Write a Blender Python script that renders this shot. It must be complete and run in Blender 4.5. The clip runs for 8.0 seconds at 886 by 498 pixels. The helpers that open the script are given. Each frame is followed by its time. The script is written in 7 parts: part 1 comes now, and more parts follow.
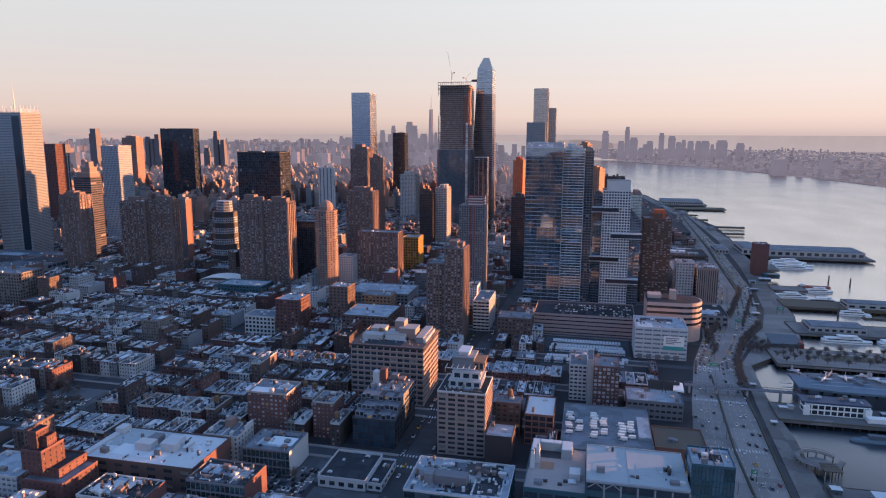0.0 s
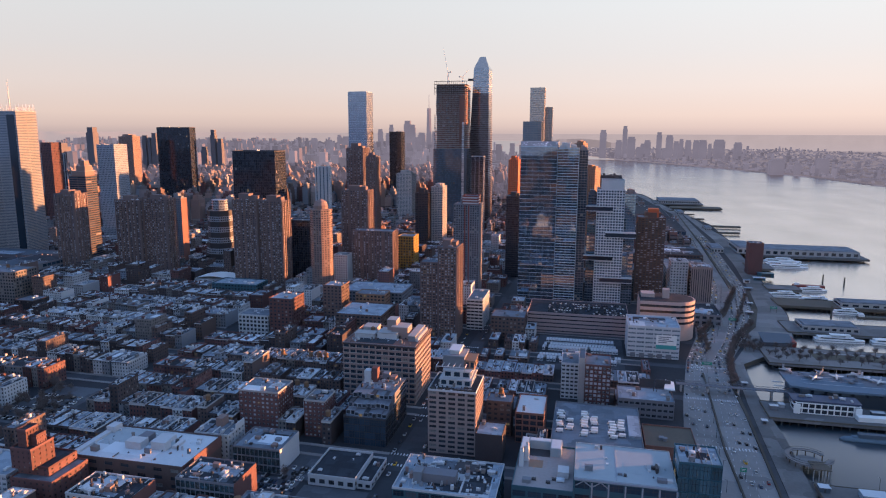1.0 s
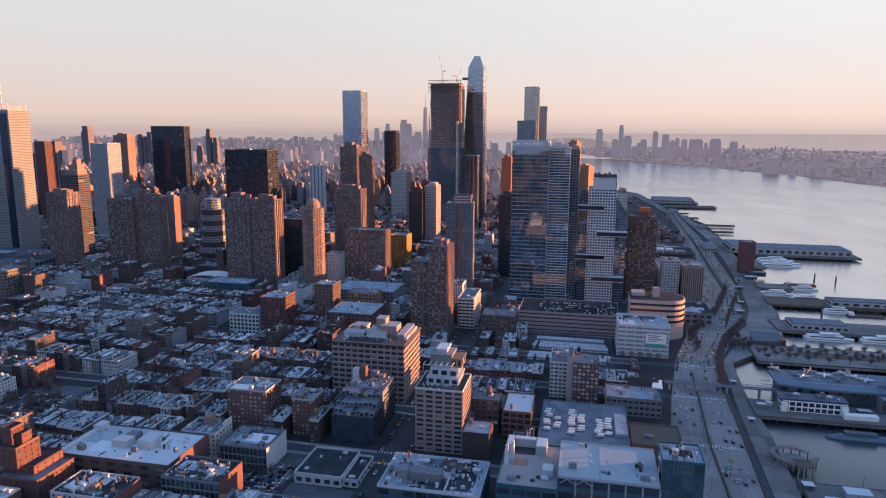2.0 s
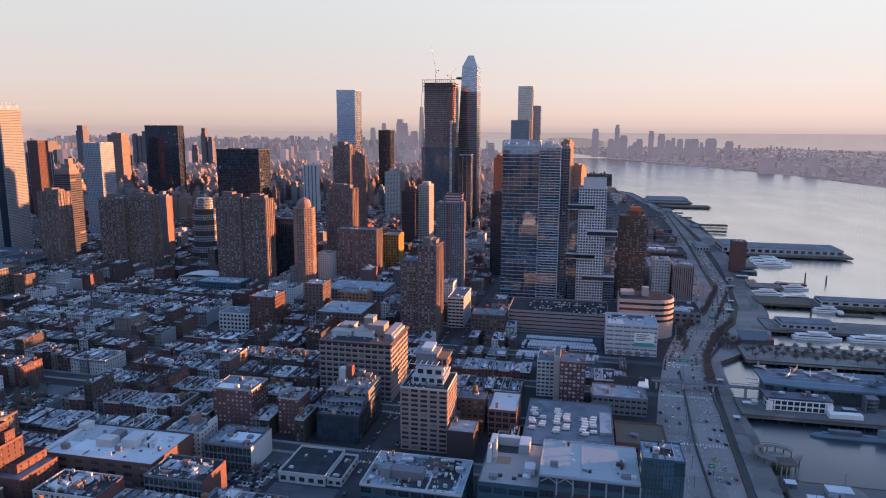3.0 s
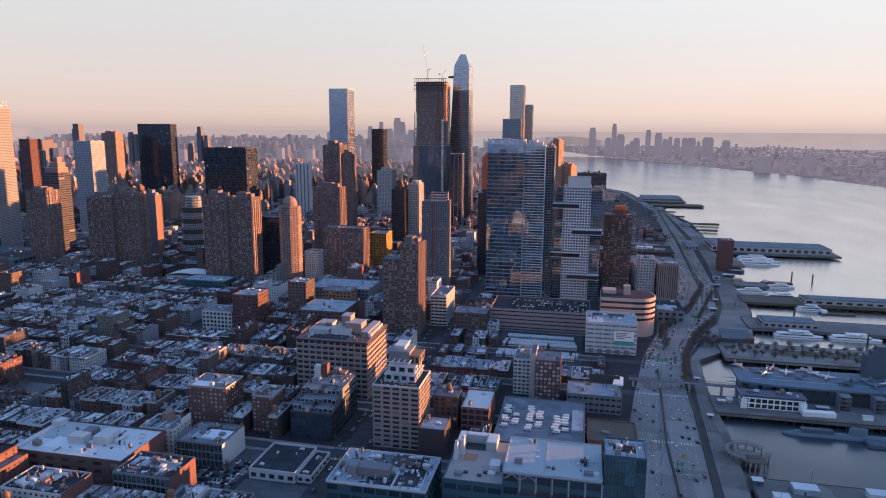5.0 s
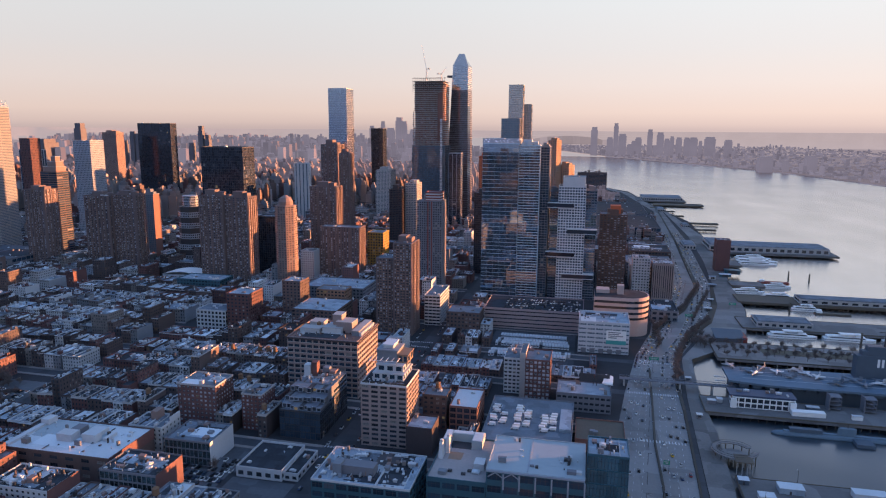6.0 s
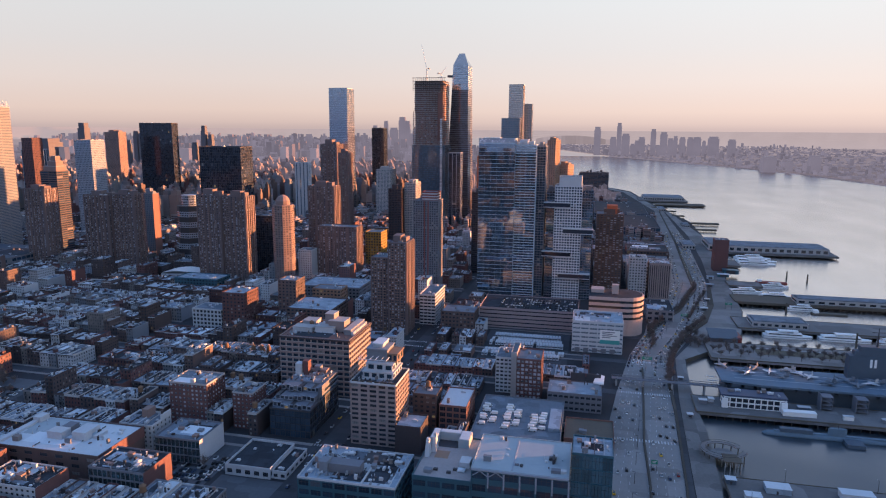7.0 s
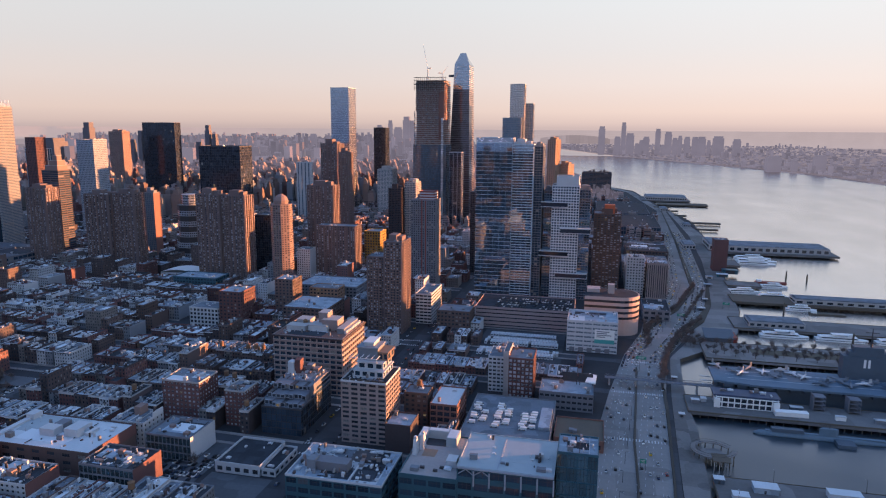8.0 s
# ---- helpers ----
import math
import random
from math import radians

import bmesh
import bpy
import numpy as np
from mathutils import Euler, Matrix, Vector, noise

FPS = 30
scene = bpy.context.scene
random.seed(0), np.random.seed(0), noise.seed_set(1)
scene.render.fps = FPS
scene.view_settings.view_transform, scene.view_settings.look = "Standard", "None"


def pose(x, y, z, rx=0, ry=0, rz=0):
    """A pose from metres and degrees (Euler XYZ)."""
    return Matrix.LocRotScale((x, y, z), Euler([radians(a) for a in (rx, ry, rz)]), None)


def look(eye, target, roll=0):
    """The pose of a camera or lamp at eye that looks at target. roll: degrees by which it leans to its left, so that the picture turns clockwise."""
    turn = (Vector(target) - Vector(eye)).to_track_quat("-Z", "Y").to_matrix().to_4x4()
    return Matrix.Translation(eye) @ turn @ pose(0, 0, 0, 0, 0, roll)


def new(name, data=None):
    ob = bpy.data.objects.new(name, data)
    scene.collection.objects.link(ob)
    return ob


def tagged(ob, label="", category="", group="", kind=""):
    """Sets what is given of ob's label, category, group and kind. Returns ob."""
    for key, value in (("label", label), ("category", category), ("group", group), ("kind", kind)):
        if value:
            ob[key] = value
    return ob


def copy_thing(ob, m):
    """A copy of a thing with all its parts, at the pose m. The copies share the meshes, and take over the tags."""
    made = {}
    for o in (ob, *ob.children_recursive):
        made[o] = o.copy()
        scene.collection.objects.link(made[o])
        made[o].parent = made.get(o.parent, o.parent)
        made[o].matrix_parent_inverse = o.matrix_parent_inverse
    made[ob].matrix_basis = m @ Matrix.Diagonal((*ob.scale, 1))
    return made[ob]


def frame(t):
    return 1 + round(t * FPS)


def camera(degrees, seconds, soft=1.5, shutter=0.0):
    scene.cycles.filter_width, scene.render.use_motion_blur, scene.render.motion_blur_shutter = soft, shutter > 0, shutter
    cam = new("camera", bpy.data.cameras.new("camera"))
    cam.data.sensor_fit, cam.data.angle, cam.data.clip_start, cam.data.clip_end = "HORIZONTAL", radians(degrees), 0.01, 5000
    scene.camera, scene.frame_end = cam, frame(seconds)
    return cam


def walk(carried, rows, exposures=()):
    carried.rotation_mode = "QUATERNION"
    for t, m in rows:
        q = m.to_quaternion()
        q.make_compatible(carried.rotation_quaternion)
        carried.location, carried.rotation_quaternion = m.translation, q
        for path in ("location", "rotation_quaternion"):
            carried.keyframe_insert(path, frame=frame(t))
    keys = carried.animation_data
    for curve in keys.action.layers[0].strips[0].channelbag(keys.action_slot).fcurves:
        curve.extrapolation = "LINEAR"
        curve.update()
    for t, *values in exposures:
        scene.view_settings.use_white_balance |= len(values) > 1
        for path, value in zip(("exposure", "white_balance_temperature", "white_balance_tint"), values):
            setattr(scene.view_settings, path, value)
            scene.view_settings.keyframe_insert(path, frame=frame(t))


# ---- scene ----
cam = camera(66.9, 8.0, soft=1.15)
METRES, EYE, TILT, LEAN, TURN = 72.1, 218.0, 0.0, 0.0, 12.5
ROWS = [
    (0.0, 0.0, 0.0, 0.0, 0.03, -9.83, -0.17),
    (0.5, 0.034, -0.0056, 0.0001, 0.0, -9.87, -0.19),
    (1.0, 0.075, -0.0124, 0.0, -0.08, -9.91, -0.22),
    (1.5, 0.121, -0.0187, 0.0001, -0.19, -9.96, -0.24),
    (3.0, 0.29, -0.0397, -0.0001, -0.51, -10.03, -0.29),
    (3.5, 0.3533, -0.0468, 0.0014, -0.62, -10.07, -0.32),
    (4.0, 0.4191, -0.0552, 0.0018, -0.67, -10.09, -0.33),
    (4.5, 0.4866, -0.0638, 0.0022, -0.61, -10.11, -0.33),
    (6.0, 0.7008, -0.0898, 0.0037, -0.22, -10.18, -0.36),
    (6.5, 0.7734, -0.0992, 0.0045, -0.06, -10.2, -0.36),
    (7.0, 0.846, -0.1084, 0.0049, 0.17, -10.21, -0.36),
    (7.5, 0.9189, -0.1182, 0.0052, 0.41, -10.23, -0.36),
    (8.0, 0.9917, -0.1277, 0.0057, 0.65, -10.25, -0.37),
]
walk(cam, [(t, pose(0, 0, EYE, TILT, LEAN, TURN) @ pose(METRES * x, METRES * y, METRES * z, 90 + pitch, roll, yaw)) for t, x, y, z, yaw, pitch, roll in ROWS])

# ---- world, sun, exposure ----
SUN_EL, SUN_AZ = 2.6, 22.5          # degrees above the horizon; degrees from +x towards +y
world = bpy.data.worlds.new("evening_sky")
scene.world = world
world.use_nodes = True
wn, wl = world.node_tree.nodes, world.node_tree.links
wn.clear()
w_out = wn.new("ShaderNodeOutputWorld")
w_bg = wn.new("ShaderNodeBackground")
w_sky = wn.new("ShaderNodeTexSky")
w_sky.sky_type, w_sky.sun_disc = "NISHITA", False
w_sky.sun_elevation, w_sky.sun_rotation = radians(SUN_EL), radians(90 - SUN_AZ)
w_sky.air_density, w_sky.dust_density = 1.0, 2.0
w_dim = wn.new("ShaderNodeMixRGB")
w_dim.blend_type = "MULTIPLY"
w_dim.inputs[0].default_value = 1.0
w_dim.inputs[2].default_value = (0.10, 0.10, 0.10, 1)
w_co = wn.new("ShaderNodeTexCoord")
w_sep = wn.new("ShaderNodeSeparateXYZ")
w_ramp = wn.new("ShaderNodeValToRGB")
w_mix = wn.new("ShaderNodeMixRGB")
w_mix.inputs[0].default_value = 0.12
els = w_ramp.color_ramp.elements
WARM = [(0.0, (0.66, 0.51, 0.49)), (0.008, (0.78, 0.60, 0.55)), (0.024, (0.89, 0.70, 0.625)), (0.062, (0.89, 0.77, 0.73)), (0.11, (0.84, 0.80, 0.80)),
        (0.17, (0.83, 0.84, 0.86)), (0.26, (0.80, 0.84, 0.90)), (0.42, (0.49, 0.68, 1.07)), (1.0, (0.18, 0.39, 0.88))]
COOL = [(0.0, (0.25, 0.34, 0.62)), (0.05, (0.43, 0.56, 0.88)), (0.12, (0.49, 0.67, 1.08)), (0.30, (0.41, 0.65, 1.13)), (1.0, (0.19, 0.37, 0.80))]


def fill(ramp, rows):
    els = ramp.color_ramp.elements
    els[0].position, els[0].color = rows[0][0], (*rows[0][1], 1)
    els[1].position, els[1].color = rows[-1][0], (*rows[-1][1], 1)
    for p, c in rows[1:-1]:
        e = els.new(p)
        e.color = (*c, 1)


fill(w_ramp, WARM)
w_cool = wn.new("ShaderNodeValToRGB")
fill(w_cool, COOL)
w_dot = wn.new("ShaderNodeVectorMath")
w_dot.operation = "DOT_PRODUCT"
w_dot.inputs[1].default_value = (math.cos(radians(SUN_AZ)), math.sin(radians(SUN_AZ)), 0)
w_side = wn.new("ShaderNodeMapRange")
w_side.interpolation_type = "SMOOTHSTEP"
w_side.inputs[1].default_value, w_side.inputs[2].default_value = -0.58, -0.385
w_two = wn.new("ShaderNodeMixRGB")
wl.new(w_co.outputs["Generated"], w_dot.inputs[0])
wl.new(w_dot.outputs["Value"], w_side.inputs[0])
wl.new(w_side.outputs[0], w_two.inputs[0])
wl.new(w_sep.outputs["Z"], w_cool.inputs[0])
wl.new(w_cool.outputs[0], w_two.inputs[1])
wl.new(w_ramp.outputs[0], w_two.inputs[2])
wl.new(w_co.outputs["Generated"], w_sep.inputs[0])
wl.new(w_sep.outputs["Z"], w_ramp.inputs[0])
wl.new(w_sky.outputs[0], w_dim.inputs[1])
w_lift = wn.new("ShaderNodeMapRange")
w_lift.interpolation_type = "SMOOTHSTEP"
w_lift.inputs[1].default_value, w_lift.inputs[2].default_value = -0.2, 0.85
w_lift.inputs[3].default_value, w_lift.inputs[4].default_value = 1.0, 1.19
wl.new(w_dot.outputs["Value"], w_lift.inputs[0])
w_glow = wn.new("ShaderNodeVectorMath")
w_glow.operation = "SCALE"
wl.new(w_two.outputs[0], w_glow.inputs[0])
wl.new(w_lift.outputs[0], w_glow.inputs["Scale"])
wl.new(w_glow.outputs[0], w_mix.inputs[1])
wl.new(w_dim.outputs[0], w_mix.inputs[2])
wl.new(w_mix.outputs[0], w_bg.inputs[0])
w_bg.inputs[1].default_value = 0.26
scene.view_settings.exposure = 1.94
wl.new(w_bg.outputs[0], w_out.inputs[0])

sun = new("sun", bpy.data.lights.new("sun", "SUN"))
sun.data.energy, sun.data.angle, sun.data.color = 5.0, radians(0.6), (1.0, 0.385, 0.145)
ca, sa, ce, se = math.cos(radians(SUN_AZ)), math.sin(radians(SUN_AZ)), math.cos(radians(SUN_EL)), math.sin(radians(SUN_EL))
sun.matrix_world = look((3000 * ca, 3000 * sa, 400), (3000 * ca - ca * ce, 3000 * sa - sa * ce, 400 - se))


# ---- materials ----
def principled(name):
    m = bpy.data.materials.new(name)
    m.use_nodes = True
    return m, m.node_tree.nodes, m.node_tree.links, m.node_tree.nodes["Principled BSDF"]


def surface(name, color, rough=0.85, spread=0.35, grain=0.6, stain=0.06, metal=0.0, bump=0.0, by="island", patch=0.0):
    """Plaster, brick, tar and the like: a base colour with grain, large stains and a shift from piece to piece."""
    m, n, l, b = principled(name)
    co = n.new("ShaderNodeTexCoord")
    fine, big = n.new("ShaderNodeTexNoise"), n.new("ShaderNodeTexNoise")
    fine.inputs["Scale"].default_value, fine.inputs["Detail"].default_value = grain, 3
    big.inputs["Scale"].default_value, big.inputs["Detail"].default_value = stain, 3
    if by == "object":
        rnd = n.new("ShaderNodeObjectInfo").outputs["Random"]
    else:
        rnd = n.new("ShaderNodeNewGeometry").outputs["Random Per Island"]
    add = n.new("ShaderNodeMath")
    add.operation = "ADD"
    mul = n.new("ShaderNodeMath")
    mul.operation = "MULTIPLY_ADD"
    l.new(co.outputs["Object"], fine.inputs["Vector"])
    l.new(co.outputs["Object"], big.inputs["Vector"])
    l.new(fine.outputs[0], add.inputs[0])
    l.new(big.outputs[0], add.inputs[1])
    l.new(add.outputs[0], mul.inputs[0])
    mul.inputs[1].default_value = 0.45
    l.new(rnd, mul.inputs[2])
    ramp = n.new("ShaderNodeMapRange")
    ramp.inputs[1].default_value, ramp.inputs[2].default_value = 0.3, 1.4
    ramp.inputs[3].default_value, ramp.inputs[4].default_value = 1 - spread, 1 + spread
    l.new(mul.outputs[0], ramp.inputs[0])
    hsv = n.new("ShaderNodeHueSaturation")
    hsv.inputs["Color"].default_value = (*color, 1)
    l.new(ramp.outputs[0], hsv.inputs["Value"])
    tint = hsv.outputs[0]
    if patch:
        cell, tone, wash = n.new("ShaderNodeTexVoronoi"), n.new("ShaderNodeMapRange"), n.new("ShaderNodeMixRGB")
        cell.distance = "CHEBYCHEV"
        cell.inputs["Scale"].default_value, cell.inputs["Randomness"].default_value = patch, 0.75
        l.new(co.outputs["Object"], cell.inputs["Vector"])
        tone.inputs[1].default_value, tone.inputs[2].default_value = 0.15, 0.9
        tone.inputs[3].default_value, tone.inputs[4].default_value = 0.74, 1.08
        bit = n.new("ShaderNodeSeparateColor")
        l.new(cell.outputs["Color"], bit.inputs[0])
        l.new(bit.outputs[0], tone.inputs[0])
        wash.blend_type = "MULTIPLY"
        wash.inputs[0].default_value = 1.0
        l.new(hsv.outputs[0], wash.inputs[1])
        l.new(tone.outputs[0], wash.inputs[2])
        tint = wash.outputs[0]
    l.new(tint, b.inputs["Base Color"])
    b.inputs["Roughness"].default_value, b.inputs["Metallic"].default_value = rough, metal
    b.inputs["Specular IOR Level"].default_value = 0.25
    if bump:
        bp = n.new("ShaderNodeBump")
        bp.inputs["Strength"].default_value, bp.inputs["Distance"].default_value = bump, 0.3
        l.new(fine.outputs[0], bp.inputs["Height"])
        l.new(bp.outputs[0], b.inputs["Normal"])
    return m


def pane_material(name, color, rough=0.08, lit=0.0, pale_share=0.12, metal=0.0, wave=0.02, low=0.5, pale=(0.22, 0.22, 0.22)):
    """Window glass: dark and glossy, some panes pale with blinds or painted sky, a few lit from inside."""
    m, n, l, b = principled(name)
    geo, inf = n.new("ShaderNodeNewGeometry"), n.new("ShaderNodeObjectInfo")
    add, fr = n.new("ShaderNodeMath"), n.new("ShaderNodeMath")
    add.operation, fr.operation = "ADD", "FRACT"
    l.new(geo.outputs["Random Per Island"], add.inputs[0])
    l.new(inf.outputs["Random"], add.inputs[1])
    l.new(add.outputs[0], fr.inputs[0])
    ramp = n.new("ShaderNodeValToRGB")
    ramp.color_ramp.interpolation = "LINEAR"
    e = ramp.color_ramp.elements
    e[0].position, e[0].color = 0.0, (color[0] * low, color[1] * low, color[2] * low, 1)
    e[1].position, e[1].color = 1 - pale_share, (color[0] * (2 - low), color[1] * (2 - low), color[2] * (2 - low), 1)
    if pale_share > 0:
        q = e.new(min(0.999, 1 - pale_share + 0.01))
        q.color = (*pale, 1)
    l.new(fr.outputs[0], ramp.inputs[0])
    l.new(ramp.outputs[0], b.inputs["Base Color"])
    b.inputs["Roughness"].default_value, b.inputs["Metallic"].default_value = rough, metal
    b.inputs["Specular IOR Level"].default_value = 0.6
    if wave:
        tex, bp = n.new("ShaderNodeTexNoise"), n.new("ShaderNodeBump")
        tex.inputs["Scale"].default_value = 0.25
        bp.inputs["Strength"].default_value, bp.inputs["Distance"].default_value = wave, 1.0
        l.new(tex.outputs[0], bp.inputs["Height"])
        l.new(bp.outputs[0], b.inputs["Normal"])
    if lit:
        th = n.new("ShaderNodeMath")
        th.operation, th.inputs[1].default_value = "LESS_THAN", lit
        l.new(fr.outputs[0], th.inputs[0])
        b.inputs["Emission Color"].default_value = (1.0, 0.72, 0.42, 1)
        dim = n.new("ShaderNodeMath")
        dim.operation, dim.inputs[1].default_value = "MULTIPLY", 0.035
        l.new(th.outputs[0], dim.inputs[0])
        l.new(dim.outputs[0], b.inputs["Emission Strength"])
    return m


M = dict(
    brick=surface("red_brick", (0.118, 0.064, 0.064), 0.9, 0.35, bump=0.2),
    brown=surface("brown_brick", (0.102, 0.078, 0.076), 0.9, 0.35, bump=0.2),
    tan=surface("tan_brick", (0.168, 0.158, 0.158), 0.9, 0.3, bump=0.2),
    buff=surface("buff_brick", (0.26, 0.175, 0.13), 0.9, 0.25, bump=0.2),
    white=surface("white_painted_render", (0.42, 0.445, 0.48), 0.8, 0.25),
    grey=surface("grey_render", (0.155, 0.172, 0.20), 0.85, 0.35),
    dark=surface("dark_brick", (0.06, 0.05, 0.054), 0.9, 0.4),
    concrete=surface("concrete", (0.33, 0.325, 0.33), 0.85, 0.2),
    pinkstone=surface("pink_limestone", (0.24, 0.195, 0.192), 0.85, 0.2),
    silver_roof=surface("silver_coated_roof", (0.225, 0.28, 0.34), 0.7, 0.55, 1.1, 0.12, patch=0.16),
    white_roof=surface("white_membrane_roof", (0.45, 0.495, 0.54), 0.75, 0.3, 0.7, 0.07),
    tar_roof=surface("tar_roof", (0.027, 0.033, 0.043), 0.92, 0.6, 0.9, 0.12, patch=0.14),
    grey_roof=surface("gravel_roof", (0.13, 0.155, 0.19), 0.85, 0.6, 0.9, 0.12, patch=0.13),
    metal=surface("galvanised_metal", (0.42, 0.44, 0.47), 0.5, 0.35, metal=0.3),
    steel=surface("dark_steel", (0.06, 0.06, 0.068), 0.6, 0.3, metal=0.4),
    rust=surface("rust_brown_steel", (0.165, 0.09, 0.078), 0.8, 0.4),
    highway=surface("worn_highway_asphalt", (0.188, 0.184, 0.187), 0.8, 0.4, 0.5, 0.05, patch=0.03),
    orange=surface("orange_safety_netting", (0.36, 0.10, 0.05), 0.8, 0.3),
    yellow=surface("yellow_cladding", (0.27, 0.18, 0.05), 0.8, 0.2),
    mauve=surface("mauve_grey_concrete", (0.265, 0.222, 0.235), 0.85, 0.25),
    slate=surface("slate_grey_cladding", (0.14, 0.148, 0.175), 0.7, 0.25),
    rose=surface("rose_brick", (0.20, 0.145, 0.135), 0.9, 0.25),
    red=surface("red_cladding", (0.17, 0.05, 0.045), 0.8, 0.25),
    wood=surface("tank_wood", (0.16, 0.10, 0.065), 0.9, 0.3),
    asphalt=surface("asphalt", (0.052, 0.057, 0.067), 0.85, 0.4, 0.4, 0.03, patch=0.05),
    lot=surface("worn_parking_asphalt", (0.085, 0.092, 0.104), 0.85, 0.4, 0.4, 0.05, patch=0.07),
    paving=surface("pavement_concrete", (0.155, 0.15, 0.15), 0.85, 0.4, 0.5, 0.06, patch=0.06),
    soil=surface("dark_ground", (0.031, 0.032, 0.037), 0.95, 0.5, 0.2, 0.03),
    paint=surface("white_road_paint", (0.45, 0.46, 0.48), 0.7, 0.3),
    pierdeck=surface("worn_pier_decking", (0.15, 0.147, 0.15), 0.85, 0.4, 0.5, 0.06, patch=0.06),
    timber=surface("pier_timber", (0.10, 0.085, 0.07), 0.9, 0.4),
    teal=surface("teal_metal_panel", (0.038, 0.10, 0.135), 0.5, 0.25, metal=0.2),
    navy=surface("navy_grey_ship_paint", (0.068, 0.092, 0.122), 0.6, 0.25, 0.3, 0.05),
    shipwhite=surface("white_ship_paint", (0.70, 0.70, 0.70), 0.5, 0.15),
    hullred=surface("red_hull_paint", (0.22, 0.05, 0.04), 0.6, 0.2),
    twig=surface("bare_twigs", (0.14, 0.115, 0.11), 0.95, 0.3),
    hedge=surface("hedge_leaves", (0.06, 0.054, 0.047), 0.95, 0.4),
    far=surface("far_masonry", (0.17, 0.15, 0.155), 0.95, 0.5),
    haze=surface("haze_toned_masonry", (0.11, 0.11, 0.13), 0.95, 0.35),
    clad=surface("pale_metal_cladding", (0.25, 0.285, 0.34), 0.6, 0.25),
    ceramic=surface("pale_ceramic_rods", (0.25, 0.25, 0.265), 0.7, 0.2),
    tower=surface("tower_brown_brick", (0.138, 0.110, 0.113), 0.9, 0.35),
    umber=surface("dark_umber_brick", (0.105, 0.072, 0.066), 0.9, 0.3),
    rosestone=surface("rose_precast_stone", (0.40, 0.315, 0.30), 0.85, 0.2),
    walkway=surface("pale_walkway_concrete", (0.22, 0.205, 0.20), 0.85, 0.35, 0.5, 0.06, patch=0.06),
    turf=surface("winter_turf", (0.125, 0.11, 0.085), 0.95, 0.4, 0.3, 0.05),
    membrane=surface("pale_roof_membrane", (0.30, 0.35, 0.385), 0.8, 0.16, 0.25, 0.05),
    slab=surface("pale_slab_edge", (0.40, 0.47, 0.55), 0.7, 0.2),
    frame=surface("white_precast_frame", (0.44, 0.47, 0.52), 0.75, 0.15),
    limestone=surface("weathered_limestone", (0.275, 0.25, 0.25), 0.9, 0.4),
    tglass=pane_material("mirror_curtain_glass", (0.225, 0.32, 0.425), 0.03, lit=0.002, pale_share=0.015, metal=0.86, low=0.88, wave=0.004, pale=(0.34, 0.38, 0.42)),
    # tower panes: sky reflection painted as a pale bluish share of the glass
    speck=pane_material("tower_window_glass", (0.045, 0.058, 0.08), pale_share=0.40, pale=(0.36, 0.40, 0.47), lit=0.01),
    cubeglass=pane_material("teal_mirror_glass", (0.10, 0.20, 0.25), 0.06, pale_share=0.04, metal=0.75, low=0.7),
    lowglass=pane_material("tinted_facade_glass", (0.026, 0.048, 0.078), 0.1, pale_share=0.03, low=0.6),
    glass=pane_material("window_glass", (0.035, 0.045, 0.06), lit=0.012),
    bglass=pane_material("blue_curtain_glass", (0.14, 0.215, 0.30), 0.05, lit=0.002, pale_share=0.02, metal=0.5, low=0.84),
    dglass=pane_material("black_curtain_glass", (0.025, 0.033, 0.048), 0.06, lit=0.001, pale_share=0.004),
    sglass=pane_material("silver_curtain_glass", (0.31, 0.335, 0.37), 0.05, pale_share=0.0, metal=0.9, low=0.85, wave=0.0),
)


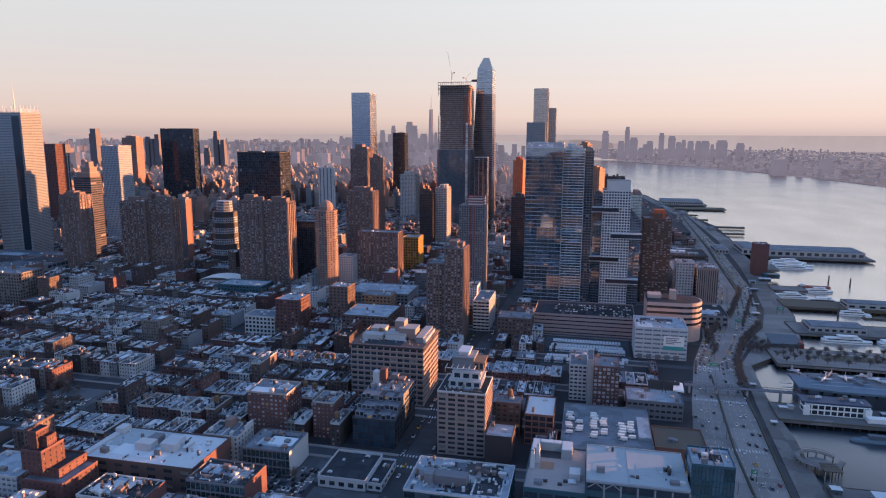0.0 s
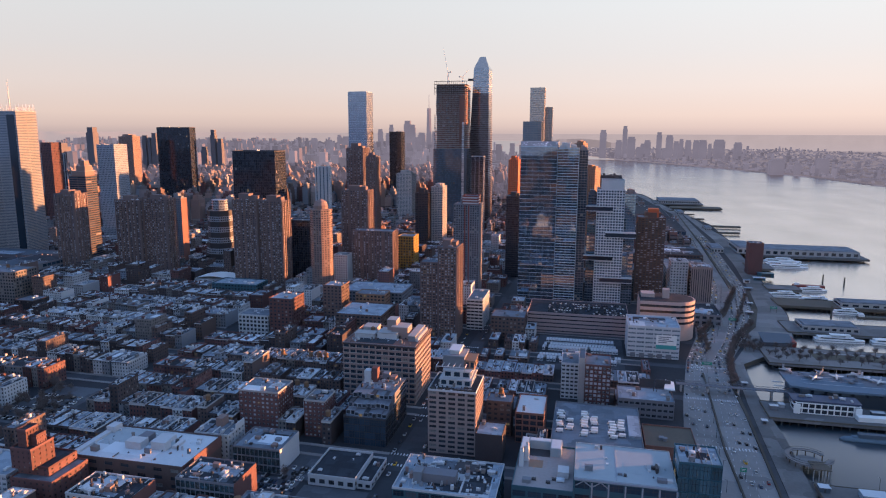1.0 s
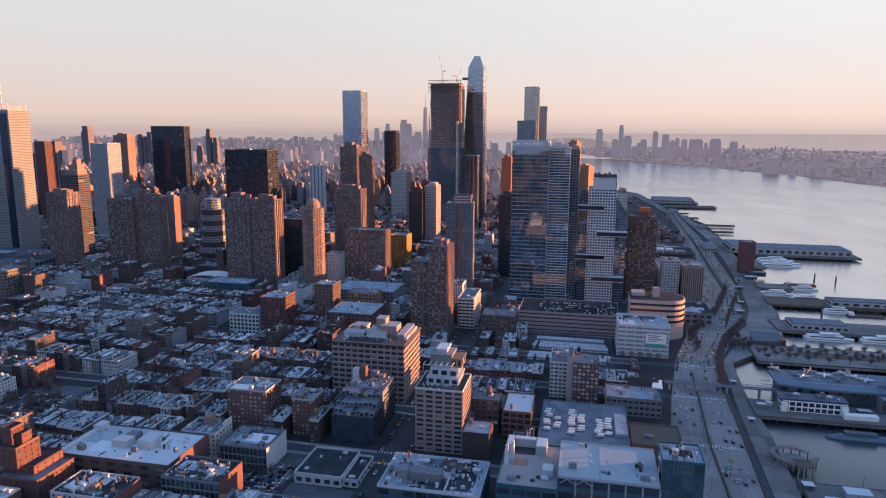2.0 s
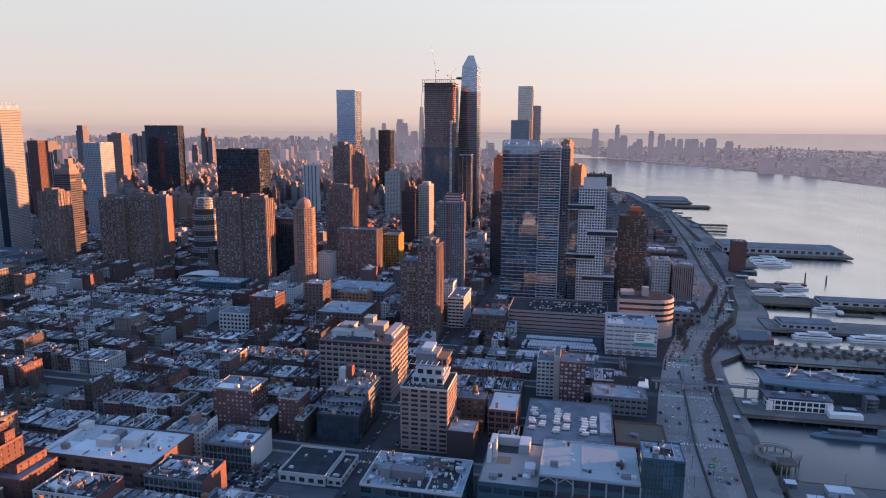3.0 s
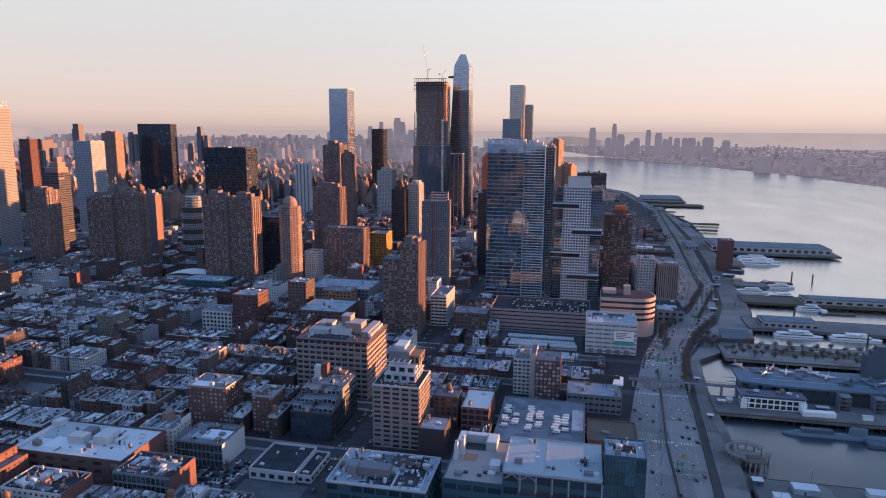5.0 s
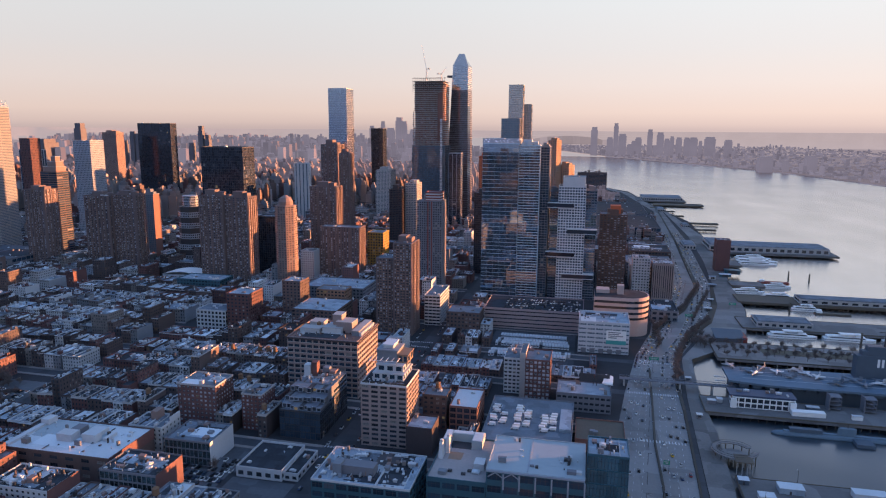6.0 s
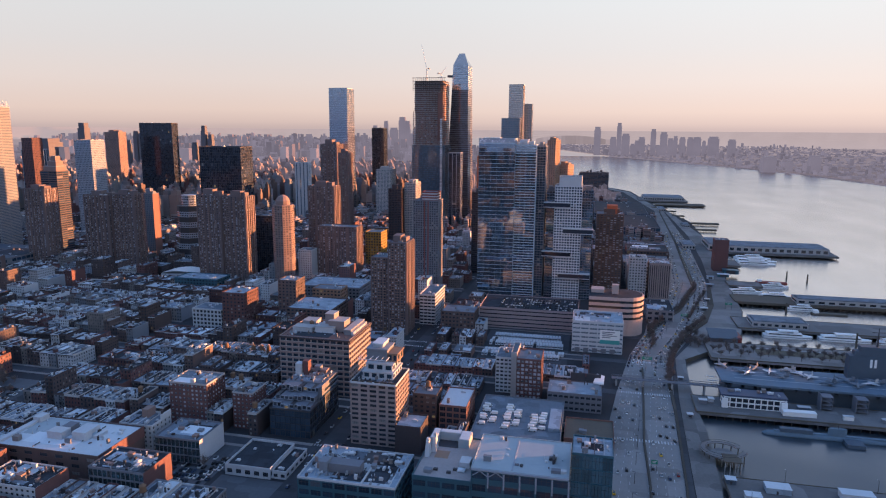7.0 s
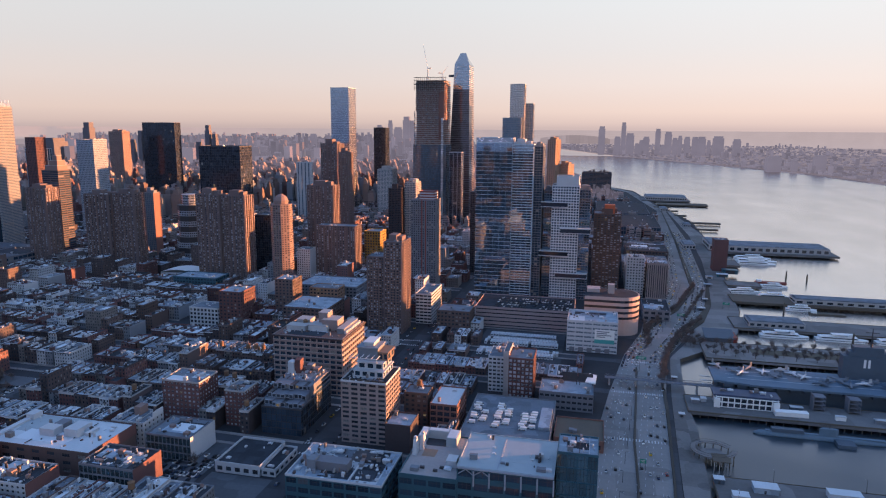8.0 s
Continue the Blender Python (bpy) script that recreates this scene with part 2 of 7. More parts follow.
# ---- mesh helpers ----
class Shape:
    """Gathers boxes, quads and prisms into one mesh."""

    def __init__(self):
        self.v, self.f, self.runs = [], [], []

    def use(self, material):
        """Faces added from here on take this material."""
        self.runs.append((len(self.f), material))
        return self

    def quad(self, a, b, c, d):
        k = len(self.v)
        self.v += [a, b, c, d]
        self.f.append((k, k + 1, k + 2, k + 3))
        return self

    def box(self, x0, y0, z0, x1, y1, z1, bottom=False):
        k = len(self.v)
        self.v += [(x0, y0, z0), (x1, y0, z0), (x1, y1, z0), (x0, y1, z0), (x0, y0, z1), (x1, y0, z1), (x1, y1, z1), (x0, y1, z1)]
        self.f += [(k, k + 1, k + 5, k + 4), (k + 1, k + 2, k + 6, k + 5), (k + 2, k + 3, k + 7, k + 6), (k + 3, k, k + 4, k + 7), (k + 4, k + 5, k + 6, k + 7)]
        if bottom:
            self.f.append((k + 3, k + 2, k + 1, k))
        return self

    def prism(self, pts, z0, z1, top=True):
        k, n = len(self.v), len(pts)
        self.v += [(x, y, z0) for x, y in pts] + [(x, y, z1) for x, y in pts]
        self.f += [(k + i, k + (i + 1) % n, k + n + (i + 1) % n, k + n + i) for i in range(n)]
        if top:
            self.f.append(tuple(k + n + i for i in range(n)))
        return self

    def cone(self, x, y, z0, z1, r0, r1, n=10):
        k = len(self.v)
        for z, r in ((z0, r0), (z1, r1)):
            self.v += [(x + r * math.cos(2 * math.pi * i / n), y + r * math.sin(2 * math.pi * i / n), z) for i in range(n)]
        self.f += [(k + i, k + (i + 1) % n, k + n + (i + 1) % n, k + n + i) for i in range(n)]
        self.f.append(tuple(k + n + i for i in range(n)))
        return self

    def beam(self, a, b, w=0.3):
        """A square bar from a to b."""
        a, b = Vector(a), Vector(b)
        d = (b - a).normalized()
        s = d.cross(Vector((0, 0, 1)) if abs(d.z) < 0.9 else Vector((1, 0, 0))).normalized() * w / 2
        t = d.cross(s).normalized() * w / 2
        k = len(self.v)
        self.v += [tuple(p + q) for p in (a, b) for q in (-s - t, s - t, s + t, t - s)]
        self.f += [(k + i, k + (i + 1) % 4, k + 4 + (i + 1) % 4, k + 4 + i) for i in range(4)] + [(k + 3, k + 2, k + 1, k), (k + 4, k + 5, k + 6, k + 7)]
        return self

    def mesh(self, name, material):
        me = bpy.data.meshes.new(name)
        me.from_pydata(self.v, [], self.f)
        if not self.runs:
            me.materials.append(material)
            return me
        slots, idx = [], np.zeros(len(self.f), dtype=np.int32)
        for start, m in self.runs:
            if m not in slots:
                slots.append(m)
            idx[start:] = slots.index(m)
        for m in slots:
            me.materials.append(m)
        me.polygons.foreach_set("material_index", idx)
        return me


def part(name, shape, material, parent=None, label="", kind=""):
    """Links a shape as one mesh object under a thing or part."""
    ob = new(name, shape.mesh(name, material))
    if parent:
        ob.parent = parent
    return tagged(ob, label, kind=kind)


def thing(name, shape, material, label, category, group="", kind=""):
    return tagged(new(name, shape.mesh(name, material)), label, category, group, kind)


def facade(wall, panes, side, x0, x1, y0, y1, z0, z1, bays, floors, wf=0.55, hf=0.55, deep=0.35, cells=None):
    """One side (N: towards -y, W: +x, S: +y, E: -x) as one sheet of wall with recessed window openings and the panes in them."""
    L = (x1 - x0) if side in "NS" else (y1 - y0)
    bw, fh = L / bays, (z1 - z0) / floors
    pw, sh = bw * (1 - wf) / 2, fh * (1 - hf) / 2

    def at(u, z, d):
        return {"N": (x0 + u, y0 + d, z), "S": (x1 - u, y1 - d, z), "W": (x1 - d, y0 + u, z), "E": (x0 + d, y1 - u, z)}[side]

    us = [0.0] + [w for i in range(bays) for w in (i * bw + pw, (i + 1) * bw - pw)] + [L]
    zs = [z0] + [w for j in range(floors) for w in (z0 + j * fh + sh, z0 + (j + 1) * fh - sh)] + [z1]
    k, n = len(wall.v), len(us)
    wall.v += [at(u, z, 0.0) for z in zs for u in us]
    for b in range(len(zs) - 1):
        for a in range(n - 1):
            q = (k + b * n + a, k + b * n + a + 1, k + b * n + n + a + 1, k + b * n + n + a)
            if a % 2 and b % 2:
                m = len(wall.v)
                r = (at(us[a], zs[b], deep), at(us[a + 1], zs[b], deep), at(us[a + 1], zs[b + 1], deep), at(us[a], zs[b + 1], deep))
                wall.v += r
                wall.f += [(q[i], q[(i + 1) % 4], m + (i + 1) % 4, m + i) for i in range(4)]
                if cells is not None:
                    cells.append((side, r))
                else:
                    panes.quad(*r)
            else:
                wall.f.append(q)


def rim(s, x0, x1, y0, y1, z0, z1, t=0.4):
    """A parapet round a flat roof, as one ring."""
    k = len(s.v)
    ring = [(x0, y0), (x1, y0), (x1, y1), (x0, y1), (x0 + t, y0 + t), (x1 - t, y0 + t), (x1 - t, y1 - t), (x0 + t, y1 - t)]
    s.v += [(x, y, z) for z in (z0, z1) for x, y in ring]
    for i in range(4):
        j = (i + 1) % 4
        s.f += [(k + i, k + j, k + 8 + j, k + 8 + i), (k + 8 + i, k + 8 + j, k + 12 + j, k + 12 + i), (k + 4 + j, k + 4 + i, k + 12 + i, k + 12 + j)]


FOOT = []                    # ground already built over: x0, x1, y0, y1


def taken(x0, x1, y0, y1, pad=1.0):
    return any(x0 < b + pad and x1 > a - pad and y0 < d + pad and y1 > c - pad for a, b, c, d in FOOT)


def single_panes(parent, cells, material, limit=300):
    """Each window of the nearest sides as a part of its own, all of one size sharing a mesh."""
    shared = {}
    for side, q in cells[:limit]:
        o = Vector(q[0])
        key = (side, *(round(c, 2) for p in q for c in (Vector(p) - o)))
        if key not in shared:
            s = Shape()
            pts = [Vector(p) - o for p in q]
            s.use(material).quad(*[tuple(p) for p in pts])
            along_u, up = pts[1], pts[3]
            out = {"N": Vector((0, -0.08, 0)), "W": Vector((0.08, 0, 0))}[side]
            s.use(M["steel" if material in (M["dglass"], M["lowglass"], M["glass"], M["cubeglass"]) else "metal"])
            bars = 2 if along_u.length > 2.2 else 1
            for k in range(1, bars + 1):
                c, t = along_u * (k / (bars + 1)), along_u.normalized() * 0.09
                s.quad(*[tuple(p + out) for p in (c - t, c + t, c + t + up, c - t + up)])
            c, t = up * 0.62, Vector((0, 0, 0.07))
            s.quad(*[tuple(p + out) for p in (c - t, c - t + along_u, c + t + along_u, c + t)])
            shared[key] = s.mesh("window", material)
        w = new("window", shared[key])
        w.parent, w.location = parent, o
    if len(cells) > limit:
        s = Shape()
        for side, q in cells[limit:]:
            s.quad(*q)
        part("far_windows", s, material, parent, kind="stuff")


def clutter(parent, x0, x1, y0, y1, z, n, rng, big=1.0):
    """Bulkheads, air handlers and vents on a roof, each a part."""
    for i in range(n):
        w, d, h = rng.uniform(1.2, 4.5) * big, rng.uniform(1.2, 4.0) * big, rng.uniform(0.8, 3.0) * big
        if x1 - x0 < w + 2 or y1 - y0 < d + 2:
            continue
        x, y = rng.uniform(x0 + 1, x1 - 1 - w), rng.uniform(y0 + 1, y1 - 1 - d)
        kind = rng.random()
        s = Shape()
        if kind < 0.4:
            s.box(x, y, z, x + w, y + d, z + h)
            s.box(x - 0.15, y - 0.15, z + h, x + w + 0.15, y + d + 0.15, z + h + 0.2, True)
            part("stair_bulkhead", s, M[rng.choice(["rose", "grey", "white", "tan"])], parent)
        elif kind < 0.85:
            s.box(x, y, z + 0.3, x + w, y + d, z + h * 0.6 + 0.3, True)
            for k in range(2):
                s.box(x + 0.1 + k * (w - 0.5), y + 0.1, z, x + 0.4 + k * (w - 0.5), y + d - 0.1, z + 0.3)
            s.cone(x + w / 2, y + d / 2, z + h * 0.6 + 0.3, z + h * 0.6 + 0.7, min(w, d) * 0.35, min(w, d) * 0.35, 8)
            part("air_handler", s, M[rng.choice(["metal", "metal", "white_roof"])], parent)
        else:
            s.cone(x, y, z, z + h * 0.7, 0.35, 0.35, 8)
            s.cone(x, y, z + h * 0.7, z + h * 0.7 + 0.5, 0.6, 0.15, 8)
            part("vent_pipe", s, M["metal"], parent)


def roof_bits(parent, x0, x1, y0, y1, z, n, rng, roof="grey_roof"):
    """Skylights, pipes, chimneys, patches of new felt and party-wall copings, too small to pick apart, as one part."""
    s = Shape()
    for i in range(2 + n // 8):
        w, d = rng.uniform(0.2, 0.6) * (x1 - x0), rng.uniform(0.12, 0.45) * (y1 - y0)
        x, y = rng.uniform(x0 + 0.3, x1 - w - 0.3), rng.uniform(y0 + 0.3, y1 - d - 0.3)
        s.use(M[rng.choice(["white_roof", "membrane"] if roof == "white_roof" else ["membrane"] if roof == "membrane" else ["tar_roof", "tar_roof", "grey_roof", "silver_roof", "white_roof"])]).box(x, y, z, x + w, y + d, z + 0.04 + 0.012 * i)
    for i in range(n):
        kind = rng.random()
        w, d, h = rng.uniform(0.5, 2.0), rng.uniform(0.5, 2.0), rng.uniform(0.4, 1.4)
        if kind < 0.18:
            h = rng.uniform(1.8, 3.2)
        x, y = rng.uniform(x0 + 0.6, max(x0 + 0.7, x1 - w - 0.6)), rng.uniform(y0 + 0.6, max(y0 + 0.7, y1 - d - 0.6))
        if kind > 0.82:
            s.use(M["metal"]).cone(x, y, z, z + rng.uniform(0.8, 2.2), 0.22, 0.18, 6)
            continue
        if 0.7 < kind < 0.82:
            L = rng.uniform(2, 6)
            s.use(M[rng.choice(["metal", "steel"])]).box(x, y, z + 0.3, min(x1 - 0.4, x + 0.45), min(y1 - 0.4, y + L), z + 0.75, True)
            continue
        s.use(M[rng.choice(["white_roof", "white_roof", "metal", "metal", "rose", "grey", "steel", "steel", "tan", "dark", "dark"])])
        s.box(x, y, z, x + w, y + d, z + h)
    k = x0 + rng.uniform(4, 7) if x1 - x0 < 26 else x1
    while k < x1 - 3:
        s.use(M[rng.choice(["concrete", "white", "dark"])]).box(k, y0 + 0.4, z, k + 0.35, y1 - 0.4, z + 0.7)
        k += rng.uniform(5, 8)
    part("roof_clutter", s, M["metal"], parent, kind="stuff")


def fire_escape(parent, x, y, h, fh):
    """Iron landings and ladders down a street front."""
    s = Shape()
    z = fh * 1.1
    while z < h - 1.5:
        s.box(x, y - 1.1, z, x + 3.4, y - 0.02, z + 0.1, True)
        s.beam((x, y - 1.1, z + 1.0), (x + 3.4, y - 1.1, z + 1.0), 0.12)
        for i in range(4):
            s.beam((x + 1.13 * i, y - 1.1, z), (x + 1.13 * i, y - 1.1, z + 1.0), 0.08)
        if z + fh < h - 1.5:
            s.beam((x + 0.6, y - 0.6, z), (x + 2.8, y - 0.6, z + fh), 0.25)
        z += fh
    part("fire_escape", s, M["steel"], parent, "black iron fire escape")


def water_tank(parent, x, y, z, r=1.9, h=3.6):
    legs, tank, lid = Shape(), Shape(), Shape()
    for i in (-1, 1):
        for j in (-1, 1):
            legs.box(x + i * r * 0.65 - 0.12, y + j * r * 0.65 - 0.12, z, x + i * r * 0.65 + 0.12, y + j * r * 0.65 + 0.12, z + 2.6)
    legs.box(x - r, y - r, z + 2.6, x + r, y + r, z + 2.8, True)
    part("tank_stand", legs, M["steel"], parent)
    tank.cone(x, y, z + 2.8, z + 2.8 + h, r, r * 0.95, 14)
    t = part("water_tank", tank, M["wood"], parent, "wooden roof water tank")
    lid.cone(x, y, z + 2.8 + h, z + 2.8 + h + 1.2, r * 1.06, 0.1, 14)
    part("tank_lid", lid, M["wood"], t)


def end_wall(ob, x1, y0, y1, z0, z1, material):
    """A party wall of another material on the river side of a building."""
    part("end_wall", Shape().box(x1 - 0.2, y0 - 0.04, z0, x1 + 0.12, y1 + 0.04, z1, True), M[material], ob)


def building(name, x0, x1, y0, y1, h, label, wall="brick", glass="glass", roof="grey_roof", fh=3.3, bw=3.6, wf=0.5, hf=0.5, z0=0.0,
             blank="", para=1.0, deep=0.35, single=False, category="building", group="", clut=3, tank=False, seed=0, foot=True, sink=None, simple="ES", cope=None, bits=0, ribs=0.0, eave=0.0, west=None):
    """A flat-roofed building: walls with recessed windows, roof, parapet and what stands on the roof. sink: a shape that takes it all in."""
    rng = random.Random(seed + int(abs(x0) * 7 + y0))
    ws, gs, cells = (sink or Shape()), Shape(), []
    if sink:
        sink.use(M[wall])
    floors = max(1, round((h - z0) / fh))
    for side in "NWES":
        L = (x1 - x0) if side in "NS" else (y1 - y0)
        if side in blank:
            a, b, c, d = {"N": ((x0, y0), (x1, y0), 0, 0), "S": ((x1, y1), (x0, y1), 0, 0), "W": ((x1, y0), (x1, y1), 0, 0), "E": ((x0, y1), (x0, y0), 0, 0)}[side]
            ws.quad((*a, z0), (*b, z0), (*b, h), (*a, h))
        else:
            facade(ws, gs, side, x0, x1, y0, y1, z0, h, max(1, round(L / (west if west and side in "WE" else bw))) if side not in simple else 1, floors, wf if side not in simple else 0.9, hf, deep,
                   cells if single and side in "NW" else None)
    coping = ws if sink else Shape()
    rim(coping, x0 - 0.08, x1 + 0.08, y0 - 0.08, y1 + 0.08, h - 0.3, h + para)
    if eave and not sink:
        coping.box(x0 + 0.1, y0 - 0.1 - eave, h - 0.5, x1 - 0.1, y0 - 0.09, h + 0.15, True)
    rs = (sink.use(M[roof]) if sink else Shape()).box(x0 + 0.36, y0 + 0.36, h - 0.4, x1 - 0.36, y1 - 0.36, h + 0.02)
    if sink:
        sink.use(M[glass])
        k = len(sink.v)
        sink.v += gs.v
        sink.f += [tuple(k + i for i in q) for q in gs.f]
        for i in range(2):
            w, d = rng.uniform(0.3, 0.7) * (x1 - x0), rng.uniform(0.2, 0.5) * (y1 - y0)
            x, y = rng.uniform(x0 + 0.5, x1 - w - 0.5), rng.uniform(y0 + 0.5, y1 - d - 0.5)
            sink.use(M[rng.choice(("tar_roof", "white_roof", "grey_roof"))]).box(x, y, h + 0.02, x + w, y + d, h + 0.07 + 0.02 * i)
        for i in range(rng.choice((4, 5, 6, 7))):
            w, d = (rng.uniform(1.5, 4), rng.uniform(1.5, 4)) if i < 2 else (rng.uniform(0.6, 1.6), rng.uniform(0.6, 1.6))
            sink.use(M[rng.choice(("metal", "metal", "brick", "white_roof", "dark", "tan", "white"))])
            x, y = rng.uniform(x0 + 1, max(x0 + 1.1, x1 - w - 1)), rng.uniform(y0 + 1, max(y0 + 1.1, y1 - d - 1))
            sink.box(x, y, h, x + w, y + d, h + rng.uniform(0.8, 3))
        sink.use(M[rng.choice(("white", "dark", "dark", "tan"))]).box(x0 + 0.1, y0 - 0.5, h - 0.4, x1 - 0.1, y0 - 0.09, h + 0.2, True)
        return None
    ob = thing(name, ws, M[wall], label, category, group)
    if ribs:
        for side, L in (("N", x1 - x0), ("W", y1 - y0)):
            n = max(2, round(L / ribs))
            bar = Shape().box(-0.7, -0.5, z0, 0.7, 0.5, h + 0.6, True).mesh("rib", M[wall])
            for i in range(n + 1):
                q = new("rib", bar)
                u = 0.7 + (L - 1.4) * i / n
                q.parent, q.matrix_local = ob, pose(x0 + u, y0 - 0.45, 0) if side == "N" else pose(x1 + 0.45, y0 + u, 0, 0, 0, 90)
    if glass == "speck" and h > 70 and name == "apartment_tower":
        bal = Shape()
        for f in range(2, floors):
            z = z0 + f * (h - z0) / floors
            for u in (0.24, 0.5, 0.76):
                x = x0 + (x1 - x0) * u
                bal.box(x - 1.5, y0 - 1.25, z - 0.15, x + 1.5, y0 - 0.02, z + 0.1, True)
                bal.box(x - 1.5, y0 - 1.25, z + 0.1, x + 1.5, y0 - 1.15, z + 1.0)
            for u in (0.3, 0.7):
                y = y0 + (y1 - y0) * u
                bal.box(x1 + 0.02, y - 1.6, z - 0.15, x1 + 1.25, y + 1.6, z + 0.1, True)
                bal.box(x1 + 1.15, y - 1.6, z + 0.1, x1 + 1.25, y + 1.6, z + 1.0)
        part("balcony_fronting", bal, M["rose" if wall == "tower" else wall], ob, kind="stuff")
    if name == "apartment_tower" and h > 90:
        w, d = x1 - x0, y1 - y0
        for fx, fw, fy, fd, fh2 in ((0.08 + 0.2 * rng.random(), 0.42, 0.25, 0.5, rng.uniform(5, 9)), (0.55, 0.3, 0.35, 0.45, rng.uniform(3, 6))):
            k = Shape().box(x0 + w * fx, y0 + d * fy, h, x0 + w * (fx + fw), y0 + d * (fy + fd), h + fh2)
            k.box(x0 + w * fx - 0.2, y0 + d * fy - 0.2, h + fh2, x0 + w * (fx + fw) + 0.2, y0 + d * (fy + fd) + 0.2, h + fh2 + 0.4, True)
            part("roof_bulkhead", k, M[wall], ob)
    if gs.f:
        part("glazing", gs, M[glass], ob, kind="stuff")
    if single:
        single_panes(ob, cells, M[glass])
    part("parapet", coping, M[cope or wall], ob)
    part("roof", rs, M[roof], ob)
    clutter(ob, x0 + 0.5, x1 - 0.5, y0 + 0.5, y1 - 0.5, h + 0.02, clut, rng)
    if bits:
        roof_bits(ob, x0 + 0.5, x1 - 0.5, y0 + 0.5, y1 - 0.5, h + 0.02, bits, rng, roof)
    if tank:
        water_tank(ob, rng.uniform(x0 + 3, x1 - 3), rng.uniform(y0 + 3, y1 - 3), h + 0.02)
    if foot:
        FOOT.append((x0, x1, y0, y1))
    return ob


# ---- ground, river, far shores ----
EYE_MID = Vector((30.0, -5.0, 222.0))


def drawn_in(p):
    """Places past 3 km are drawn in towards the city along the line of sight, so that 60 km of land fit into 5 km."""
    v = Vector(p) - EYE_MID
    d = math.hypot(v.x, v.y)
    if d <= 3000:
        return tuple(p)
    return tuple(EYE_MID + v * ((3000 + 1880 * (1 - math.exp(-(d - 3000) / 1880))) / d))


SHORE = [(-4500, 90), (-500, 110), (300, 136), (415, 141), (520, 149), (600, 151), (662, 156), (700, 190), (760, 226), (860, 246), (1000, 256), (1190, 272),
         (1470, 288), (1700, 292), (1950, 250), (2500, 190), (2650, 110), (3500, -60), (5000, -330), (7000, -900), (7600, -1500), (16000, -2600), (70000, -2600)]
JERSEY = [(-4500, 1500), (0, 1450), (1500, 1380), (2500, 1330), (3190, 1217), (3943, 1042), (4650, 720), (5617, 223), (6500, -60), (8500, -700), (11000, -1250), (16000, -1700), (17500, -2590), (70000, -2590)]


def edge_at(table, y):
    return float(np.interp(y, [a for a, _ in table], [b for _, b in table]))


YS = sorted({*[a for a, _ in SHORE], *range(-4400, 3000, 100), *range(3000, 9000, 250), *range(9000, 20000, 500), 24000, 30000, 40000, 55000, 70000})


def sheet(name, left, right, z, material, label, category, wall=None, far=None):
    s, us = Shape(), [0, 0.005, 0.01] + [i / 60 for i in range(1, 60)] + [0.99, 0.995, 1]
    n = len(us)
    for y in YS:
        a, b = left(y), right(y)
        s.v += [drawn_in((a + (b - a) * u, y, z)) for u in us]
    for i in range(len(YS) - 1):
        if name == "water":
            # far water takes a painted pale glow instead of mirroring the sky
            s.use(M["bay"] if YS[i] >= 5600 else material)
        elif far:
            # painted haze: the glow steps up band by band towards the horizon
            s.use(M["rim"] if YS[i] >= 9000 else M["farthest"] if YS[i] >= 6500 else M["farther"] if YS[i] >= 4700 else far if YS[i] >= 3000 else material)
        s.f += [(i * n + j, i * n + j + 1, i * n + n + j + 1, i * n + n + j) for j in range(n - 1)]
    ob = thing(name, s, material, label, category, kind="structure")
    if wall:
        w = Shape()
        for ya, yb in zip(YS, YS[1:]):
            if ya > 5600:
                continue
            for e in wall:
                (xa, xb) = (edge_at(e, ya), edge_at(e, yb))
                w.quad(drawn_in((xa, ya, z - 6)), drawn_in((xb, yb, z - 6)), drawn_in((xb, yb, z)), drawn_in((xa, ya, z)))
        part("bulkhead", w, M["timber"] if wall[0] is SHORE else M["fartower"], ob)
    return ob


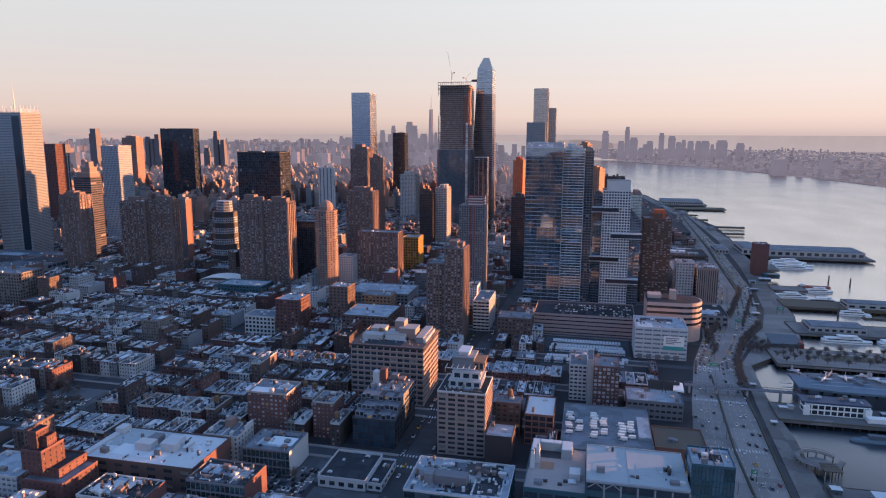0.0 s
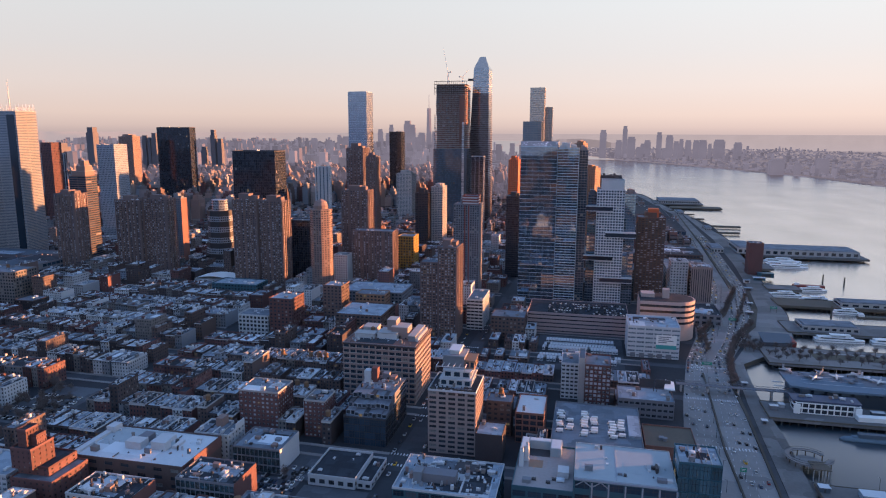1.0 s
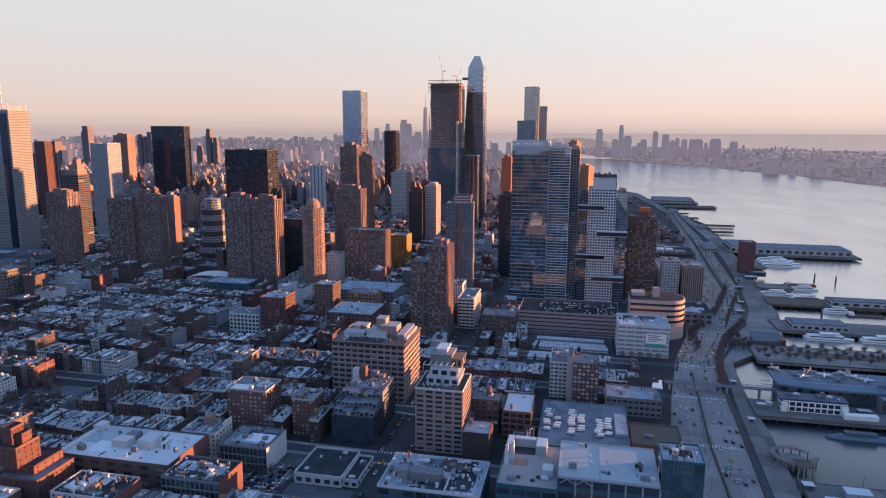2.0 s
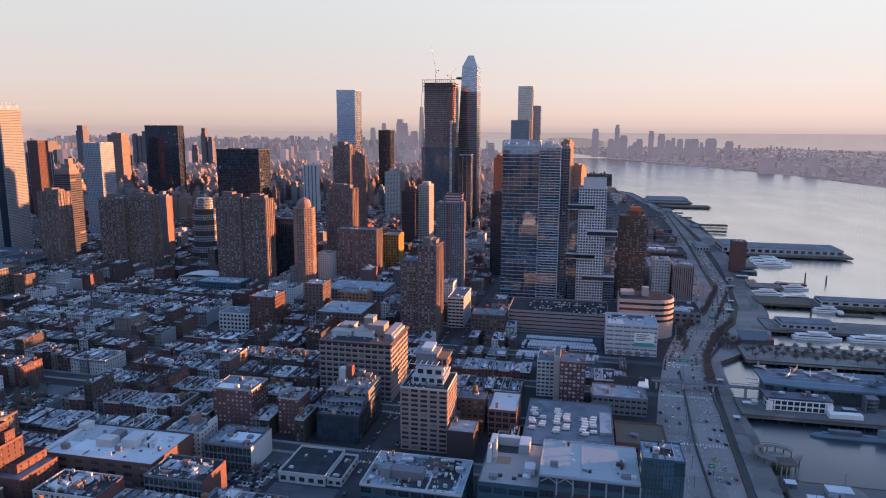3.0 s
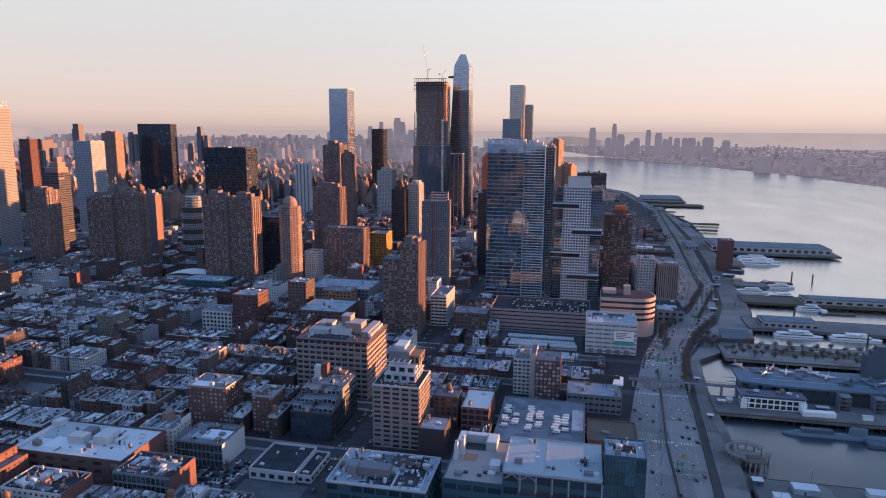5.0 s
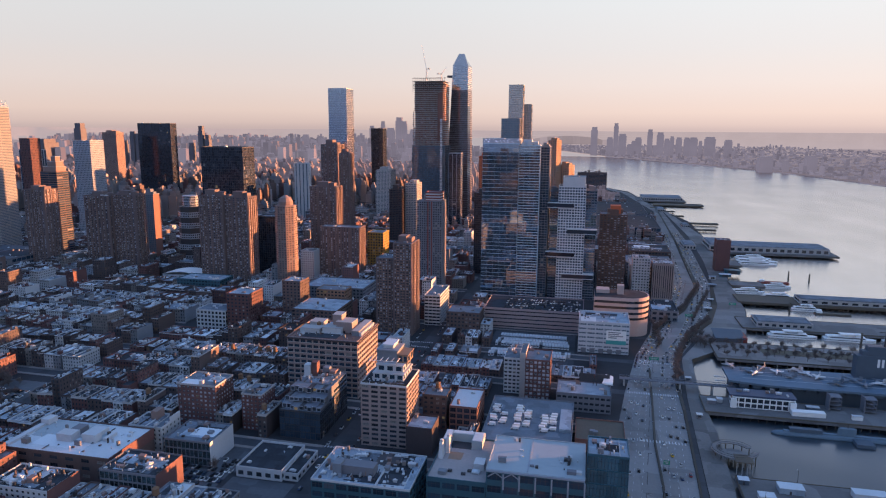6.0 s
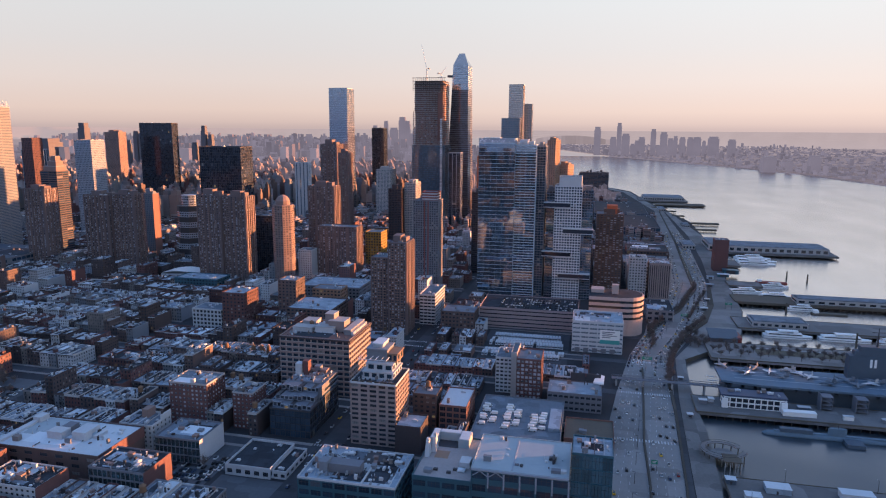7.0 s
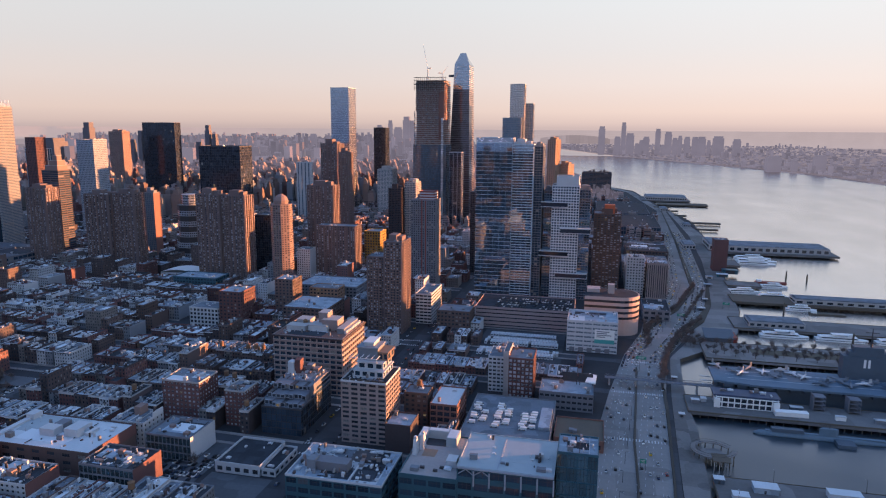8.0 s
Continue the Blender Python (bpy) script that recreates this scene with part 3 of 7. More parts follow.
def water_material():
    m, n, l, b = principled("river_water")
    co, tex, tex2, bp = n.new("ShaderNodeTexCoord"), n.new("ShaderNodeTexNoise"), n.new("ShaderNodeTexNoise"), n.new("ShaderNodeBump")
    tex.inputs["Scale"].default_value, tex.inputs["Detail"].default_value = 0.12, 4
    l.new(co.outputs["Object"], tex.inputs["Vector"])
    bp.inputs["Strength"].default_value, bp.inputs["Distance"].default_value = 0.02, 1.0
    l.new(tex.outputs[0], bp.inputs["Height"])
    l.new(bp.outputs[0], b.inputs["Normal"])
    b.inputs["Base Color"].default_value = (0.018, 0.034, 0.05, 1)
    b.inputs["Roughness"].default_value, b.inputs["Specular IOR Level"].default_value = 0.32, 0.7
    b.inputs["IOR"].default_value = 1.45
    gl, mx = n.new("ShaderNodeBsdfGlossy"), n.new("ShaderNodeMixShader")
    far_co, drift, tone, hue = n.new("ShaderNodeMapping"), n.new("ShaderNodeTexNoise"), n.new("ShaderNodeMapRange"), n.new("ShaderNodeHueSaturation")
    far_co.inputs["Scale"].default_value = (0.010, 0.0035, 1.0)
    drift.inputs["Scale"].default_value, drift.inputs["Detail"].default_value = 1.0, 6
    l.new(co.outputs["Object"], far_co.inputs["Vector"])
    l.new(far_co.outputs[0], drift.inputs["Vector"])
    l.new(drift.outputs[0], tone.inputs[0])
    tone.inputs[1].default_value, tone.inputs[2].default_value = 0.3, 0.7
    tone.inputs[3].default_value, tone.inputs[4].default_value = 0.90, 1.05
    hue.inputs["Color"].default_value = (0.90, 0.83, 0.775, 1)
    l.new(tone.outputs[0], hue.inputs["Value"])
    l.new(hue.outputs[0], gl.inputs["Color"])
    gl.inputs["Roughness"].default_value = 0.26
    lw, mr = n.new("ShaderNodeLayerWeight"), n.new("ShaderNodeMapRange")
    mr.inputs[1].default_value, mr.inputs[2].default_value = 0.58, 0.79
    mr.inputs[3].default_value, mr.inputs[4].default_value = 0.03, 0.76
    l.new(lw.outputs["Facing"], mr.inputs[0])
    l.new(mr.outputs[0], mx.inputs[0])
    l.new(bp.outputs[0], gl.inputs["Normal"])
    l.new(b.outputs[0], mx.inputs[1])
    l.new(gl.outputs[0], mx.inputs[2])
    l.new(mx.outputs[0], n["Material Output"].inputs["Surface"])
    return m


M["water"] = water_material()


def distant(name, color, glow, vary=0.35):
    """Land and towers many kilometres off, a plain pale backdrop with evening haze put in as glow."""
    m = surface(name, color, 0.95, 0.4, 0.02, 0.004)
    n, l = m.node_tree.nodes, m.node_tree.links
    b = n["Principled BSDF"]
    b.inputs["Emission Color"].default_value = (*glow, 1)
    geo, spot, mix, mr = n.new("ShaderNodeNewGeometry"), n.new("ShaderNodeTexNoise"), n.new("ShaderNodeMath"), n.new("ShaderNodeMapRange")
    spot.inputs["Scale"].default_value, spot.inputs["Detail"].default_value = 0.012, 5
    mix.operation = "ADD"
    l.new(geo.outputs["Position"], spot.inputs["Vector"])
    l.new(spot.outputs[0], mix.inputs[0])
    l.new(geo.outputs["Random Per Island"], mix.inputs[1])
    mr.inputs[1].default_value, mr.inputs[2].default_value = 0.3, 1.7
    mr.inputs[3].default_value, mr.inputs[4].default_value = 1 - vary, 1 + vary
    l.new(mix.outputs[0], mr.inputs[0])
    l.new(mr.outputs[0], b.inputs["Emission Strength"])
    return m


M["farland"] = distant("far_land_haze_glow", (0.035, 0.03, 0.03), (0.0458, 0.0355, 0.0387), 0.3)
M["fartower"] = distant("far_towers_haze_glow", (0.045, 0.038, 0.042), (0.0490, 0.0427, 0.0545), 0.3)
M["farther"] = distant("farther_land_haze_glow", (0.045, 0.04, 0.04), (0.0616, 0.0482, 0.0521), 0.3)
M["farthest"] = distant("farthest_land_haze_glow", (0.05, 0.045, 0.045), (0.0853, 0.0672, 0.0703), 0.25)
# bay: the bright sky on far water is put in as glow
M["bay"] = distant("far_bay_sky_glow", (0.05, 0.05, 0.055), (0.1185, 0.1027, 0.1027), 0.05)
M["midhaze"] = distant("city_blocks_haze_glow", (0.15, 0.125, 0.125), (0.0205, 0.0166, 0.0213), 0.5)
M["rim"] = distant("horizon_land_haze_glow", (0.04, 0.035, 0.035), (0.1248, 0.0995, 0.1003), 0.12)
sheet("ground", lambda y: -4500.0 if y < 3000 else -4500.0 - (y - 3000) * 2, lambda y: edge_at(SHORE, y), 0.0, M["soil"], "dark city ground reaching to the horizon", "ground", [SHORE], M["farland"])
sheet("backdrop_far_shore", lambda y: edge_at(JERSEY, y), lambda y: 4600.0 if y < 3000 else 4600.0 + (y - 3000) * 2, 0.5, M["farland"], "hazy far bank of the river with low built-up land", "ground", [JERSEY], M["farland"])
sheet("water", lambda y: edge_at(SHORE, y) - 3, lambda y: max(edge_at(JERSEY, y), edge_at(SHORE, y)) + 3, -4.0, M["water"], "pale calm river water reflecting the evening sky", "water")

# unseen ridge added on the far bank upstream, keeping low sun off the waterfront
ridge = Shape()
# heights dip where walls further inland should still catch the sun
RIDGE = [(-1400, 40), (-900, 84), (-500, 90), (-100, 88), (300, 92), (700, 80), (880, 75), (970, 90), (1080, 84), (1190, 76), (1300, 88), (1450, 86), (1600, 62), (1750, 20)]
for (ya, ha), (yb, hb) in zip(RIDGE, RIDGE[1:]):
    ridge.quad((1450, ya, 0.6), (1450, yb, 0.6), (1500, yb, hb), (1500, ya, ha))
    ridge.quad((1500, ya, ha), (1500, yb, hb), (2300, yb, hb * 0.8), (2300, ya, ha * 0.8))
    ridge.quad((2300, ya, ha * 0.8), (2300, yb, hb * 0.8), (2500, yb, 0.6), (2500, ya, 0.6))
thing("backdrop_ridge", ridge, M["soil"], "unseen dark ridge on the far river bank blocking the low sun", "hill", kind="structure")

# ---- streets ----
AVES = [(-110, 24), (-383, 24), (-640, 24), (-905, 26), (-1170, 26)]
STREETS = [405 + 80 * k for k in range(-5, 16)]


def strip(name, pts, material, label, z=0.15, category="road"):
    """A road along rows of (y, left x, right x)."""
    s = Shape()
    for (ya, la, ra), (yb, lb, rb) in zip(pts, pts[1:]):
        s.quad((la, ya, z), (ra, ya, z), (rb, yb, z), (lb, yb, z))
    return thing(name, s, material, label, category, kind="structure")


HIGHWAY = [(-300, 40, 104), (300, 56, 116), (400, 69, 125), (560, 88, 134), (660, 103, 143), (740, 123, 172), (830, 134, 201), (1000, 168, 226), (1400, 196, 246), (1900, 226, 249), (2450, 165, 188), (2640, 80, 104)]
strip("highway", HIGHWAY, M["highway"], "wide grey asphalt riverside highway", 0.2)
for ax, aw in AVES:
    strip("avenue", [(y, ax - aw / 2 + 4 + (y - 400) * 0.03, ax + aw / 2 - 4 + (y - 400) * 0.03) for y in (-300, 300, 1000, 1700, 2400)], M["asphalt"], "dark asphalt avenue between buildings", 0.25)
for sy in STREETS:
    s = Shape()
    hx = edge_at([(a, b) for a, b, c in HIGHWAY], sy) + 2
    ya, yb = sy + 0.02 * 1188, sy - 0.02 * (hx + 112)
    s.quad((-1300, ya - 5, 0.16), (hx, yb - 5, 0.16), (hx, yb + 5, 0.16), (-1300, ya + 5, 0.16))
    thing("street", s, M["asphalt"], "narrow dark asphalt cross street", "road", kind="structure")

# raised pavements along the near cross streets, broken where the avenues pass
for sy in STREETS[2:13]:
    for side in (-1, 1):
        s = Shape()
        for xa, xb in ((-98, 58), (-371, -122), (-628, -395), (-893, -652)):
            xa, xb = xa + (sy - 400) * 0.03, xb + (sy - 400) * 0.03
            k = len(s.v)
            for z in (0.1, 0.32):
                s.v += [(x, sy - 0.02 * (x + 112) + side * d, z) for x, d in ((xa, 5.1), (xb, 5.1), (xb, 8.4), (xa, 8.4))]
            s.f += [(k + 4, k + 5, k + 6, k + 7)] + [(k + i, k + (i + 1) % 4, k + 4 + (i + 1) % 4, k + 4 + i) for i in range(4)]
        thing("pavement", s, M["walkway"], "raised grey concrete pavement along a cross street", "pavement", kind="structure")

# ---- towers ----
T = "tower"
building("apartment_tower", -82, -36, 851, 880, 200, "tall blue glass apartment tower with pale floor bands", "slab", "tglass", fh=5.0, bw=7.7, wf=0.992, hf=0.90, category=T, deep=0.25, clut=2)
building("apartment_tower", -35.8, -10, 853, 880, 198, "tall grey glass apartment tower with pale floor bands", "slab", "tglass", fh=3.4, bw=6.5, wf=0.985, hf=0.80, category=T, deep=0.3, clut=2)
building("apartment_tower", -9.8, 1, 866, 905, 196, "narrow dark glass apartment tower", "grey", "lowglass", fh=3.3, bw=3.6, wf=0.9, hf=0.8, category=T, clut=1)
building("apartment_tower", 14, 48, 865, 900, 147, "white gridded apartment tower with dark recessed floors", "frame", "lowglass", fh=3.5, bw=3.4, wf=0.68, hf=0.64, category=T, clut=1)
building("apartment_tower", 48.2, 62, 872, 900, 142, "grey glass wing of a gridded apartment tower", "slate", "tglass", fh=3.5, bw=3.4, wf=0.9, hf=0.78, category=T, clut=1)
building("apartment_tower", 3, 13.8, 874, 900, 140, "grey side wing of a gridded apartment tower", "slate", "tglass", fh=3.5, bw=3.4, wf=0.9, hf=0.75, category=T, clut=1)
building("penthouse_block", 19, 47, 868, 895, 158.5, "white plain penthouse block on a tower roof", "white", "glass", z0=147.5, blank="NWSE", category="penthouse", foot=False, clut=1)
building("apartment_tower", 67, 101, 890, 925, 110, "dark rust-brown balconied apartment tower", "umber", "speck", fh=2.9, bw=4.2, wf=0.62, hf=0.42, category=T, clut=2, deep=0.8)
building("apartment_tower", -147, -127, 671, 702, 99, "brown brick apartment tower lit orange by the sun", "tower", "speck", fh=2.9, bw=3.4, wf=0.56, hf=0.56, category=T, clut=3, ribs=6.4)
building("apartment_tower", -167, -147.2, 674, 702, 82, "brown brick lower apartment tower wing", "tower", "speck", fh=2.9, bw=3.4, wf=0.56, hf=0.56, category=T, clut=3, ribs=6.4)
building("apartment_tower", -473, -437, 832, 856, 125, "brown brick apartment tower, its west side lit orange", "tower", "speck", fh=2.75, bw=3.2, wf=0.6, hf=0.56, category=T, clut=3, ribs=6.4)
building("apartment_tower", -436.8, -401, 836, 860, 124, "brown brick apartment tower, its west side lit orange", "tower", "speck", fh=2.75, bw=3.2, wf=0.6, hf=0.56, category=T, clut=4, ribs=6.4)
building("office_tower", -508, -441, 900, 935, 189, "black glass office tower", "steel", "dglass", fh=3.9, bw=3.0, wf=0.95, hf=0.93, category=T, deep=0.15, clut=2)
building("apartment_tower", -325, -265, 900, 925, 78, "brown ribbed apartment slab", "tower", "speck", fh=2.9, bw=4.0, wf=0.45, hf=0.6, category=T, clut=4, ribs=6.4)
building("apartment_tower", -359, -317, 948, 972, 131, "brown brick apartment tower with a sunlit edge", "tower", "speck", fh=2.9, bw=3.6, wf=0.5, hf=0.5, category=T, clut=4, ribs=6.4)
building("apartment_tower", -686, -645, 868, 892, 116, "brown brick twin apartment tower", "tower", "speck", fh=2.75, bw=3.2, wf=0.6, hf=0.56, category=T, clut=4, ribs=6.4)
building("apartment_tower", -644, -606, 876, 900, 118, "brown brick twin apartment tower", "tower", "speck", fh=2.75, bw=3.2, wf=0.6, hf=0.56, category=T, clut=4, ribs=6.4)
building("apartment_tower", -796, -761, 872, 900, 122, "brown ribbed apartment tower with sunlit top", "tower", "speck", fh=2.9, bw=3.0, wf=0.5, hf=0.65, category=T, clut=4, ribs=6.4)
building("hotel_tower", -808, -777, 920, 945, 146, "dark blue glass tower with a stepped crown and a sunlit side", "brown", "lowglass", fh=3.6, bw=15, wf=0.97, hf=0.6, category=T, clut=0, deep=0.2)
building("office_tower", -950, -911, 1160, 1199, 190, "white gridded tower with a sunlit side", "clad", "bglass", fh=3.5, bw=3.2, wf=0.62, hf=0.6, category=T, clut=3)
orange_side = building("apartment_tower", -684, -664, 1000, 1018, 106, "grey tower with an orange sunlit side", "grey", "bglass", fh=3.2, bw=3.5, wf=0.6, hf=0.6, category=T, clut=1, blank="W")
# brick side wall, its sunlit orange put into a rust-brown colour
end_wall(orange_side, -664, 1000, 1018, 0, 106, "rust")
building("office_tower", -424, -394, 905, 930, 89, "dark blue glass office block", "steel", "dglass", fh=3.6, bw=3.2, wf=0.95, hf=0.93, category=T, clut=2)
building("apartment_tower", -165, -132, 840, 868, 126, "slender grey apartment tower with red bands", "slate", "glass", fh=3.0, bw=3.0, wf=0.6, hf=0.6, category=T, clut=2)
building("penthouse_block", -154, -134, 842, 862, 137, "red and white striped penthouse block", "red", "white", fh=3.5, bw=20, wf=0.98, hf=0.5, z0=126.5, category="penthouse", foot=False, clut=0)
building("office_tower", -637, -601, 1500, 1515, 135, "pale blue slab tower with dark stripes", "white", "bglass", fh=3.6, bw=9, wf=0.3, hf=0.98, category=T, clut=1)
building("apartment_tower", -444, -411, 1200, 1235, 187, "tall brown apartment tower", "tower", "speck", fh=3.2, bw=3.6, wf=0.5, hf=0.55, category=T, clut=3, ribs=6.4)
building("apartment_tower", -389, -371, 1150, 1177, 173, "tall brown apartment tower, sunlit west side", "tower", "speck", fh=3.2, bw=3.6, wf=0.45, hf=0.5, category=T, clut=1, ribs=6.0)
building("office_tower", -527, -494, 1750, 1784, 217, "dark grey glass office tower", "steel", "dglass", fh=3.8, bw=3.5, wf=0.95, hf=0.93, category=T, clut=2)
building("apartment_tower", -311, -287, 1200, 1232, 106, "dark brown tower with a sunlit edge", "dark", "dglass", fh=3.2, bw=3.2, wf=0.7, hf=0.6, category=T, clut=1)
building("apartment_tower", -286, -264, 1222, 1262, 116, "blue glass tower with pale sunlit side", "concrete", "bglass", fh=3.3, bw=3.2, wf=0.75, hf=0.65, category=T, clut=2)
building("apartment_tower", -444, -407, 1531, 1572, 120, "pale ribbed apartment tower", "concrete", "bglass", fh=3.2, bw=3.6, wf=0.6, hf=0.6, category=T, clut=3)
building("office_tower", -1075, -982, 1530, 1556, 226, "black office slab with brown sunlit side", "dark", "dglass", fh=3.9, bw=3.6, wf=0.95, hf=0.93, category=T, clut=3)
building("apartment_tower", -127, -111, 1100, 1138, 173, "tower wrapped in orange safety netting", "orange", "glass", fh=3.2, bw=3.2, wf=0.4, hf=0.4, category=T, clut=1)
building("apartment_tower", -117, -96, 1000, 1026, 123, "slim dark blue glass tower", "steel", "dglass", fh=3.3, bw=3.2, wf=0.85, hf=0.75, category=T, clut=1)
building("office_block", -287, -261, 1000, 1032, 56, "yellow-clad gridded office block", "yellow", "glass", fh=4.2, bw=4.2, wf=0.6, hf=0.6, category="building", clut=2)
building("office_tower", -151, -109, 1560, 1588, 241, "grey glass tower in front of a slender one", "grey", "bglass", fh=4, bw=3.5, wf=0.85, hf=0.75, category=T, clut=1)
building("office_tower", -139, -106, 1590, 1625, 318, "slender pale silver glass tower", "concrete", "sglass", fh=4, bw=3.5, wf=0.85, hf=0.8, category=T, clut=1)
building("office_tower", -110, -91, 1650, 1680, 276, "slender dark rounded glass tower", "grey", "bglass", fh=4, bw=3.5, wf=0.85, hf=0.8, category=T, clut=1)
building("office_tower", -583, -536, 1590, 1640, 313, "tall blue-grey mirror glass office tower", "metal", "sglass", fh=4.2, bw=3.0, wf=0.95, hf=0.92, category=T, deep=0.1, clut=1)

building("office_tower", -978, -916, 940, 982, 248, "tall office tower screened with pale horizontal rods", "ceramic", "bglass", fh=2.6, bw=21, wf=0.98, hf=0.42, category=T, clut=0)
building("office_tower", -1042, -988, 880, 915, 152, "grey office tower with a sunlit side", "clad", "bglass", fh=3.8, bw=4, wf=0.8, hf=0.6, category=T, clut=2)

# ---- near blocks ----
B = "building"
building("office_block", -97, -64, 421, 455, 45, "pinkish concrete gridded block with a terraced white penthouse on top", "pinkstone", "glass", "tar_roof", fh=3.46, bw=6.4, wf=0.74, hf=0.58, west=4.3, single=True, deep=0.7, clut=0, cope="white", simple="E")
building("office_block", -187, -126, 497, 550, 48, "pinkish concrete factory block with wide dark windows", "pinkstone", "lowglass", "tar_roof", fh=4.4, bw=5.6, wf=0.8, hf=0.62, west=4.8, single=True, deep=0.8, clut=4, tank=True)
building("warehouse", -304, -225, 329, 372, 20, "dark brick warehouse with a white roof", "brown", "glass", "white_roof", fh=5, bw=12, wf=0.5, hf=0.45, clut=6, bits=34, single=True, blank="W")
pale_flats = building("apartment_block", -247, -222, 376, 397.5, 19, "white-walled apartment block with a raised party wall", "white", "glass", "grey_roof", fh=3.3, bw=3.6, wf=0.36, hf=0.52, west=4.2, single=True, clut=3, bits=14)
part("party_wall", Shape().box(-222.4, 386, 19.1, -221.8, 397.4, 23, True), M["white"], pale_flats)
part("stair_house", Shape().box(-238, 388, 19.03, -233, 396, 25), M["rose"], pale_flats)
low_glass = building("office_block", -215, -182, 369, 398, 16, "low glass-fronted block with a white end wall", "slate", "cubeglass", "grey_roof", fh=5, bw=3, wf=0.9, hf=0.85, clut=6, bits=16, single=True, blank="WE")
end_wall(low_glass, -182, 369, 398, 0, 17, "white")
building("apartment_block", -239, -208, 421, 446, 32, "brick apartment block with pale sills", "brick", "speck", fh=3.1, bw=3.4, wf=0.56, hf=0.52, cope="concrete", bits=14, single=True, clut=5)
building("apartment_block", -190, -174, 425, 446, 27, "dark red brick apartment block", "brick", "speck", fh=3.1, bw=3.4, wf=0.56, hf=0.52, cope="concrete", bits=8, single=True, clut=4)
building("shop_block", -160, -129, 362, 398, 6, "low block with a black roof and white parapet", "white", "glass", "tar_roof", fh=6, bw=6, wf=0.6, hf=0.5, single=True, clut=4, para=1.5)
building("shop_block", -128.6, -119, 364, 396, 4.5, "low annex with a black roof and white parapet", "white", "glass", "tar_roof", fh=4.5, bw=6, wf=0.6, hf=0.5, clut=3, para=1.2)
building("warehouse", -30, 3, 338, 390, 28, "low teal depot wing with a beige terrace roof", "teal", "lowglass", "limestone", fh=7, bw=8, wf=0.86, hf=0.5, single=True, clut=2)
building("warehouse", 3.2, 55.6, 338, 380, 37, "teal-fronted depot with a wide pale flat roof", "teal", "lowglass", "membrane", fh=7.4, bw=8.7, wf=0.86, hf=0.55, single=True, clut=1, bits=7, cope="membrane", para=0.5)
building("office_block", 56.5, 78, 345, 367, 48, "teal glass cube block with roof machinery", "teal", "cubeglass", "silver_roof", fh=8, bw=5.4, wf=0.97, hf=0.93, single=True, clut=6, bits=12)
building("apartment_block", -12, 2, 538, 565, 30, "white apartment block with a plain end wall", "white", "glass", fh=3.2, bw=3.6, wf=0.7, hf=0.5, single=True, clut=4, blank="W")
building("apartment_block", 7.2, 27, 521, 548, 36, "ochre and brick apartment block", "brick", "speck", fh=3.2, bw=3.6, wf=0.7, hf=0.65, single=True, clut=4)
building("lift_shaft_block", 2.2, 7, 526, 552, 39, "plain grey windowless concrete shaft block", "concrete", "glass", blank="NWES", clut=1)
building("steel_frame_building", -40, -20, 449, 484, 22, "open brown frame building with a white roof", "rust", "dglass", "white_roof", fh=4.5, bw=5, wf=0.8, hf=0.7, single=True, clut=2)
building("parking_garage", -57, 51, 723, 782, 22, "long banded concrete parking garage", "mauve", "dglass", "tar_roof", fh=4.4, bw=110, wf=0.99, hf=0.32, clut=0, deep=1.0)
depot = building("white_depot", 47, 96, 660, 702, 31, "white panelled depot with pale window bands", "white", "bglass", "silver_roof", fh=4.2, bw=8, wf=0.86, hf=0.36, single=True, clut=5, bits=20)
sign = part("wall_banner", Shape().box(74, 659.6, 10, 93, 659.9, 24, True), M["shipwhite"], depot, "white wall banner with a teal strip")
part("banner_strip", Shape().box(74, 659.4, 10, 93, 659.58, 14, True), surface("teal_banner", (0.06, 0.30, 0.30), 0.6, 0.1), sign)
for k, (u, v) in enumerate(((76, 88), (76, 86), (76, 90), (76, 84))):
    part("text_bar", Shape().box(u, 659.45, 21.6 - k * 1.8, v, 659.58, 22.5 - k * 1.8, True), M["grey"], sign)
for k in range(5):
    part("dock_door", Shape().box(50 + k * 8.5, 659.7, 0.3, 55 + k * 8.5, 659.95, 4.6, True), M["slate"], depot)
building("office_block", 137, 163, 897, 925, 47, "pale ribbed windowless telephone block", "pinkstone", "dglass", "silver_roof", fh=40, bw=2.6, wf=0.4, hf=0.92, clut=3, bits=12, deep=0.8)
building("brick_block", 250.5, 271, 1105, 1128, 49, "plain orange-brown brick block", "brick", "glass", blank="NWSE", clut=2)

building("office_tower", -1211, -1183, 1300, 1330, 190, "red-brown slab tower with a lit side", "brick", "dglass", fh=3.6, bw=4, wf=0.5, hf=0.6, category=T, clut=2)
for bx, by, r, h, turn in ((-15, 1300, 9, 197, -27), (8, 1312, 11, 151, -27)):
    tw = building("apartment_tower", bx - r, bx + r, by - r, by + r, h, "slender tower with a broad sunlit orange face", "buff", "glass", fh=3.2, bw=4.5, wf=0.4, hf=0.5, category=T, clut=1)
    tw.matrix_world = pose(bx, by, 0, 0, 0, turn) @ pose(-bx, -by, 0)
building("loft_block", -362, -327, 640, 666, 22, "white loft block with large dark windows", "white", "dglass", "grey_roof", fh=4.4, bw=4.4, wf=0.68, hf=0.62, single=True, clut=4, deep=0.6)
building("loft_block", -325, -299, 640, 672, 42, "orange brick loft block with a sunlit top", "brick", "glass", "silver_roof", fh=3.7, bw=4.2, wf=0.5, hf=0.5, clut=5)
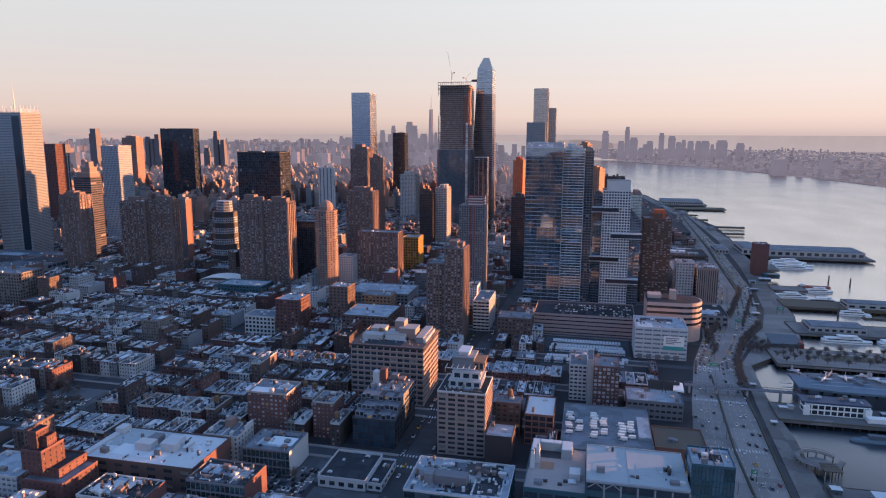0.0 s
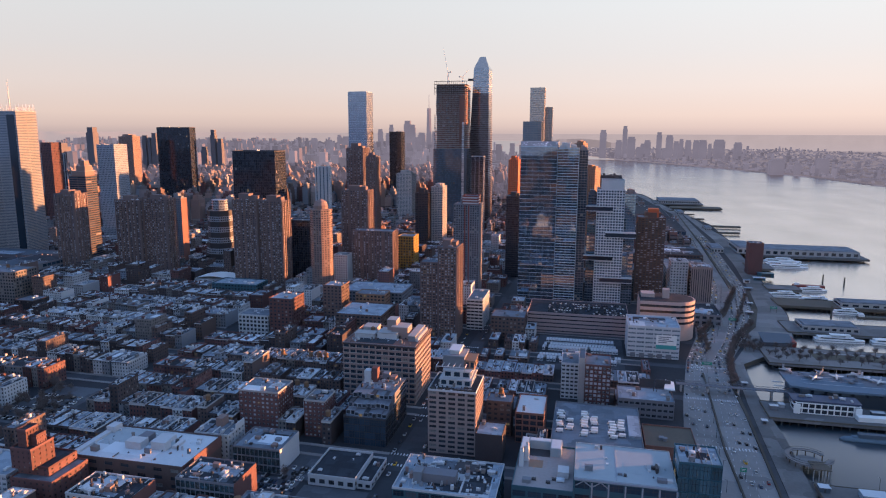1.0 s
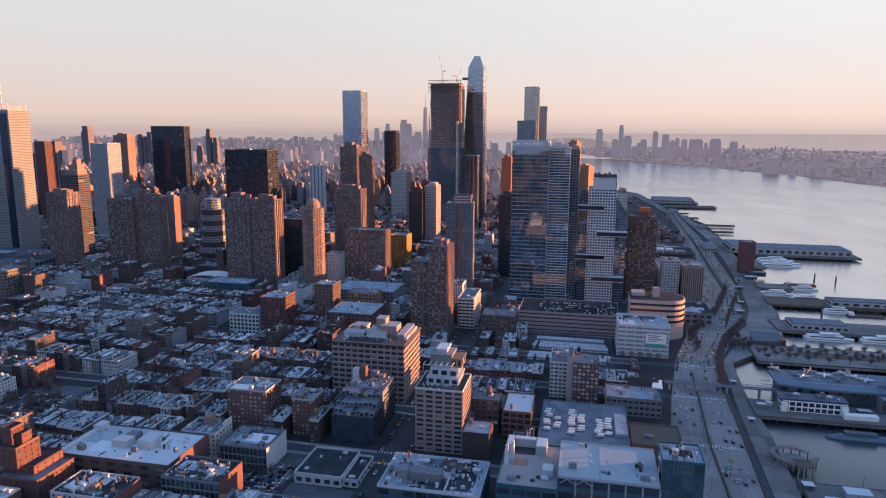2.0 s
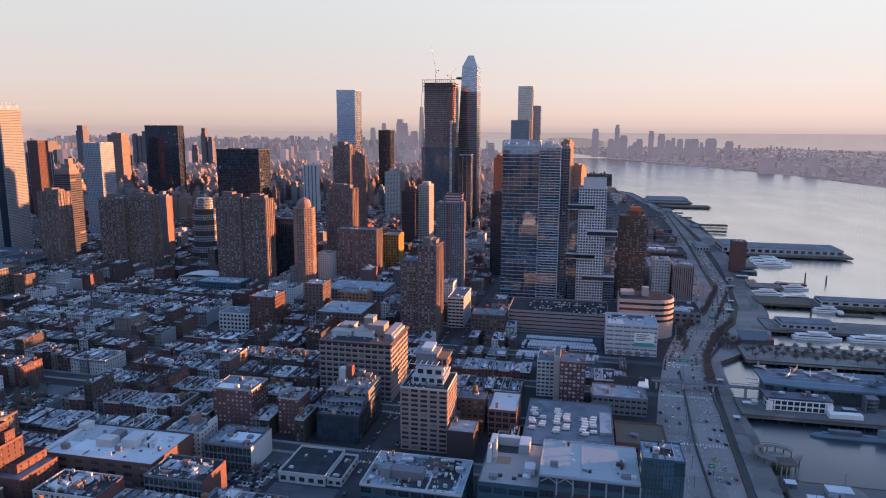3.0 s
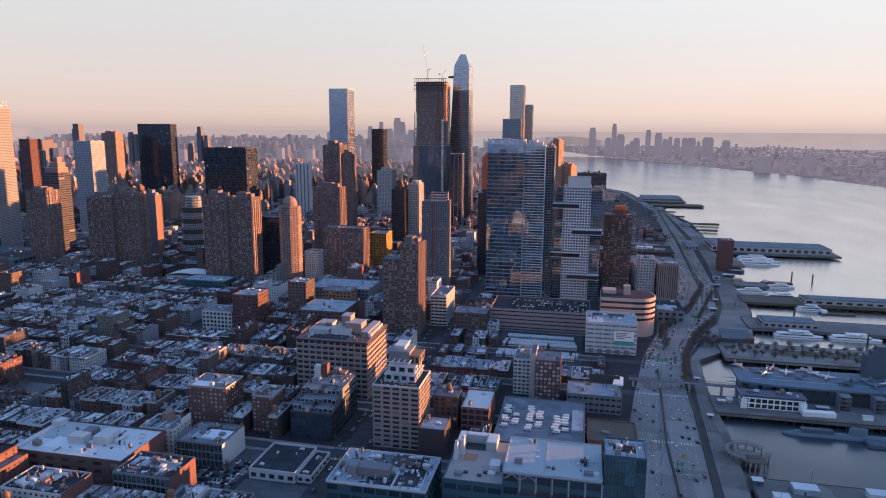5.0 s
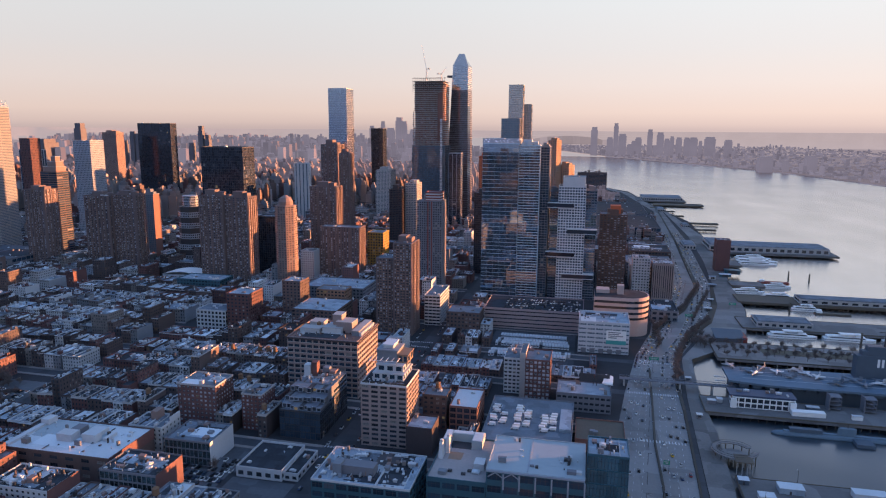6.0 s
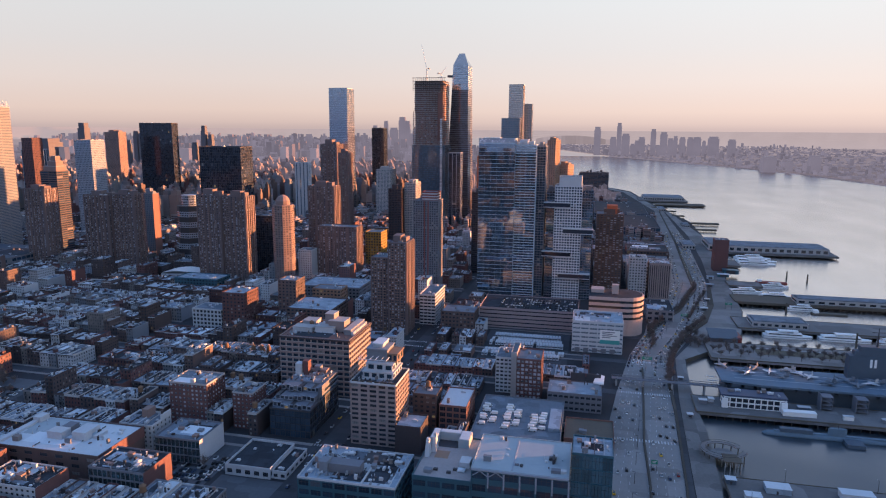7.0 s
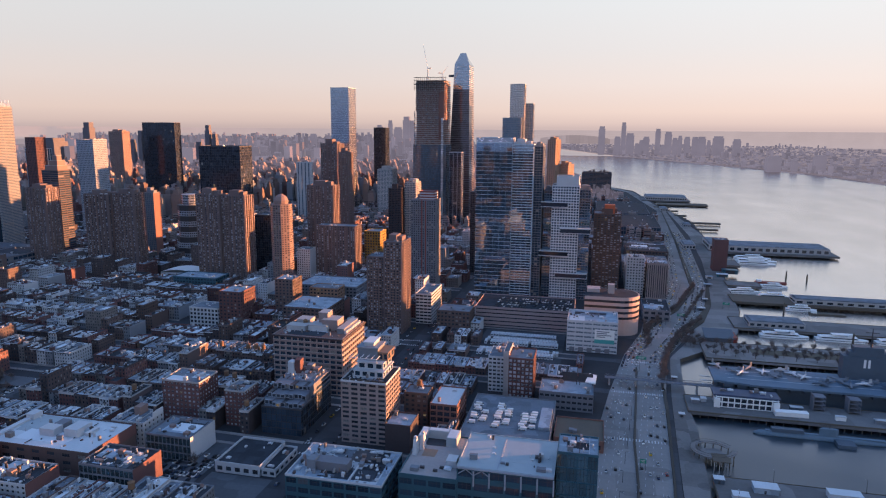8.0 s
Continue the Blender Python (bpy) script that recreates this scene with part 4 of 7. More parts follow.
building("loft_block", -284, -262, 690, 715, 47, "brick loft block with a sunlit side", "brown", "glass", "silver_roof", fh=3.7, bw=4.2, wf=0.5, hf=0.5, clut=4)
building("loft_block", -289, -212, 760, 812, 25, "wide loft block with a pale blue roof", "grey", "glass", "silver_roof", fh=4, bw=4.5, wf=0.6, hf=0.5, clut=12)
building("loft_block", -262, -226, 735, 758, 28, "ochre brick loft block beside a wide roof", "buff", "glass", "grey_roof", fh=4, bw=4.5, wf=0.6, hf=0.5, clut=4)
building("loft_block", -250, -200, 640, 690, 30, "brown loft block with a flat grey roof", "brown", "glass", "silver_roof", fh=4, bw=4.6, wf=0.62, hf=0.5, clut=7)
building("apartment_block", -362, -346, 821, 845, 36, "grey apartment block with a white end wall", "grey", "glass", fh=3.2, bw=3.6, clut=3, blank="W")
building("apartment_block", -345, -325, 877, 898, 46, "grey apartment block with a white end wall", "white", "glass", fh=3.2, bw=3.6, clut=3, blank="W")
building("school_block", -470, -408, 767, 800, 23, "long teal-panelled school block with machinery", "teal", "glass", "silver_roof", fh=4, bw=4.5, wf=0.6, hf=0.5, clut=8)
building("loft_block", -778, -700, 690, 728, 41, "tan loft block with large windows", "tan", "glass", "grey_roof", fh=4, bw=4.2, wf=0.62, hf=0.6, clut=6, tank=True)
glass_block = building("office_block", -221, -184, 316, 342, 21, "glass-fronted block with a brick end wall", "slate", "cubeglass", "tar_roof", fh=5, bw=3.2, wf=0.88, hf=0.8, single=True, clut=8, bits=50, blank="W")
end_wall(glass_block, -184, 316, 342, 0, 22, "brick")
white_block = building("apartment_block", -270, -231, 288, 312, 21, "white-fronted block with a cluttered black roof and brick end", "white", "glass", "tar_roof", fh=3.2, bw=3.6, single=True, clut=8, bits=55, blank="W", cope="white")
end_wall(white_block, -231, 288, 312, 0, 22, "brick")
building("apartment_block", -352, -319, 298, 325, 20, "white block with blue window bands", "white", "bglass", "silver_roof", fh=3.3, bw=3.6, wf=0.7, hf=0.5, single=True, clut=5)
machine_roof = building("low_depot", -96, -38, 332, 372, 22, "low depot with a white roof full of machinery", "teal", "lowglass", "silver_roof", fh=5.5, bw=7, wf=0.85, hf=0.6, single=True, clut=16, bits=150, cope="white")
part("plant_room", Shape().box(-82, 342, 22.03, -62, 350, 27.5), M["slate"], machine_roof)
part("plant_room", Shape().box(-86, 340, 22.03, -81, 347, 29), M["grey"], machine_roof)
part("skylight_slats", Shape().box(-66, 356, 22.03, -52, 371, 22.7), M["steel"], machine_roof)
part("roof_divider", Shape().box(-58.4, 332.4, 22.03, -57.6, 355, 23.4), M["white"], machine_roof)
building("brick_block", -63, -45, 415, 436, 19, "windowless dark brick block", "dark", "glass", "silver_roof", blank="NWES", clut=3)
building("brick_block", -62, -44, 458, 474, 25, "brick block with a roof water tank", "brown", "glass", fh=3.6, bw=4, single=True, clut=3, tank=True)
building("brick_block", -93, -57, 688, 718, 24, "brown brick warehouse block beside the avenue", "brown", "glass", fh=3.8, bw=4.0, wf=0.55, hf=0.5, single=True, clut=4)
building("office_block", -124, -106, 715, 765, 34, "white banded office block with dark windows", "white", "dglass", fh=3.8, bw=4.5, wf=0.9, hf=0.5, clut=3)
building("brick_block", -14, 4, 600, 616, 16, "white office block with lit windows", "white", "glass", fh=4, bw=4, clut=2)

telephone_annex = building("low_garage", 128, 158, 792, 846, 12, "low dark-roofed garage with a white river wall", "grey", "dglass", "tar_roof", fh=6, bw=7, wf=0.6, hf=0.5, clut=4, bits=10, blank="W")
end_wall(telephone_annex, 158, 792, 846, 0, 13, "white")
building("office_block", 112, 134, 905, 930, 52, "pale office block with small windows", "white", "glass", "silver_roof", fh=3.6, bw=3.8, wf=0.5, hf=0.5, clut=4, bits=8)
building("warehouse", 112, 170, 945, 1005, 34, "pale concrete warehouse with a broad flat roof", "concrete", "dglass", "grey_roof", fh=5, bw=6, wf=0.5, hf=0.45, clut=8, bits=16)
building("warehouse", 110, 176, 1018, 1080, 24, "grey warehouse with a broad flat roof", "grey", "glass", "grey_roof", fh=5, bw=6, wf=0.6, hf=0.5, clut=8, bits=16)
building("warehouse", 118, 182, 1096, 1160, 28, "brown brick warehouse with a broad flat roof", "brown", "glass", "tar_roof", fh=4.6, bw=5, wf=0.6, hf=0.5, clut=8, bits=16)
building("warehouse", 124, 188, 1174, 1240, 20, "tan warehouse with a broad flat roof", "tan", "glass", "grey_roof", fh=5, bw=5, wf=0.6, hf=0.5, clut=8, bits=16)
for x0, y0, h in ((66, 945, 30), (70, 1000, 22), (64, 1050, 36), (74, 1100, 26), (70, 1150, 44), (78, 1200, 24), (20, 930, 26), (24, 990, 40), (16, 1050, 22), (28, 1110, 34), (22, 1170, 52), (30, 1220, 26)):
    building("loft_block", x0, x0 + 36, y0, y0 + 40, h, "mid-rise loft block with a flat roof", ("brick", "grey", "brown", "tan")[(x0 + y0) % 4], "glass", ("grey_roof", "silver_roof")[x0 % 2], fh=3.8, bw=4.2, wf=0.55, hf=0.5, clut=4, group="lofts behind the highway")


wide = building("warehouse", 10, 112, 2440, 2500, 66, "broad dark warehouse with continuous window bands", "brown", "lowglass", "tar_roof", fh=4.4, bw=12, wf=0.92, hf=0.5, clut=5)
for i in range(7):
    part("roof_tower", Shape().box(22 + i * 12, 2446, 66.05, 29 + i * 12, 2460, 70 + 3.5 * (i % 3)), M["brown"], wide)
building("office_tower", -251, -224, 1450, 1476, 165, "slim dark glass tower with a pale edge", "clad", "dglass", fh=4, bw=9, wf=0.92, hf=0.97, category=T, clut=1)
building("exhibition_hall", 70, 196, 1400, 1600, 24, "long dark glass exhibition hall by the river", "slate", "lowglass", "tar_roof", fh=8, bw=9, wf=0.9, hf=0.8, clut=10)
building("exhibition_hall", 66, 190, 1640, 1900, 22, "long dark glass exhibition hall by the river", "slate", "lowglass", "tar_roof", fh=8, bw=9, wf=0.9, hf=0.8, clut=10)
building("apartment_tower", -1398, -1350, 1800, 1835, 200, "pinkish stone tower with a stepped sunlit top", "rose", "glass", fh=3.4, bw=3.4, wf=0.45, hf=0.5, category=T, clut=2)
building("office_tower", -1313, -1262, 1400, 1430, 161, "dark blue glass slab with pale vertical stripes", "clad", "lowglass", fh=40, bw=7, wf=0.7, hf=0.97, category=T, clut=1)


building("bus_terminal", -965, -790, 806, 928, 22, "long low dark bus terminal with a flat blue-grey roof", "slate", "lowglass", "navy", fh=7, bw=9, wf=0.9, hf=0.6, clut=10, bits=30)
for i in range(7):
    building("row_house", -230.4 + i * 6.6, -224 + i * 6.6, 286 + (i % 2), 312, 13.5 + (i * 5 % 3) * 0.7, "narrow brick row house with a long pale flat roof", ("brick", "brown", "brick", "tan")[i % 4], "glass", ("silver_roof", "white_roof", "silver_roof", "grey_roof")[i * 3 % 4], fh=3.3, bw=2.9, wf=0.42, hf=0.52,
             blank="WE", clut=1, bits=14, category="house", group="houses in the blocks", cope=("white", None, "concrete")[i % 3])


def tent_hall():
    """A white barrel-roofed hall."""
    s, n = Shape(), 12
    for y in (846, 880):
        s.v += [(-548 + 62 * i / n, y, 6 + 7 * math.sin(math.pi * (0.12 + 0.76 * i / n))) for i in range(n + 1)]
    s.f += [(i, i + 1, n + 2 + i, n + 1 + i) for i in range(n)]
    ob = thing("sports_dome", s, M["shipwhite"], "white barrel-roofed sports hall", "hall")
    part("hall_wall", Shape().box(-547, 846.5, 0, -487, 879.5, 8.4), M["white"], ob)
    FOOT.append((-550, -484, 844, 882))


tent_hall()

# ---- row houses and lofts in the blocks ----
LABELS = dict(brick="red brick", brown="brown brick", tan="tan brick", white="white painted", grey="grey rendered", dark="dark brick", buff="buff brick", clad="pale grey")


def plan_lots():
    """Lots along both sides of every block, nearest first."""
    rng, lots = random.Random(11), []
    for ci, (cx0, cx1) in enumerate([(-98, 60), (-371, -122), (-628, -395), (-893, -652), (-1158, -918)]):
        for sy in STREETS[2:16]:
            if ci >= 3 and sy < 480 or ci == 2 and sy < 320:
                continue
            ya, yb = sy + 9, sy + 71
            far = sy > 720 or ci >= 3
            for row in (0, 1):
                off = (sy - 400) * 0.03
                x = cx0 + off + rng.uniform(0, 3)
                run_h, run_wall, run_d = 14.0, "brick", 25.0
                while x < cx1 + off - 6:
                    w = rng.uniform(6, 11) if not far else rng.uniform(8, 17)
                    if rng.random() < 0.16:
                        w *= 1.8
                    w = min(w, cx1 + off - x)
                    if rng.random() < 0.38:
                        run_h, run_d = rng.uniform(12, 18), rng.uniform(23, 30)
                        run_wall = rng.choice(["brick", "brick", "brown", "brown", "brown", "tan", "white", "white", "clad", "grey", "dark", "dark", "dark"])
                    wall = run_wall if rng.random() < 0.7 else rng.choice(["brick", "brown", "white", "tan", "dark", "grey"])
                    d = run_d + rng.uniform(-2, 1)
                    h = run_h + rng.uniform(-0.4, 0.6)
                    if rng.random() < 0.07:
                        h, wall = rng.uniform(19, 28), rng.choice(["brick", "brown", "dark", "tan"])
                    if far and rng.random() < 0.11:
                        h = rng.uniform(20, 40)
                    if ci == 0:
                        h *= 0.42 if 470 < sy < 640 else 0.7
                    y0 = (ya if row == 0 else yb - d) - 0.02 * (x + 112)
                    if not taken(x, x + w, y0, y0 + d, 0.5):
                        lots.append((x, x + w, y0, y0 + d, h, wall,
                                     rng.choice(["silver_roof", "silver_roof", "silver_roof", "grey_roof", "grey_roof", "grey_roof", "tar_roof", "tar_roof", "white_roof"]), rng.random(), rng.random(), rng.uniform(0.5, 1.2)))
                    x += w + (0 if rng.random() < 0.9 else rng.uniform(2, 7))
    return sorted(lots, key=lambda q: math.hypot(q[0] - 30, q[2]))


def row_houses():
    rest = Shape()
    for i, (x0, x1, y0, y1, h, wall, roof, r1, r2, para) in enumerate(plan_lots()):
        low = h < 19
        tone = "a silvery" if "silver" in roof else "a white" if "white" in roof else "a dark"
        ob = building("row_house" if low else "apartment_block", x0 + 0.05, x1 - 0.05, y0, y1, h, f"{LABELS[wall]} {'row house' if low else 'apartment block'} with {tone} flat roof", wall, "glass", roof,
                 fh=h / max(2, round(h / 3.2)), bw=2.9, wf=0.42, hf=0.52, blank=("WE" if r1 < 0.5 else "E"), deep=0.2, clut=1 if r2 > 0.62 else 0, bits=int(6 + (x1 - x0) * (y1 - y0) * 0.04), tank=(h > 16 and r2 < 0.3),
                 category="house" if low else "building", group="houses in the blocks", foot=False, para=para, simple="S" if i < 272 else "SE", sink=rest if i >= 272 else None, eave=0.5, cope=("white" if r1 < 0.2 else "concrete" if r1 < 0.4 else "dark" if r1 < 0.65 else None))
        if ob and r1 > 0.35 and x1 - x0 > 6.5:
            n_fl = max(2, round(h / 3.2))
            fire_escape(ob, x0 + 0.6 + (x1 - x0 - 5) * r2, y0, h, h / n_fl)
        back = (y1 - 405 + 0.02 * (x0 + 112)) % 80 < 55
        if r2 < 0.62 and i < 272:
            w, d = (x1 - x0) * (0.4 + 0.5 * r1), 4 + 9 * r1
            a = x0 + (x1 - x0 - w) * r2
            (ya, yb) = (y1, y1 + d) if back else (y0 - d, y0)
            if not taken(a, a + w, ya, yb, 0.3) and ob:
                wing = Shape().use(M[wall]).box(a, ya, 0, a + w, yb, h * (0.45 + 0.4 * r2)).use(M[roof])
                wing.box(a + 0.3, ya + 0.3, h * (0.45 + 0.4 * r2), a + w - 0.3, yb - 0.3, h * (0.45 + 0.4 * r2) + 0.05)
                part("rear_wing", wing, M[wall], ob)
    thing("row_houses_beyond", rest, M["brick"], "many brick and rendered city houses with flat roofs", "houses", kind="stuff")


# ---- tall towers with shapes of their own ----
M["lamp"] = surface("white_crown_lamp", (0.7, 0.7, 0.8), 0.5, 0.1)
lamp_face = M["lamp"].node_tree.nodes["Principled BSDF"]
lamp_face.inputs["Emission Color"].default_value, lamp_face.inputs["Emission Strength"].default_value = (0.72, 0.66, 1.0, 1), 0.5
# the city's dark reddish reflection is put into this glass colour
M["reflectglass"] = pane_material("painted_reflection_glass", (0.10, 0.085, 0.095), 0.08, pale_share=0.02, metal=0.4, low=0.7, wave=0.0)


def glass_spire():
    """A tapering glass tower with a slanted crown and an observation deck."""
    def ring(z, x0, x1, y0, y1):
        return [(x0, y0, z), (x1, y0, z), (x1, y1, z), (x0, y1, z)]

    def width(z):
        k = z / 350
        return -290 + 17 * k, -233 - 4 * k, 1590 + 6 * k, 1655 - 6 * k
    body, bands = Shape(), Shape()
    zs = [4.4 * i for i in range(84)]
    for a, b in zip(zs, zs[1:]):
        # below 305 m glass and bands hold the painted reflection, above they stay bright
        body.use(M["sglass"] if a >= 305 else M["reflectglass"])
        bands.use(M["metal"] if a >= 305 else M["slate"])
        (p0, p1, p2, p3), (q0, q1, q2, q3) = width(a), width(b)
        lo, hi = ring(a, p0, p1, p2, p3), ring(b, q0, q1, q2, q3)
        for i in range(4):
            n = 6
            for j in range(n):
                f0, f1 = j / n, (j + 1) / n
                L = [Vector(lo[i]).lerp(Vector(lo[(i + 1) % 4]), f) for f in (f0, f1)] + [Vector(hi[i]).lerp(Vector(hi[(i + 1) % 4]), f) for f in (f1, f0)]
                body.quad(*[tuple(v) for v in L])
        x0, x1, y0, y1 = q0, q1, q2, q3
        if b < 364:
            rim(bands, x0 - 0.25, x1 + 0.25, y0 - 0.25, y1 + 0.25, b - 0.9, b, 0.6)
    x0, x1, y0, y1 = width(zs[-1])
    z = zs[-1]
    k = len(body.v)
    body.v += [(x0, y0, z), (x1, y0, z), (x1, y1, z), (x0, y1, z), (x0 + 14, y0, z + 25), (x1 - 8, y0, z + 25), (x1 - 6, y1 - 20, z + 12), (x0 + 11, y1 - 20, z + 8)]
    body.f += [(k, k + 1, k + 5, k + 4), (k + 1, k + 2, k + 6, k + 5), (k + 2, k + 3, k + 7, k + 6), (k + 3, k, k + 4, k + 7), (k + 4, k + 5, k + 6, k + 7)]
    ob = thing("office_tower", body, M["sglass"], "tall tapering blue glass tower with a slanted crown", "tower")
    part("floor_banding", bands, M["metal"], ob, kind="stuff")
    deck = Shape().prism([(x0 + 2, 1600), (x0 + 2, 1622), (x0 - 16, 1606)], 337, 342)
    part("observation_deck", deck, M["steel"], ob, "dark triangular observation deck")
    FOOT.append((-291, -232, 1589, 1656))


def tower_crane(x, y, z, mast, jib, yaw, lift):
    m, j, c = Shape(), Shape(), Shape()
    for i in (-0.9, 0.9):
        for k in (-0.9, 0.9):
            m.beam((x + i, y + k, z), (x + i, y + k, z + mast), 0.45)
    h = 0.0
    while h < mast - 3:
        m.beam((x - 0.9, y - 0.9, z + h), (x + 0.9, y - 0.9, z + h + 3), 0.3)
        m.beam((x + 0.9, y + 0.9, z + h), (x + 0.9, y - 0.9, z + h + 3), 0.3)
        h += 3
    ob = thing("tower_crane", m, M["metal"], "pale lattice luffing tower crane on an unfinished tower", "crane")
    top = Vector((x, y, z + mast))
    tip = top + Vector((math.cos(yaw) * math.cos(lift), math.sin(yaw) * math.cos(lift), math.sin(lift))) * jib
    for o in (-0.6, 0.6):
        j.beam(top + Vector((0, o, 0)), tip, 0.45)
    j.beam(top + Vector((0, 0, 1.4)), tip, 0.4)
    part("jib", j, M["metal"], ob)
    back = top - Vector((math.cos(yaw), math.sin(yaw), -0.3)) * 8
    c.beam(top, back, 0.9)
    c.box(back.x - 1.5, back.y - 1.5, back.z - 2.5, back.x + 1.5, back.y + 1.5, back.z, True)
    part("counterweight", c, M["concrete"], ob)


def unfinished_tower():
    """Bare floors and columns over a finished glass base."""
    g = building("unfinished_tower", -347, -270, 1500, 1560, 180, "office tower under construction with bare floors above glass", "steel", "bglass", fh=4.4, bw=3.8, wf=0.94, hf=0.86, category=T, deep=0.2, clut=0, para=0.3)
    z, n, fill_rng = 180.5, 0, random.Random(3)
    while z < 322:
        x0 = -346 + (4 if z > 255 else 0)
        s = Shape().box(x0, 1503, z, -272, 1556, z + 0.95, True)
        part("floor_slab", s, M["concrete"], g)
        if n < 31:
            c = Shape()
            for i in range(11):
                for y in (1504.2, 1553):
                    x = x0 + 1 + i * (-274 - x0 - 1) / 10
                    c.box(x, y, z + 0.7, x + 0.9, y + 0.9, z + 4.4)
            for y in range(1512, 1552, 8):
                c.box(-274, y, z + 0.7, -273.1, y + 0.9, z + 4.4)
            part("column_row", c, M["rust"], g)
            fill_in = Shape()
            for i in range(24):
                x = x0 + i * (-272 - x0) / 24
                if fill_rng.random() < 0.62 - 0.012 * n:
                    fill_in.use(M[fill_rng.choice(["rust", "rose", "slate", "rust", "mauve"])])
                    fill_in.box(x, 1503.6, z + 0.7, x + (-272 - x0) / 24, 1503.9, z + fill_rng.choice([2.0, 3.2, 4.3]), True)
            for i in range(16):
                y = 1504 + i * 3.2
                if fill_rng.random() < 0.7:
                    fill_in.use(M[fill_rng.choice(["rust", "rose", "orange", "rust"])])
                    fill_in.box(-272.6, y, z + 0.7, -272.2, y + 3.1, z + fill_rng.choice([2.0, 3.2, 4.3]), True)
            part("wall_infill", fill_in, M["slate"], g, kind="stuff")
        z, n = z + 4.4, n + 1
    part("lift_core", Shape().box(-341, 1508, 180, -277, 1550, 322), M["rose"], g)
    part("safety_netting", Shape().box(-288, 1502, 190, -276, 1502.4, 296, True), M["rust"], g, "rust-red safety netting")
    crown = Shape()
    for i in range(16):
        x = -345 + i * 4.8
        crown.beam((x, 1503, 300), (x, 1503, 330), 0.7)
        crown.beam((x, 1503, 312 + 6 * (i % 2)), (x + 4.8, 1503, 318 - 6 * (i % 2)), 0.6)
    for z in (306, 314, 322, 329):
        crown.beam((-346, 1502.6, z), (-270, 1502.6, z), 1.0)
    part("formwork_screen", crown, M["steel"], g)
    hoist = Shape()
    for i in range(60):
        hoist.box(-281, 1497, 4 * i, -276, 1499.5, 4 * i + 3.2, True)
    part("hoist_tower", hoist, M["metal"], g, kind="stuff")
    tower_crane(-318, 1520, 324.9, 24, 58, 2.6, 1.3)
    tower_crane(-286, 1530, 324.9, 14, 22, 0.7, 0.9)


def banded_tower():
    """A stepped tower of alternating pale window bands and dark recesses."""
    cx, cy = -572, 966
    root = None
    z = 0.0
    for i in range(13):
        h = 8.5
        r = 27 - min(9, i * 1.4) if i < 5 else 19
        if i >= 11:
            r = 12
        pts = [(cx + r * math.cos(a) * 1.05, cy + r * math.sin(a)) for a in [math.pi / 8 + k * math.pi / 4 for k in range(8)]]
        s = Shape().prism(pts, z, z + h)
        pale = i % 2 == 1 or i >= 11
        if root is None:
            root = thing("stepped_tower", s, M["dark"], "octagonal tower of alternating pale and dark bands", "tower")
        else:
            band = part("window_band" if pale else "dark_band", s, M["clad"] if pale else M["steel"], root)
            if pale:
                w = Shape()
                rr = r + 0.1
                pp = [Vector((cx + rr * math.cos(a) * 1.05, cy + rr * math.sin(a), 0)) for a in [math.pi / 8 + k * math.pi / 4 for k in range(8)]]
                for k in range(8):
                    a, b = pp[k], pp[(k + 1) % 8]
                    for q in range(5):
                        for zz in (1.2, 5.0):
                            u, v = a.lerp(b, (q + 0.2) / 5), a.lerp(b, (q + 0.8) / 5)
                            w.quad((u.x, u.y, z + zz), (v.x, v.y, z + zz), (v.x, v.y, z + zz + 2.2), (u.x, u.y, z + zz + 2.2))
                part("glazing", w, M["glass"], band, kind="stuff")
        z += h
    FOOT.append((cx - 30, cx + 30, cy - 30, cy + 30))


def octagonal_tower():
    cx, cy, r = -342, 828, 14.5
    pts = [(cx + r * math.cos(a), cy + r * math.sin(a)) for a in [math.pi / 8 + k * math.pi / 4 for k in range(8)]]
    ob = thing("apartment_tower", Shape().prism(pts, 0, 117), M["rose"], "pink stone octagonal apartment tower with a rounded top", "tower")
    w = Shape()
    rr = r + 0.12
    pp = [Vector((cx + rr * math.cos(a), cy + rr * math.sin(a), 0)) for a in [math.pi / 8 + k * math.pi / 4 for k in range(8)]]
    for k in range(8):
        a, b = pp[k], pp[(k + 1) % 8]
        for f in range(38):
            for q in range(3):
                u, v, z = a.lerp(b, (q + 0.2) / 3), a.lerp(b, (q + 0.75) / 3), 3 + f * 3
                w.quad((u.x, u.y, z), (v.x, v.y, z), (v.x, v.y, z + 1.6), (u.x, u.y, z + 1.6))
    part("glazing", w, M["glass"], ob, kind="stuff")
    top = Shape()
    for z0, z1, r0, r1 in ((117, 122, 9.5, 9.5), (122, 127, 9.5, 7), (127, 130, 7, 2)):
        top.cone(cx, cy, z0, z1, r0, r1, 12)
    part("domed_top", top, M["rose"], ob)
    FOOT.append((cx - 15, cx + 15, cy - 15, cy + 15))


